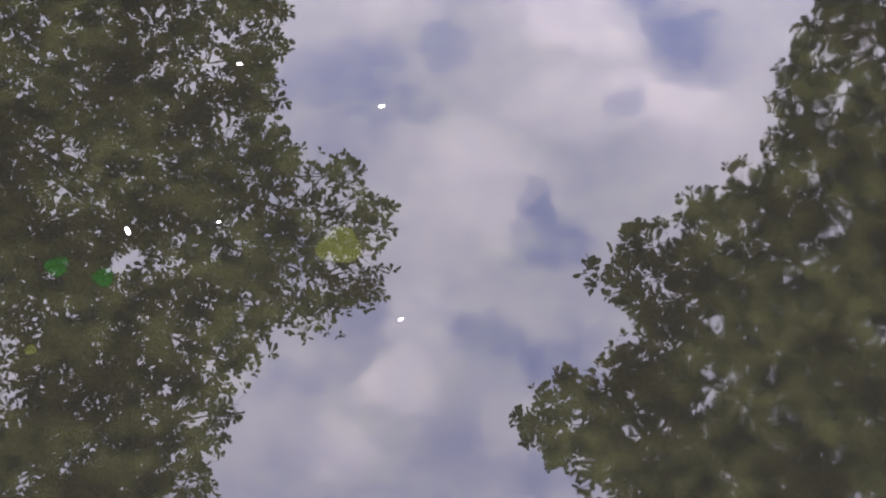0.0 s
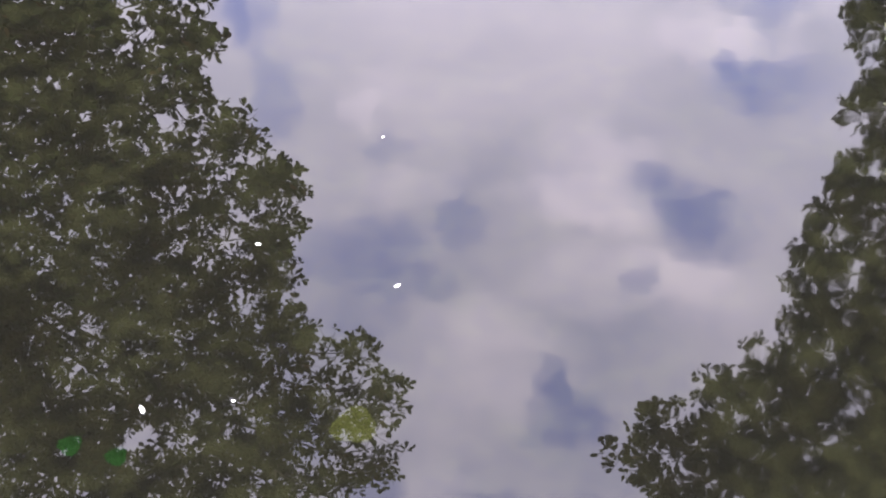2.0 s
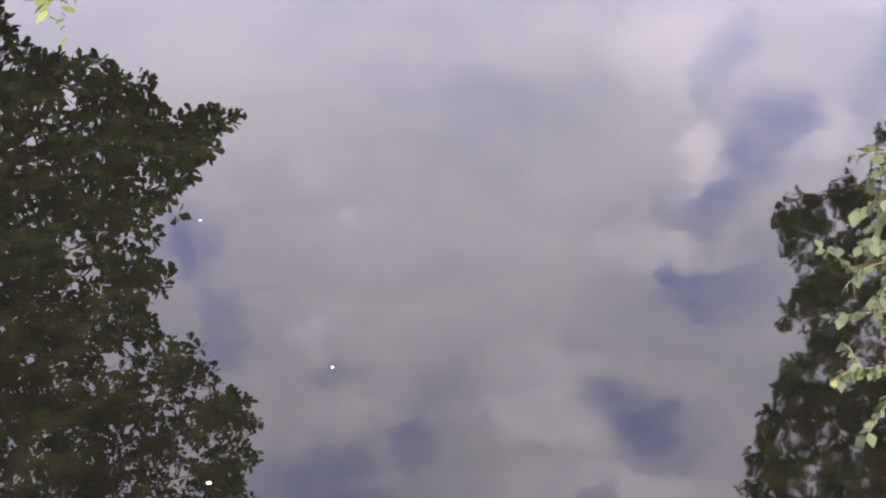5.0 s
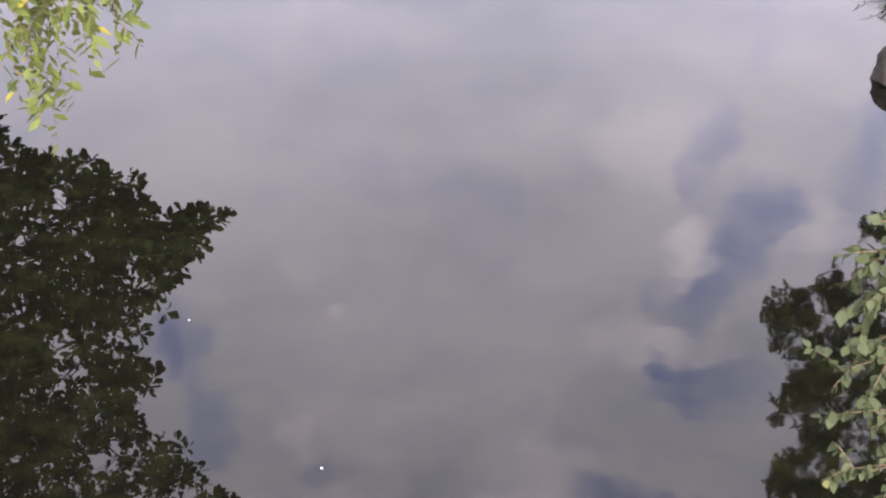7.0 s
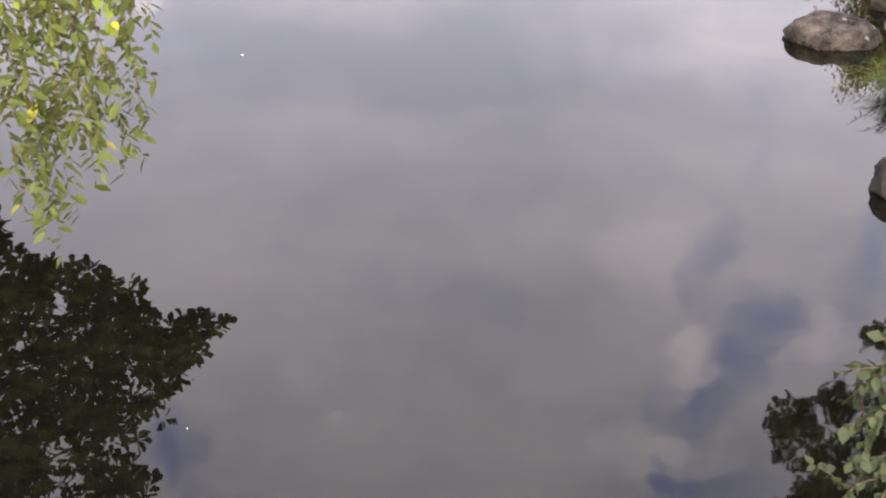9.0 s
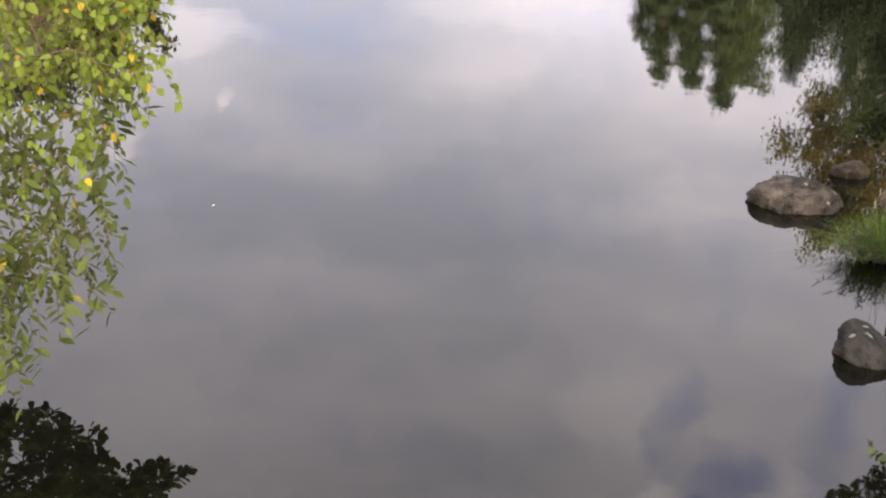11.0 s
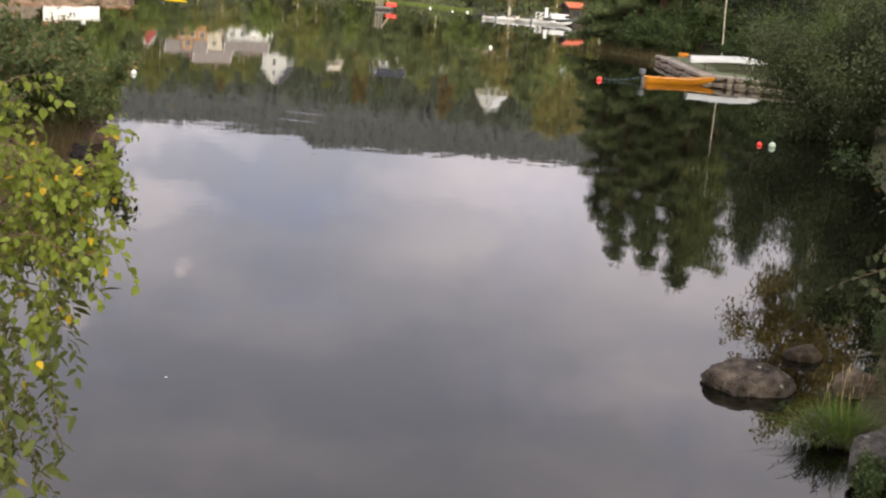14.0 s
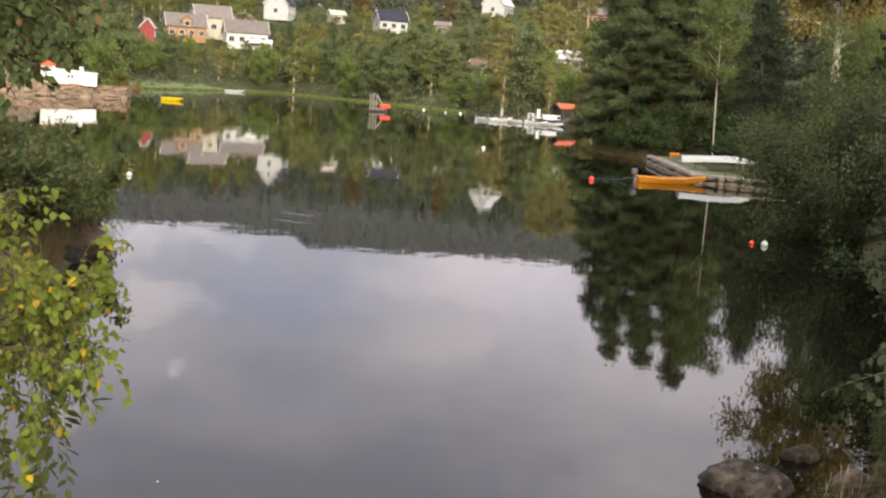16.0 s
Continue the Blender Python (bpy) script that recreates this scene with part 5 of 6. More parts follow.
def hanging_birch():
    rng = np.random.default_rng(61)
    top = tagged(new("birch_tree"), "young birch with hanging twigs of yellow-green leaves, some turned yellow", "tree")
    base = Vector((-6.9, 0.8, float(ground(-6.9, 0.8)) - 0.2))
    trunk = [base + Vector((0.35 * s * s, 0.1 * s, 8.5 * s)) for s in np.linspace(0, 1, 9)]
    part("trunk", tubes_mesh("trunk", [(trunk, [0.09 * (1.1 - s) + 0.01 for s in np.linspace(0, 1, 9)])], BIRCH_BARK, 8), top)
    root = trunk[4]
    twigs, limbs = [], []
    # bearing, top and bottom height angles of the hanging sprays
    for az, a, b, d, n in ((-15.6, -10.6, -14.0, 2.95, 7), (-16.8, -11.4, -14.6, 2.9, 4), (-16.0, -11.0, -18.6, 2.9, 3), (-17.0, -9.4, -17.5, 2.8, 4), (-18.2, -8.2, -19.5, 2.8, 4), (-19.6, -7.2, -20, 2.75, 5), (-18.4, -7.4, -12.5, 2.85, 5), (-20.2, -6.4, -12.5, 2.8, 6),
                           (-21.2, -6.8, -20, 2.75, 5), (-23.5, -7.2, -20, 2.8, 5), (-25.5, -7, -18, 2.8, 4)):
        high = eye_polar(az - 4.0, a - 0.6, d)
        limb = bend(root, high, 0.12, 8)
        limbs.append((limb, [0.004 * (1.05 - k / 8) + 0.0012 for k in range(9)]))
        for i in range(n):
            dd = d + rng.uniform(-0.3, 0.3)
            az1 = az + rng.uniform(-1.3, 0.3)
            start = eye_polar(az1 - 1.6, a + rng.uniform(-3.5, 0.5), dd)
            end = eye_polar(az1, b + rng.uniform(-0.5, 5.0), dd)
            line = []
            for s in np.linspace(0, 1, 9):
                p = start.lerp(end, s)
                p.x += 0.05 * math.sin(math.pi * s) + 0.012 * math.sin(9 * s + i)
                p.z += 0.10 * math.sin(math.pi * s)
                line.append(p)
            limbs.append((bend(high, start, 0.03, 4), [0.0013] * 5))
            twigs.append((line, [0.0013 * (1.2 - s) for s in np.linspace(0, 1, 9)]))
    twigs += [(l, [0.0007] * 5) for l in branchlets([t[0] for t in twigs], rng, 5, 0.14, 0.05, 1.2)]
    part("branchwork", tubes_mesh("branchwork", limbs + twigs, TWIG, 5), top, kind="stuff")
    shapes = [leaf_shape("leaf", 0.0205, 0.0170, BIRCH_NEAR, 0.33), leaf_shape("leaf", 0.0165, 0.0135, BIRCH_NEAR, 0.36, 0.25), leaf_shape("leaf", 0.0230, 0.0185, BIRCH_NEAR, 0.3, 0.05)]
    leafy(top, twigs, shapes, rng, 0.0158, 290, BIRCH_NEAR_MASS)
    outer_crown(top, [trunk[3:]] + [l[:7] for l, _ in limbs if len(l) == 9], rng, 14000, 0.028, 0.023, BIRCH_NEAR_MASS, -1)


hanging_birch()


def hanging_sallow():
    rng = np.random.default_rng(62)
    top = tagged(new("sallow_tree"), "sallow with long narrow green leaves hanging low over the water", "tree")
    base = Vector((-7.2, -0.2, float(ground(-7.2, -0.2)) - 0.2))
    trunk = [base + Vector((1.6 * s * s, -0.6 * s, 5.2 * s)) for s in np.linspace(0, 1, 8)]
    part("trunk", tubes_mesh("trunk", [(trunk, [0.08 * (1.1 - s) + 0.01 for s in np.linspace(0, 1, 8)])], BARK, 8), top)
    limbs, twigs = [], []
    for az, a, b, d, n in ((-17.4, -14, -22.4, 3.0, 3), (-18.4, -15, -24.2, 3.0, 4), (-19.6, -15, -25.1, 2.95, 5), (-20.8, -16, -27.4, 2.9, 4), (-22.0, -14, -25.5, 2.9, 4), (-24.0, -12, -23, 2.95, 5),
                           (-16.6, -12, -20, 3.1, 4), (-22.4, -18, -27.0, 2.9, 3)):
        high = eye_polar(az - 4.5, a + 4, d)
        limbs.append((bend(trunk[6], high, 0.3, 7), [0.014 * (1.05 - k / 7) + 0.0025 for k in range(8)]))
        for i in range(n):
            az1, dd = az + rng.uniform(-1.0, 0.3), d + rng.uniform(-0.2, 0.2)
            start, end = eye_polar(az1 - 2.2, a + rng.uniform(-1, 1), dd), eye_polar(az1, b + rng.uniform(-0.3, 3.5), dd)
            line = [start.lerp(end, s) + Vector((0.04 * math.sin(math.pi * s), 0, 0.07 * math.sin(math.pi * s))) for s in np.linspace(0, 1, 8)]
            limbs.append((bend(high, start, 0.03, 4), [0.0013] * 5))
            twigs.append((line, [0.0014 * (1.2 - s) for s in np.linspace(0, 1, 8)]))
    twigs += [(l, [0.0008] * 5) for l in branchlets([t[0] for t in twigs], rng, 3, 0.17, 0.1, 0.9)]
    part("branchwork", tubes_mesh("branchwork", limbs + twigs, TWIG, 5), top, kind="stuff")
    shapes = [leaf_shape("leaf", 0.036, 0.0155, SALLOW_NEAR, 0.45, 0.1), leaf_shape("leaf", 0.028, 0.013, SALLOW_NEAR, 0.42, 0.25), leaf_shape("leaf", 0.046, 0.019, SALLOW_NEAR, 0.5, 0.0)]
    leafy(top, twigs, shapes, rng, 0.019, 290, SALLOW_MASS, hang=0.15)
    outer_crown(top, [trunk[3:]] + [l[:5] for l, _ in limbs if len(l) == 8], rng, 9000, 0.05, 0.02, SALLOW_MASS, -1)


hanging_sallow()


def high_oak_branch():
    rng = np.random.default_rng(64)
    top = tagged(new("oak_tree"), "oak beside the water with dark green twigs hanging at eye height", "tree")
    base = Vector((-8.2, 2.6, float(ground(-8.2, 2.6)) - 0.2))
    trunk = [base + Vector((0.5 * s * s, 0.2 * s, 9.5 * s)) for s in np.linspace(0, 1, 9)]
    part("trunk", tubes_mesh("trunk", [(trunk, [0.16 * (1.1 - s) + 0.01 for s in np.linspace(0, 1, 9)])], BARK, 8), top)
    limbs, twigs = [], []
    for az, el, d in ((-15.2, 2.2, 4.3), (-15.6, 1.2, 4.2), (-16.6, 2.6, 4.1), (-16.9, 1.5, 4.2), (-17.6, 1.8, 4.0), (-17.9, 0.0, 4.1), (-18.4, 1.2, 4.2), (-18.9, -0.6, 4.0), (-19.5, 0.6, 4.1), (-16.0, 3.4, 4.3),
                      (-18.0, 2.6, 4.2), (-19.6, 2.2, 4.0), (-19.2, -2.0, 4.0), (-16.4, 1.2, 4.3), (-18.9, 0.2, 4.25), (-19.8, -1.2, 4.1), (-16.9, 0.2, 4.2), (-17.9, 0.6, 4.1), (-18.4, -1.2, 4.05), (-17.2, -1.5, 4.1)):
        end, start = eye_polar(az, el, d), eye_polar(az - 5, el + 1.9, d + 0.1)
        limbs.append((bend(trunk[6], start, 0.2, 6), [0.012, 0.011, 0.010, 0.008, 0.006, 0.005, 0.004]))
        twigs.append((bend(start, end, 0.06, 8), [0.003 * (1.15 - k / 8) for k in range(9)]))
    twigs += [(l, [0.0014] * 5) for l in branchlets([t[0] for t in twigs], rng, 8, 0.13, 0.15, 1.6)]
    part("branchwork", tubes_mesh("branchwork", limbs + twigs, TWIG, 5), top, kind="stuff")
    shapes = [leaf_shape("leaf", 0.040, 0.021, OAK_NEAR, 0.5, 0.1), leaf_shape("leaf", 0.034, 0.018, OAK_NEAR, 0.45, 0.25), leaf_shape("leaf", 0.046, 0.024, OAK_NEAR, 0.55, 0.0)]
    leafy(top, twigs, shapes, rng, 0.020, 290, LEAF_ALDER)
    outer_crown(top, [trunk[3:]] + [l[:6] for l, _ in limbs], rng, 14000, 0.07, 0.04, LEAF_ALDER, -1)


high_oak_branch()


def bank_hazel():
    rng = np.random.default_rng(63)
    top = tagged(new("hazel_shrub"), "hazel shrub with round grey-green leaves leaning over the water", "shrub")
    base = Vector((6.6, 2.4, float(ground(6.6, 2.4)) - 0.2))
    stem = [base + Vector((-4.6 * s, 0.4 * s, 3.1 * s + 0.6 * math.sin(math.pi * s))) for s in np.linspace(0, 1, 9)]
    limbs, twigs = [(stem, [0.035 * (1.1 - s) + 0.004 for s in np.linspace(0, 1, 9)])], []
    for az, el, d, r in ((17.9, -38.6, 2.75, 7), (18.5, -36.5, 2.75, 5), (17.9, -34.0, 2.8, 5), (18.6, -31.8, 2.85, 5), (19.3, -30.2, 2.9, 5), (18.9, -40.8, 2.7, 6), (21.2, -33, 2.85, 6),
                         (21.6, -36, 2.8, 6), (23, -32, 2.9, 6), (22.8, -39, 2.7, 6), (24, -35, 2.8, 6), (25.5, -30, 2.9, 6), (19.9, -35.2, 2.9, 4), (19.8, -33.4, 2.7, 4), (20.6, -38.2, 2.8, 4)):
        end = eye_polar(az, el, d)
        start = eye_polar(az + r, el + 1.5, d + 0.15)
        limbs.append((bend(stem[8], start, 0.05, 4), [0.006, 0.006, 0.005, 0.004, 0.004]))
        twigs.append((bend(start, end, 0.03, 7), [0.0035 * (1.15 - k / 7) for k in range(8)]))
    for az, el, d in ((19.4, -10.4, 4.6), (19.0, -12.0, 4.5), (20.2, -9.4, 4.7)):
        end, start = eye_polar(az, el, d), eye_polar(az + 6, el - 4, d + 0.1)
        limbs.append((bend(stem[8], start, 0.2, 5), [0.006, 0.006, 0.005, 0.005, 0.004, 0.004]))
        twigs.append((bend(start, end, 0.02, 7), [0.003 * (1.15 - k / 7) for k in range(8)]))
    twigs += [(l, [0.0014] * 5) for l in branchlets([t[0] for t in twigs], rng, 4, 0.22, 0.2, 0.6)]
    bare = []
    for az, el, rise in ((18.9, -7.2, -2.0), (19.0, -8.9, 1.0), (18.7, -10.9, 1.0), (17.2, -12.5, 1.6), (19.3, -12.2, 0.5)):
        end, start = eye_polar(az, el, 4.3), eye_polar(az + 3.5, el + rise, 4.4)
        limbs.append((bend(stem[8], start, 0.2, 5), [0.006, 0.006, 0.005, 0.005, 0.004, 0.004]))
        bare.append((bend(start, end, 0.01, 7), [0.0022 * (1.15 - k / 7) for k in range(8)]))
    limbs += bare
    part("branchwork", tubes_mesh("branchwork", limbs + twigs, TWIG, 5), top, kind="stuff")
    shapes = [leaf_shape("leaf", 0.033, 0.026, HAZEL_NEAR, 0.42, 0.1), leaf_shape("leaf", 0.027, 0.021, HAZEL_NEAR, 0.45, 0.2), leaf_shape("leaf", 0.038, 0.029, HAZEL_NEAR, 0.4, 0.0)]
    leafy(top, twigs, shapes, rng, 0.0088, 300, HAZEL_MASS)
    leafy(top, bare, shapes, rng, 0.030, 0, HAZEL_MASS, "side_foliage")
    outer_crown(top, [stem[1:7]], rng, 5000, 0.04, 0.03, HAZEL_MASS, 1)


bank_hazel()


def afloat():
    """White petals and flecks drifting on the surface, and what lies just under it."""
    rng = random.Random(71)
    for x, y, s in ((-0.97, 5.50, 0.014), (-1.49, 4.55, 0.02), (-0.71, 4.36, 0.021), (-1.78, 3.41, 0.034), (-2.06, 6.92, 0.012), (-1.37, 3.52, 0.012),
                    (-3.25, 14.76, 0.032), (-0.44, 3.09, 0.014)):
        k, turn = 9, rng.uniform(0, 3)
        verts = [(0, 0, 0.006)]
        for i in range(k):
            a = 2 * math.pi * i / k
            r = s * 0.55 * rng.uniform(0.7, 1.25)
            verts.append((r * math.cos(a) * 1.45, r * math.sin(a) * 0.65, 0.002))
        faces = [(0, 1 + i, 1 + (i + 1) % k) for i in range(k)]
        ob = tagged(new("petal", mesh_of("petal", verts, faces, PETAL, True)), "small white petal floating on dark water", "petal", "petals on the water")
        ob.matrix_basis = pose(x, y, 0.0015, 0, 0, math.degrees(turn))
    for name, label, mat, x, y, s in (("lily_leaf", "round yellow-green lily leaf just under the surface", SUNKEN, -0.78, 3.46, 0.105), ("sunken_leaf", "small yellow leaf under the surface", SUNKEN, -2.03, 2.72, 0.026),
                                      ("water_weed", "dark green patch of weed under the surface", SUNKEN_GREEN, -2.05, 3.17, 0.055), ("water_weed", "dark green patch of weed under the surface", SUNKEN_GREEN, -1.82, 3.14, 0.05)):
        k = 22
        verts = [(0, 0, 0)]
        for i in range(k):
            a = 2 * math.pi * i / k
            r = s * (1 + 0.12 * math.sin(3 * a + s * 90) + rng.uniform(-0.06, 0.06))
            verts.append((r * math.cos(a), r * math.sin(a), 0))
        ob = tagged(new(name, mesh_of(name, verts, [(0, 1 + i, 1 + (i + 1) % k) for i in range(k)], mat)), label, "leaf")
        ob.matrix_basis = pose(x, y, 0.0012)


afloat()


def ripples():
    """Thin low ripples that catch the pale sky on the still water."""
    for x, y, length, turn in ((-5.15, 44.5, 1.6, -12), (-5.1, 42.2, 1.6, -12)):
        verts, faces, n = [], [], 24
        for i in range(n + 1):
            s = i / n
            w = 0.05 * math.sin(math.pi * s) ** 0.6 + 0.002
            c = 0.1 * math.sin(5 * s + x)
            verts += [((s - 0.5) * length, c - w, 0.001), ((s - 0.5) * length, c, 0.001 + 0.22 * w), ((s - 0.5) * length, c + w, 0.001)]
        for i in range(n):
            a = 3 * i
            faces += [(a, a + 3, a + 4, a + 1), (a + 1, a + 4, a + 5, a + 2)]
        ob = tagged(new("ripple", mesh_of("ripple", verts, faces, WATER, True)), "thin pale ripple crossing the still lake", "ripple", "ripples on the lake")
        ob.matrix_basis = pose(x, y, 0, 0, 0, turn)


ripples()

# ---- landing place, boats, buoys ----
def hull_mesh(name, length, beam, depth, mat, inner=0.0, stern=0.75, sheer=1.0):
    """A clinker boat's shell, bow along +x, its keel line at z = 0."""
    rows, cols = 15, 9
    verts, faces = [], []
    for i in range(rows):
        s = i / (rows - 1)
        x = (s - 0.5) * length
        full = (1 - max(0, (s - 0.45) / 0.55) ** 2.4) * (stern + (1 - stern) * min(1, s / 0.4))
        b = max(0.012, (beam / 2 - inner) * full)
        rise = sheer * depth * (0.16 * (2 * s - 0.9) ** 2 + (0.42 * max(0, s - 0.5) / 0.5) ** 1.5)
        keel = depth * 1.0 * max(0, (s - 0.62) / 0.38) ** 1.7 + inner
        for k in range(cols):
            u = (k / (cols - 1)) * 2 - 1
            a = abs(u)
            y = b * math.copysign(a ** 0.62, u)
            z = keel + (depth + rise - keel) * a ** 2.2
            verts.append((x, y, z))
    for i in range(rows - 1):
        for k in range(cols - 1):
            a = i * cols + k
            faces.append((a, a + 1, a + cols + 1, a + cols))
    if not inner:
        faces.append(tuple(range(cols)))
    return mesh_of(name, verts, faces, mat, True)


def boat(name, label, length, beam, depth, outside, inside, at, group="", engine=False, upturned=False, sheer=1.0):
    top = tagged(new(name), label, "boat", group)
    part("hull", hull_mesh("hull", length, beam, depth, outside, sheer=sheer), top)
    part("lining", hull_mesh("lining", length * 0.97, beam, depth * 0.985, inside, 0.03, sheer=sheer), top)
    rim = []
    for side in (-1, 1):
        line = []
        for i in range(15):
            s = i / 14
            full = (1 - max(0, (s - 0.45) / 0.55) ** 2.4) * (0.75 + 0.25 * min(1, s / 0.4))
            rise = sheer * depth * (0.16 * (2 * s - 0.9) ** 2 + (0.42 * max(0, s - 0.5) / 0.5) ** 1.5)
            line.append(Vector(((s - 0.5) * length, side * max(0.012, beam / 2 * full), depth + rise)))
        part("gunwale", tubes_mesh("gunwale", [(line, [0.025] * 15)], outside, 5), top)
    for s in (-0.22, 0.12):
        if not upturned:
            part("thwart", box_mesh("thwart", (s * length, 0, depth * 0.72), (0.22, beam * 0.86, 0.035), inside, 0.006), top)
    if engine:
        bm = bmesh.new()
        add_box(bm, (-length / 2 - 0.12, 0, depth + 0.28), (0.34, 0.26, 0.36), 0, 0.06)
        add_box(bm, (-length / 2 - 0.10, 0, depth - 0.05), (0.12, 0.12, 0.5), 0, 0.02)
        part("outboard_engine", from_bm("outboard_engine", bm, METAL), top, "blue-grey outboard engine")
    top.matrix_basis = at
    return top


def buoy(label, x, y, r, mat, group="mooring buoys"):
    prof = [(0.0, -1.0), (0.55, -0.83), (0.9, -0.42), (1.0, 0.0), (0.9, 0.42), (0.55, 0.83), (0.2, 0.98), (0.14, 1.06), (0.0, 1.07)]
    verts, faces, k = [], [], 14
    for rad, z in prof:
        verts += [(r * rad * math.cos(2 * math.pi * i / k), r * rad * math.sin(2 * math.pi * i / k), r * z) for i in range(k)]
    for j in range(len(prof) - 1):
        faces += [(j * k + i, j * k + (i + 1) % k, (j + 1) * k + (i + 1) % k, (j + 1) * k + i) for i in range(k)]
    top = tagged(new("mooring_buoy", mesh_of("buoy", verts, faces, mat, True)), label, "buoy", group)
    line = [Vector((r * 0.2 * math.cos(a), 0, r * (1.12 + 0.2 * math.sin(a)))) for a in np.linspace(0, 2 * math.pi, 9)]
    part("ring", tubes_mesh("ring", [(line, [r * 0.06] * 9)], METAL, 4), top)
    top.matrix_basis = pose(x, y, r * 0.35)


buoy("small red plastic buoy floating on the lake", 8.0, 70.6, 0.15, PLASTIC_RED)
buoy("small red plastic buoy floating beside a pale one", 10.75, 44.1, 0.09, PLASTIC_RED)
buoy("pale green-white round buoy floating on the lake", 11.12, 43.8, 0.125, PLASTIC_PALE)
buoy("white round buoy beside the bank shrubs", -13.9, 55.4, 0.13, PLASTIC_WHITE)
buoy("white round buoy far out on the lake", -4.5, 206, 0.19, PLASTIC_WHITE)
buoy("white round buoy far out on the lake", -0.9, 196, 0.13, PLASTIC_WHITE)
buoy("white round buoy off the far jetty", 1.4, 196, 0.19, PLASTIC_WHITE)
buoy("white round buoy far out on the lake", 2.6, 97, 0.14, PLASTIC_WHITE)


def landing():
    """The stone landing: a filled pier with a pale kerb, a face of rough stones and a lawn on top."""
    edge = [(14.6, 92.5), (14.5, 82), (14.35, 73.8), (18, 71), (25, 70), (26, 92)]
    h = 0.48
    verts = [(x, y, -1.0) for x, y in edge] + [(x, y, h) for x, y in edge]
    n = len(edge)
    faces = [(i, (i + 1) % n, n + (i + 1) % n, n + i) for i in range(n)] + [tuple(range(n, 2 * n))]
    top = tagged(new("stone_pier", mesh_of("pier", verts, faces, WALL_STONE)), "low stone-built landing with a grassy top", "pier", kind="structure")
    inner = [(15.3, 92), (15.2, 82), (15.1, 74.5), (18.2, 71.9), (24.8, 71), (25.8, 91.8)]
    part("lawn", mesh_of("lawn", [(x, y, h + 0.02) for x, y in inner], [tuple(range(n))], GRASS_EDGE), top, "mown green grass")
    rng = random.Random(3)
    shapes = []
    for s in range(4):
        bm = bmesh.new()
        bmesh.ops.create_icosphere(bm, subdivisions=2, radius=0.5)
        for v in bm.verts:
            p = v.co.copy()
            q = Vector([math.copysign(min(0.40, abs(c)), c) for c in p])
            v.co = q * (1 + 0.12 * noise.noise(p * 4 + Vector((s * 7, 0, 0))))
        shapes.append(from_bm("stone", bm, WALL_STONE, True))
    for (ax, ay), (bx, by) in zip(edge[:4], edge[1:5]):
        a, b = Vector((ax, ay, 0)), Vector((bx, by, 0))
        length = (b - a).length
        turn = math.atan2(by - ay, bx - ax)
        s = 0.0
        while s < length - 0.2:
            w = rng.uniform(0.38, 1.05)
            p = a.lerp(b, min(1, (s + w / 2) / length))
            for z, hh in ((0.02, rng.uniform(0.34, 0.50)), (0.36, rng.uniform(0.28, 0.42))):
                part("stone", shapes[rng.randrange(4)], top, at=Matrix.Translation((p.x, p.y, z + rng.uniform(-0.06, 0.06))) @ Matrix.Rotation(turn + rng.uniform(-0.3, 0.3), 4, "Z") @ Matrix.Rotation(rng.uniform(-0.15, 0.15), 4, "Y") @ Matrix.Diagonal((w * rng.uniform(0.95, 1.25), 0.7, hh * rng.uniform(0.95, 1.3), 1)))
            part("kerb", box_mesh("kerb", (0, 0, 0), (w * 0.98, 0.5, 0.14), WOOD_GREY, 0.02), top, at=Matrix.Translation((p.x, p.y, h - 0.01)) @ Matrix.Rotation(turn, 4, "Z"))
            s += w
    boat("rowing_boat", "varnished orange wooden rowing boat moored at the stone landing", 4.2, 1.3, 0.40, BOAT_ORANGE, BOAT_INSIDE, pose(12.65, 72.0, -0.12, 0, 0, 12), engine=True)
    boat("upturned_dinghy", "pale grey dinghy lying keel up on trestles on the landing", 4.9, 0.95, 0.36, DINGHY_GREY, DINGHY_GREY, pose(16.65, 78.6, 1.42, 180, -2, 7), upturned=True)
    for x in (15.4, 18.0):
        bm = bmesh.new()
        add_box(bm, (0, 0, 0.36), (0.09, 1.0, 0.09), 0, 0.01)
        for sx, sy in ((-0.2, -0.4), (0.2, -0.4), (-0.2, 0.4), (0.2, 0.4)):
            add_box(bm, (sx * 0.6, sy, 0.17), (0.07, 0.07, 0.36), 0, 0.008)
        ob = tagged(new("trestle", from_bm("trestle", bm, WOOD_GREY)), "low grey wooden trestle under the upturned dinghy", "trestle", "boat trestles")
        ob.matrix_basis = pose(x, 78.6, h + 0.02, 0, 0, 7) @ Matrix.Diagonal((0.7, 0.7, 1.2, 1))
    bench = tagged(new("bench"), "small orange-brown wooden bench by the landing", "bench")
    part("seat", box_mesh("seat", (0, 0, 0.45), (1.2, 0.4, 0.06), BOAT_ORANGE, 0.01), bench)
    part("backrest", box_mesh("backrest", (0, 0.2, 0.72), (1.2, 0.05, 0.3), BOAT_ORANGE, 0.01), bench)
    for x in (-0.5, 0.5):
        part("leg", box_mesh("leg", (x, 0, 0.2), (0.08, 0.36, 0.42), WOOD_GREY, 0.01), bench)
    bench.matrix_basis = pose(15.6, 88, h, 0, 0, 8) @ Matrix.Scale(0.6, 4)
    line = [Vector((8.0, 70.6, 0.12)).lerp(Vector((10.6, 71.5, 0.30)), s) - Vector((0, 0, 0.13 * math.sin(math.pi * s))) for s in np.linspace(0, 1, 10)]
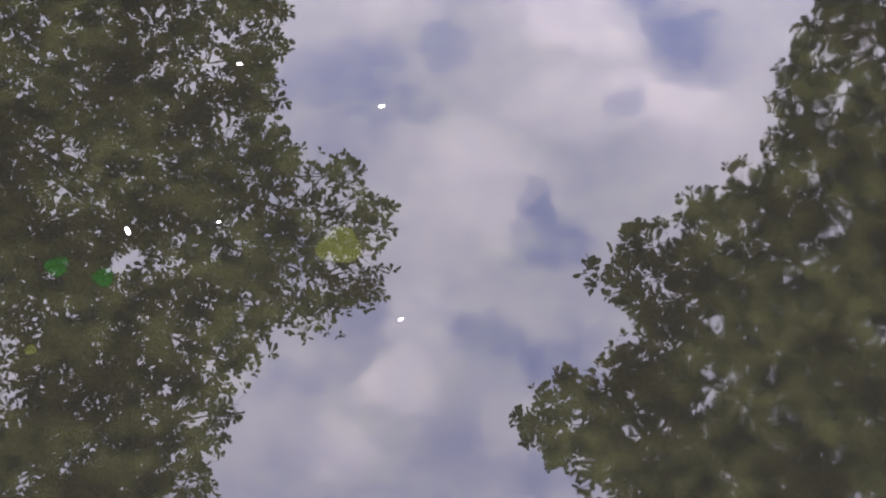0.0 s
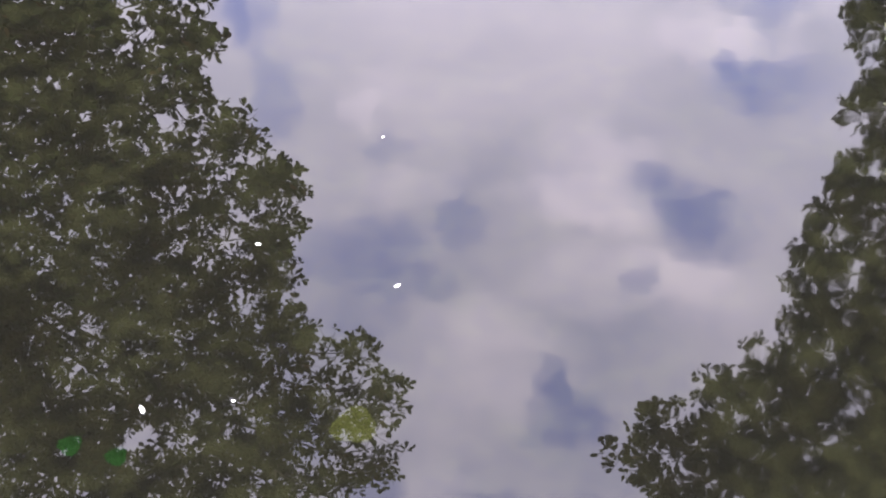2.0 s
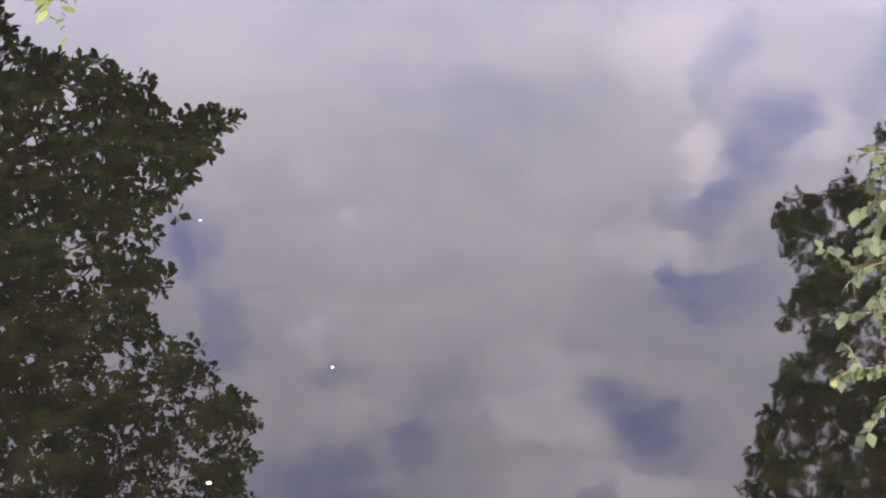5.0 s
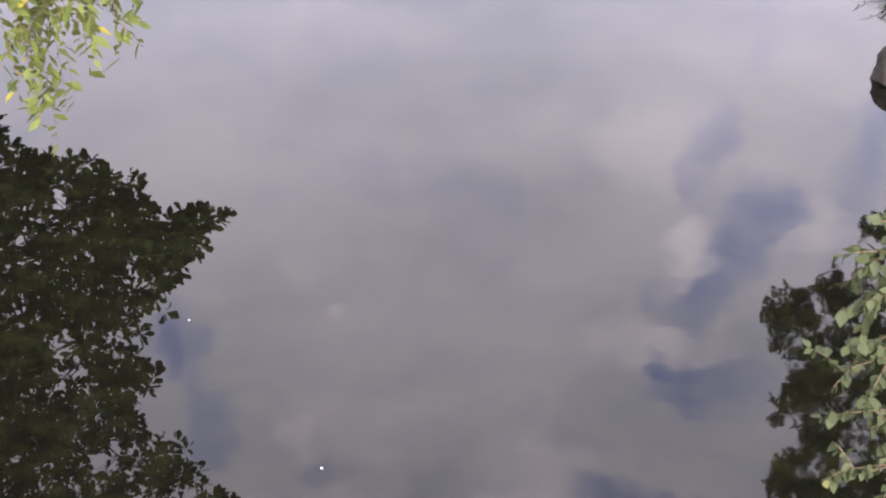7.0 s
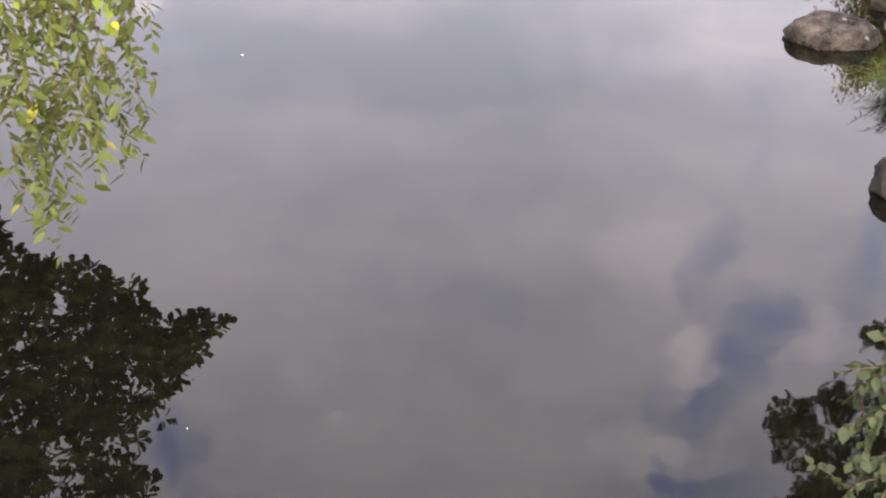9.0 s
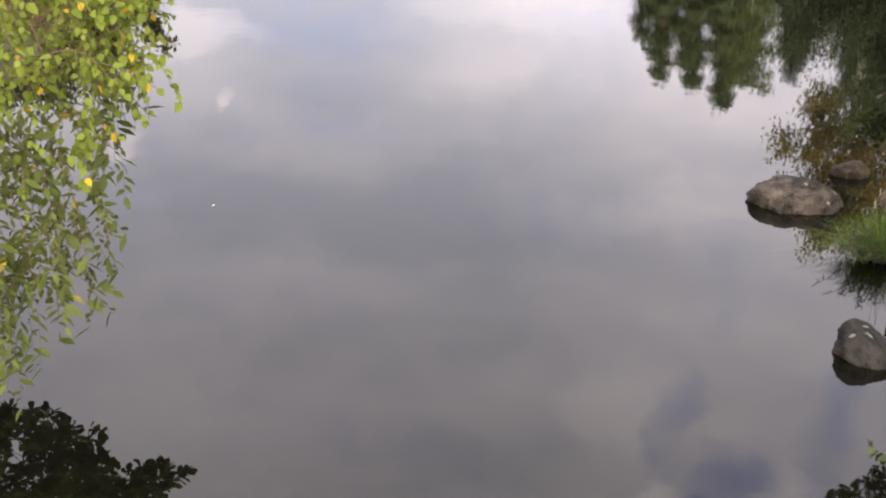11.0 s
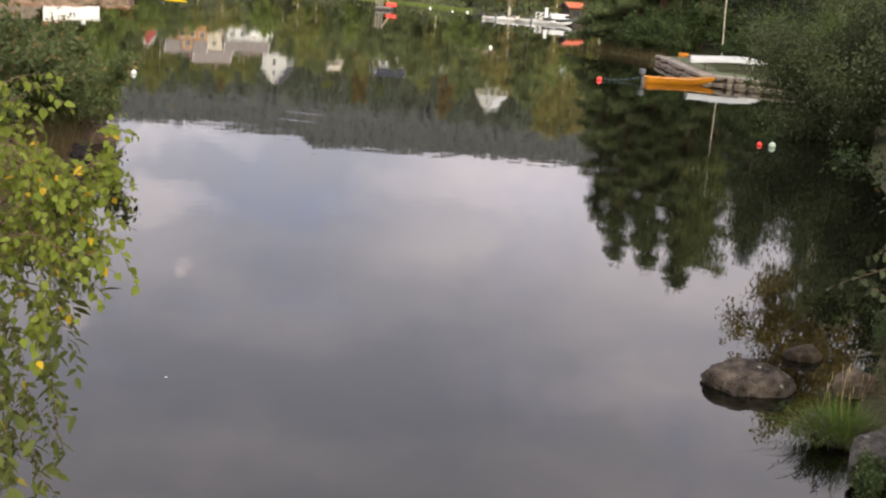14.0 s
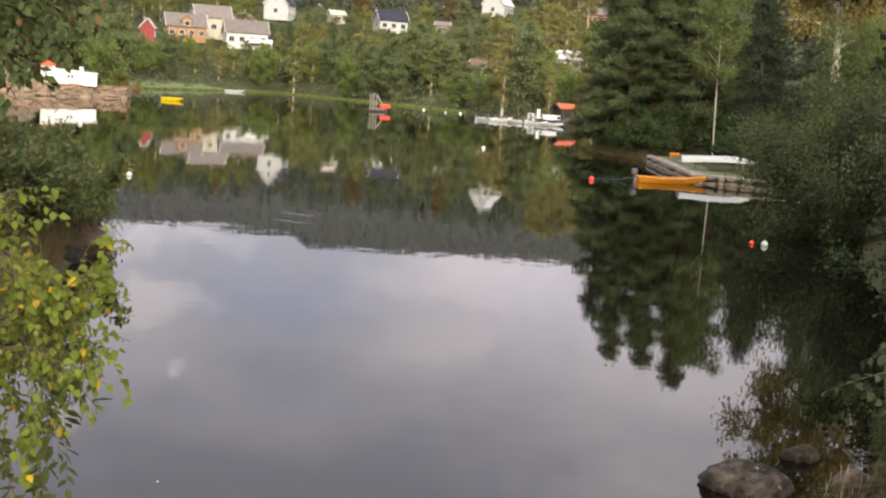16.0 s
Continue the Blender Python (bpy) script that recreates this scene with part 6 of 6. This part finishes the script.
    tagged(new("mooring_rope", tubes_mesh("rope", [(line, [0.014] * 10)], ROPE, 5)), "thin blue-grey mooring rope from boat to buoy", "rope")


landing()


# ---- houses ----
def house(name, label, x, y, turn, length, depth, wall, roof, walls, roofing, windows=3, chimney=True, sink=0.4, eaves=0.4, dormer=None, balcony=False, trim=None):
    """A wooden house: its long side faces -y before the turn. Gable ends at the sides."""
    top = tagged(new(name), label, "house")
    l, d = length / 2, depth / 2
    verts = [(-l, -d, -sink), (l, -d, -sink), (l, d, -sink), (-l, d, -sink), (-l, -d, wall), (l, -d, wall), (l, d, wall), (-l, d, wall), (-l, 0, wall + roof), (l, 0, wall + roof)]
    faces = [(0, 1, 5, 4), (2, 3, 7, 6), (1, 2, 6, 9, 5), (3, 0, 4, 8, 7), (4, 5, 9, 8), (6, 7, 8, 9)]
    body = part("wall", mesh_of("wall", verts, faces, walls), top)
    slope = math.hypot(d, roof)
    ang = math.atan2(roof, d)
    for side in (-1, 1):
        run = slope + eaves
        me = box_mesh("roof", (0, 0, 0), (length + 2 * eaves, run, 0.16), roofing, 0.02)
        mid = Vector((0, side * (d + eaves * math.cos(ang)) / 2, wall + roof - run / 2 * math.sin(ang) + 0.1))
        part("roof", me, top, at=Matrix.Translation(mid) @ Matrix.Rotation(-side * ang, 4, "X"))
        for end in (-1, 1):
            me = box_mesh("barge_board", (0, 0, 0), (0.12, run, 0.26), trim or HOUSE_WHITE, 0.01)
            part("barge_board", me, top, at=Matrix.Translation(mid + Vector((end * (l + eaves + 0.03), 0, -0.04))) @ Matrix.Rotation(-side * ang, 4, "X"))

    def window(px, py, pz, w, h, flat):
        """flat: 0 on the long side, 1 and -1 on the gables."""
        m = Matrix.Translation((px, py, pz)) @ Matrix.Rotation(radians(90 * flat), 4, "Z")
        fr = bmesh.new()
        for cx, cz, sx, sz in ((0, h / 2, w + 0.2, 0.12), (0, -h / 2, w + 0.2, 0.12), (-w / 2, 0, 0.12, h), (w / 2, 0, 0.12, h), (0, 0, 0.06, h)):
            add_box(fr, (cx, -0.03, cz), (sx, 0.1, sz))
        win = part("window", from_bm("window_frame", fr, trim or HOUSE_WHITE), top, at=m)
        part("pane", box_mesh("pane", (0, -0.01, 0), (w - 0.1, 0.04, h - 0.1), PANE), win)

    for i in range(windows):
        px = -l + length * (i + 0.5) / windows
        window(px, -d - 0.01, wall * 0.55, min(1.3, length / windows * 0.5), min(1.2, wall * 0.42), 0)
    for end in (-1, 1):
        if depth > 4:
            window(end * (l + 0.01), 0, wall * 0.55, 1.1, min(1.2, wall * 0.4), end)
            window(end * (l + 0.01), 0, wall + roof * 0.35, 0.9, min(1.0, roof * 0.4), end)
    if chimney:
        part("chimney", box_mesh("chimney", (l * 0.3, 0.2, wall + roof + 0.35), (0.7, 0.6, 1.2), TILE_BROWN, 0.03), top)
    if dormer:
        w, h = 2.4, roof * 0.62
        verts = [(-w / 2, -d - 0.05, wall - 0.2), (w / 2, -d - 0.05, wall - 0.2), (w / 2, 0, wall - 0.2), (-w / 2, 0, wall - 0.2), (-w / 2, -d - 0.05, wall + h * 0.8), (w / 2, -d - 0.05, wall + h * 0.8),
                 (w / 2, 0, wall + h * 0.8), (-w / 2, 0, wall + h * 0.8), (0, -d - 0.05, wall + h * 1.25), (0, 0, wall + h * 1.25)]
        dm = part("dormer", mesh_of("dormer", verts, [(0, 1, 5, 8, 4), (1, 2, 6, 5), (3, 0, 4, 7)], dormer), top)
        part("dormer_roof", mesh_of("dormer_roof", [(-w / 2 - 0.25, -d - 0.35, wall + h * 0.72), (0, -d - 0.35, wall + h * 1.32), (w / 2 + 0.25, -d - 0.35, wall + h * 0.72),
                                                    (-w / 2 - 0.25, 0.1, wall + h * 0.72), (0, 0.1, wall + h * 1.32), (w / 2 + 0.25, 0.1, wall + h * 0.72)], [(0, 1, 4, 3), (1, 2, 5, 4)], roofing), dm)
        window(0, -d - 0.07, wall + h * 0.35, 1.2, h * 0.6, 0)
    if balcony:
        bm = bmesh.new()
        add_box(bm, (l * 0.55, -d - 0.9, wall * 0.36), (length * 0.62, 1.8, 0.18))
        add_box(bm, (l * 0.55, -d - 1.78, wall * 0.36 + 0.5), (length * 0.62, 0.08, 0.85))
        for k in range(3):
            add_box(bm, (l * 0.55 + (k - 1) * length * 0.29, -d - 1.7, 0.2), (0.16, 0.16, wall * 0.75))
        part("balcony", from_bm("balcony", bm, WHITE), top, "white-painted balcony")
    z = float(ground(x, y))
    top.matrix_basis = pose(x, y, z, 0, 0, turn)
    return top


house("red_house", "narrow red wooden house with white gable boards and grey roof", -71.0, 296.5, 98, 4.2, 3.2, 3.4, 2.0, RED, SLATE, 2, False)
house("ochre_house", "ochre-yellow wooden house with a gabled dormer and grey roof", -65.2, 309.2, 20, 9.2, 6.5, 3.4, 3.0, OCHRE, SLATE, 4, True, dormer=OCHRE)
house("cream_house", "cream-coloured house with grey roof behind the ochre one", -60.8, 319, 22, 8.6, 7.0, 4.9, 3.0, CREAM, SLATE, 3, True)
house("cream_house", "white and cream house with grey roof and a long balcony", -51.4, 314, 18, 10.0, 6.5, 3.6, 3.0, HOUSE_WHITE, SLATE, 4, True, balcony=True)
house("white_house", "large white wooden house with a dark roof on the hillside", -49.2, 357, 82, 8.0, 6.8, 4.0, 3.8, HOUSE_WHITE, SLATE_BLUE, 3, True)
house("brown_house", "small brown house with a white gable between larger ones", -55.0, 333, 75, 5.0, 5.6, 2.6, 2.2, HOUSE_WHITE, TILE_BROWN, 1, True)
house("garden_shed", "small beige wooden shed on the hillside", -33.6, 358.4, 30, 4.0, 3.2, 2.2, 1.2, CREAM, CREAM, 1, False)
house("white_house", "white wooden house with a blue-black roof on the hillside", -18.0, 348.5, 22, 7.8, 6.0, 3.0, 2.8, HOUSE_WHITE, SLATE_BLUE, 3, False)
house("garden_shed", "low grey shed among the trees on the hillside", -3.8, 347, 0, 3.6, 3.0, 2.0, 1.0, WOOD_GREY, SLATE, 1, False)
house("white_house", "white house with a steep pale roof on the hillside", 11.4, 370.8, 68, 8.0, 6.6, 3.2, 4.6, HOUSE_WHITE, HOUSE_WHITE, 3, False)
house("garden_shed", "narrow grey shed high on the hillside", 33.4, 359.5, 10, 2.6, 2.6, 3.0, 1.2, WOOD_GREY, SLATE, 1, False)
house("red_house", "red house with a pale grey roof half hidden by trees", 37.7, 346, 8, 6.0, 5.0, 2.6, 1.8, RED, SLATE, 2, False)
house("cabin", "small white cabin with a brown-red roof near the far shore", 6.3, 266, -8, 5.4, 3.6, 1.8, 1.4, HOUSE_WHITE, TILE_BROWN, 2, False)
house("white_house", "white house half hidden behind far shore birches", 22.1, 257, 10, 5.0, 4.5, 2.2, 1.6, HOUSE_WHITE, HOUSE_WHITE, 3, False)


def quay():
    edge = [(-70, 138), (-54.8, 152.6), (-42.4, 164.8), (-45, 177.5), (-62, 192), (-84, 180)]
    h = 1.4
    n = len(edge)
    verts = [(x, y, -1) for x, y in edge] + [(x, y, h) for x, y in edge]
    top = tagged(new("stone_quay", mesh_of("quay", verts, [(i, (i + 1) % n, n + (i + 1) % n, n + i) for i in range(n)] + [tuple(range(n, 2 * n))], QUAY_STONE)),
                 "old stone quay wall with a rusty gravel top", "quay", kind="structure")
    rng = np.random.default_rng(9)
    bm = bmesh.new()
    for (ax, ay), (bx, by) in zip(edge[:3], edge[1:4]):
        a, b = Vector((ax, ay, 0)), Vector((bx, by, 0))
        length, turn = (b - a).length, math.atan2(by - ay, bx - ax)
        for row in range(5):
            s = rng.uniform(-0.4, 0)
            while s < length:
                w = rng.uniform(0.25, 1.0) ** 1.5 * 1.5
                p = a.lerp(b, min(1, (s + w / 2) / length))
                add_box(bm, (p.x, p.y, row * 0.28 + 0.10 + rng.uniform(-0.11, 0.11)), (w * 1.02, 0.3 + rng.uniform(0, 0.45), rng.uniform(0.16, 0.46)), turn + rng.uniform(-0.3, 0.3), 0.05)
                s += w
    part("facing_stones", from_bm("facing_stones", bm, QUAY_STONE), top, kind="stuff")
    part("gravel", mesh_of("gravel", [(x * 0.998, y + 0.25, h + 0.03) for x, y in edge], [tuple(range(n))], GRAVEL), top, "rust-brown gravel")
    bm = bmesh.new()
    for k in range(260):                              # the loose rusty edge of the fill
        i = int(rng.integers(3))
        p = Vector(edge[i]).lerp(Vector(edge[i + 1]), rng.random())
        add_box(bm, (p.x, p.y + 0.2, h + rng.uniform(0.0, 0.14)), rng.uniform(0.15, 0.5, 3) * (1.6, 1.2, 0.7), rng.uniform(0, 3), 0.03)
    part("rubble", from_bm("rubble", bm, GRAVEL), top, "rust-brown rubble along the top", kind="stuff")
    bm = bmesh.new()
    for k in range(150):                              # the higher terrace wall behind
        u, row = rng.uniform(-3.6, 3.2), rng.uniform(0, 1.7)
        add_box(bm, (-54.0 + 0.707 * u, 155.6 + 0.707 * u, h + row), (rng.uniform(0.4, 1.3), 1.4 + rng.uniform(0, 0.4), rng.uniform(0.25, 0.5)), 0.785 + rng.uniform(-0.2, 0.2), 0.06)
    part("terrace_wall", from_bm("terrace_wall", bm, WALL_STONE), top, "rough terrace wall of field stones", kind="stuff")
    b = tagged(new("boat_house"), "white plastered boathouse with orange tiled tower roof on the quay", "house")
    l, d = 2.3, 1.9
    verts = [(-l, -d, 0), (l, -d, 0), (l, d, 0), (-l, d, 0), (-l, -d, 1.95), (l, -d, 1.55), (l, d, 1.55), (-l, d, 1.95)]
    part("wall", mesh_of("wall", verts, [(0, 1, 5, 4), (1, 2, 6, 5), (2, 3, 7, 6), (3, 0, 4, 7), (4, 5, 6, 7)], WHITE), b)
    part("roof", box_mesh("roof", (0, 0, 0), (4.9, 4.0, 0.1), WHITE, 0.01), b, at=Matrix.Translation((0, 0.05, 1.83)) @ Matrix.Rotation(math.atan2(0.4, 4.6), 4, "Y"))
    part("tower", box_mesh("tower", (-2.2, -0.4, 1.15), (1.3, 1.6, 2.3), WHITE, 0.02), b)
    part("tower_roof", mesh_of("tower_roof", [(-3.0, -1.35, 2.3), (-1.4, -1.35, 2.3), (-1.4, 0.55, 2.3), (-3.0, 0.55, 2.3), (-2.2, -0.4, 3.0)], [(0, 1, 4), (1, 2, 4), (2, 3, 4), (3, 0, 4), (0, 3, 2, 1)], TILE_RED), b, "orange tiled roof")
    part("chimney", box_mesh("chimney", (0.9, 0.3, 2.0), (0.4, 0.4, 0.7), WHITE, 0.02), b)
    for x in (-0.35, 0.0):
        part("window", box_mesh("window", (x, -d - 0.01, 1.1), (0.2, 0.05, 0.36), PANE), b)
    part("window", box_mesh("window", (-2.0, -1.21, 1.7), (0.45, 0.05, 0.5), PANE), b)
    b.matrix_basis = pose(-48.4, 162.4, h + 0.03, 0, 0, 18) @ Matrix.Diagonal((1.31, 1.25, 1.0, 1))


quay()
boat("motor_boat", "yellow open boat floating off the quay", 2.9, 1.3, 0.52, BOAT_YELLOW, BOAT_YELLOW, pose(-37.2, 170, -0.12, 0, 0, 12), engine=True, sheer=0.25)
boat("rowing_boat", "small red boat drawn up on the far shore", 2.8, 1.4, 0.55, RED, RED, pose(-57.5, 229.6, 0.0, 0, 0, 10))
boat("motor_boat", "white motor boat moored by the reeds on the far shore", 3.9, 1.5, 0.5, BOAT_WHITE, BOAT_WHITE, pose(-43.4, 255, -0.15, 0, 0, 8), engine=True, sheer=0.35)


def raft():
    top = tagged(new("bathing_raft"), "grey wooden bathing raft with a ladder tower and red slide", "raft")
    part("deck", box_mesh("deck", (0, 0, 0.40), (2.1, 1.7, 0.12), WOOD_GREY, 0.02), top)
    for y in (-0.8, 0.8):
        line = [Vector((x, y, 0.16)) for x in np.linspace(-1.2, 1.5, 6)]
        part("float", tubes_mesh("float", [(line, [0.20] * 6)], ROCK_GREY, 10), top, "dark grey float")
    part("slide", box_mesh("slide", (1.1, -0.2, 0.75), (1.5, 1.4, 0.6), PLASTIC_RED, 0.12), top, "red plastic slide foot")
    for x, y in ((-1.0, -0.5), (-0.55, -0.5), (-1.0, 0.5), (-0.55, 0.5), (-0.1, -0.5), (-0.1, 0.5)):
        part("post", box_mesh("post", (x, y, 1.45), (0.11, 0.11, 2.1), WOOD_GREY), top)
    for k in range(6):
        part("rung", box_mesh("rung", (-0.55, -0.52, 0.75 + k * 0.33), (1.0, 0.07, 0.07), WOOD_GREY), top)
    line = [Vector((-0.1, -0.5, 2.3)), Vector((0.9, -0.5, 0.8))]
    part("brace", tubes_mesh("brace", [(line, [0.08, 0.08])], WOOD_PALE, 5), top)
    top.matrix_basis = pose(-10.5, 180, 0, 0, 0, 5)


raft()


def jetty():
    top = tagged(new("floating_jetty"), "long pale floating jetty with planked deck", "jetty", kind="structure")
    for k in range(15):
        part("plank", box_mesh("plank", (0.5 * k, 0, 0.36), (0.46, 1.8, 0.07), WOOD_GREY, 0.01), top)
    for k in range(3):
        part("float", box_mesh("float", (1.0 + 2.6 * k, 0, 0.12), (1.6, 1.5, 0.4), WOOD_GREY, 0.06), top)
    top.matrix_basis = pose(5.6, 171.5, 0, 0, 0, -22)
    rows = ((3.6, 169.6, -30, 3.2), (5.2, 167.2, 12, 3.0), (7.4, 166.8, -40, 3.4), (9.8, 165.4, -8, 3.0), (11.6, 164.2, -28, 3.6), (6.0, 174, 35, 2.8), (9.4, 171.2, -60, 2.6))
    for x, y, turn, l in rows:
        boat("motor_boat", "white open motor boat moored at the far jetty", l, 1.3, 0.42, BOAT_WHITE, BOAT_INSIDE, pose(x + 1.2, y, -0.10, 0, 0, turn), "boats at the jetty", engine=True)
    c = tagged(new("cabin_boat"), "dark grey cabin boat with a pale top at the jetty", "boat")
    part("hull", hull_mesh("hull", 4.4, 1.8, 0.8, METAL), c)
    part("cabin", box_mesh("cabin", (-0.3, 0, 1.05), (1.9, 1.4, 0.8), BOAT_WHITE, 0.1), c)
    part("window", box_mesh("window", (-0.3, 0, 1.15), (1.94, 1.2, 0.3), PANE, 0.02), c)
    c.matrix_basis = pose(13.4, 166.4, -0.12, 0, 0, -30)
    p = tagged(new("jetty_post"), "white-painted post on the far jetty", "post")
    part("shaft", box_mesh("shaft", (0, 0, 0.75), (0.4, 0.4, 1.5), BOAT_WHITE, 0.06), p)
    part("cap", box_mesh("cap", (0, 0, 1.58), (0.5, 0.5, 0.16), BOAT_WHITE, 0.04), p)
    p.matrix_basis = pose(11.5, 169.2, 0.3)
    h = house("boat_house", "small boathouse with an orange-red roof by the jetty", 15.3, 174, 25, 2.0, 2.0, 1.9, 0.5, BARK, TILE_RED, 1, False, trim=BARK)
    f = tagged(new("railing"), "low white railing with crossed braces on the far jetty", "railing")
    for k in range(4):
        part("post", box_mesh("post", (0.7 * k, 0, 0.45), (0.08, 0.08, 0.9), BOAT_WHITE), f)
    part("rail", box_mesh("rail", (1.05, 0, 0.9), (2.2, 0.08, 0.07), BOAT_WHITE), f)
    for k in range(3):
        for a, b in ((0.1, 0.85), (0.85, 0.1)):
            part("brace", tubes_mesh("brace", [([Vector((0.7 * k, 0, a)), Vector((0.7 * k + 0.7, 0, b))], [0.035, 0.035])], BOAT_WHITE, 5), f)
    f.matrix_basis = pose(10.2, 169.9, 0.4, 0, 0, -22)


jetty()


def shore_lawn():
    """The mown strip along the far shore."""
    a, b, inland = Vector((-57, 229, 0)), Vector((-46, 262, 0)), Vector((-0.95, 0.32, 0))
    verts, faces, n, k = [], [], 30, 8
    for i in range(n + 1):
        for j in range(k + 1):
            p = a.lerp(b, i / n) + inland * (0.3 + (4.6 + 0.6 * math.sin(i * 0.7)) * j / k)
            verts.append((p.x, p.y, float(ground(p.x, p.y)) + 0.12 + 0.03 * math.sin(i * 2.1 + j)))
    for i in range(n):
        for j in range(k):
            q = i * (k + 1) + j
            faces.append((q, q + 1, q + k + 2, q + k + 1))
    tagged(new("lawn", mesh_of("lawn", verts, faces, LAWN, True)), "pale green mown lawn along the far shore", "lawn", kind="structure")


shore_lawn()


def reeds():
    rng = np.random.default_rng(77)
    pts = []
    for (ax, ay), (bx, by) in (((-57, 229), (-46, 262)), ((-46, 262), (-36, 272)), ((-36, 272), (-22, 249)), ((-22, 249), (-6, 223)), ((-6, 223), (2, 203)), ((-64, 190), (-57, 229))):
        s = rng.random(1500)[:, None]
        line = np.array([(ax, ay)]) * (1 - s) + np.array([(bx, by)]) * s
        pts.append(np.hstack([line + rng.normal(size=line.shape) * 0.7, np.full((1500, 1), -0.1)]))
    pts = np.concatenate(pts)
    v, t = blades(pts, rng.uniform(0.25, 0.8, len(pts)), rng.normal(size=(len(pts), 2)) * 0.25, rng, 0.06, 2)
    tagged(new("reeds", fast_mesh("reeds", v, t, LEAF_WILLOW)), "pale green reeds and grass along the far waterline", "reeds", kind="stuff")


reeds()


def street_lamp():
    """A street lamp on the road above the shore."""
    top = tagged(new("street_lamp"), "pale street lamp with a curved arm on the hillside road", "lamp", "street lamps")
    line = [Vector((0, 0, -0.5)), Vector((0, 0, 3)), Vector((0, 0, 5.6)), Vector((-0.3, 0, 6.1)), Vector((-0.9, 0, 6.2))]
    part("pole", tubes_mesh("pole", [(line, [0.09, 0.08, 0.07, 0.06, 0.05])], METAL, 6), top)
    part("head", box_mesh("head", (-1.1, 0, 6.15), (0.7, 0.34, 0.2), PLASTIC_WHITE, 0.05), top, "white lamp head")
    return top


first = street_lamp()
for i, (x, y) in enumerate(((-2.8, 352), (3.2, 360), (-36.4, 350))):
    ob = first if i == 0 else copy_thing(first, Matrix())
    ob.matrix_basis = pose(x, y, float(ground(x, y)))
set_tree(tagged(tree("shrub", 1.9, 0.9, 91, BARK, LEAF_GOLD, 2600, 0.16, 0.12, 14, 0.05), "small bright yellow-green bush at the end of the quay", "shrub"), -43.0, 167.8).location.z = 1.4
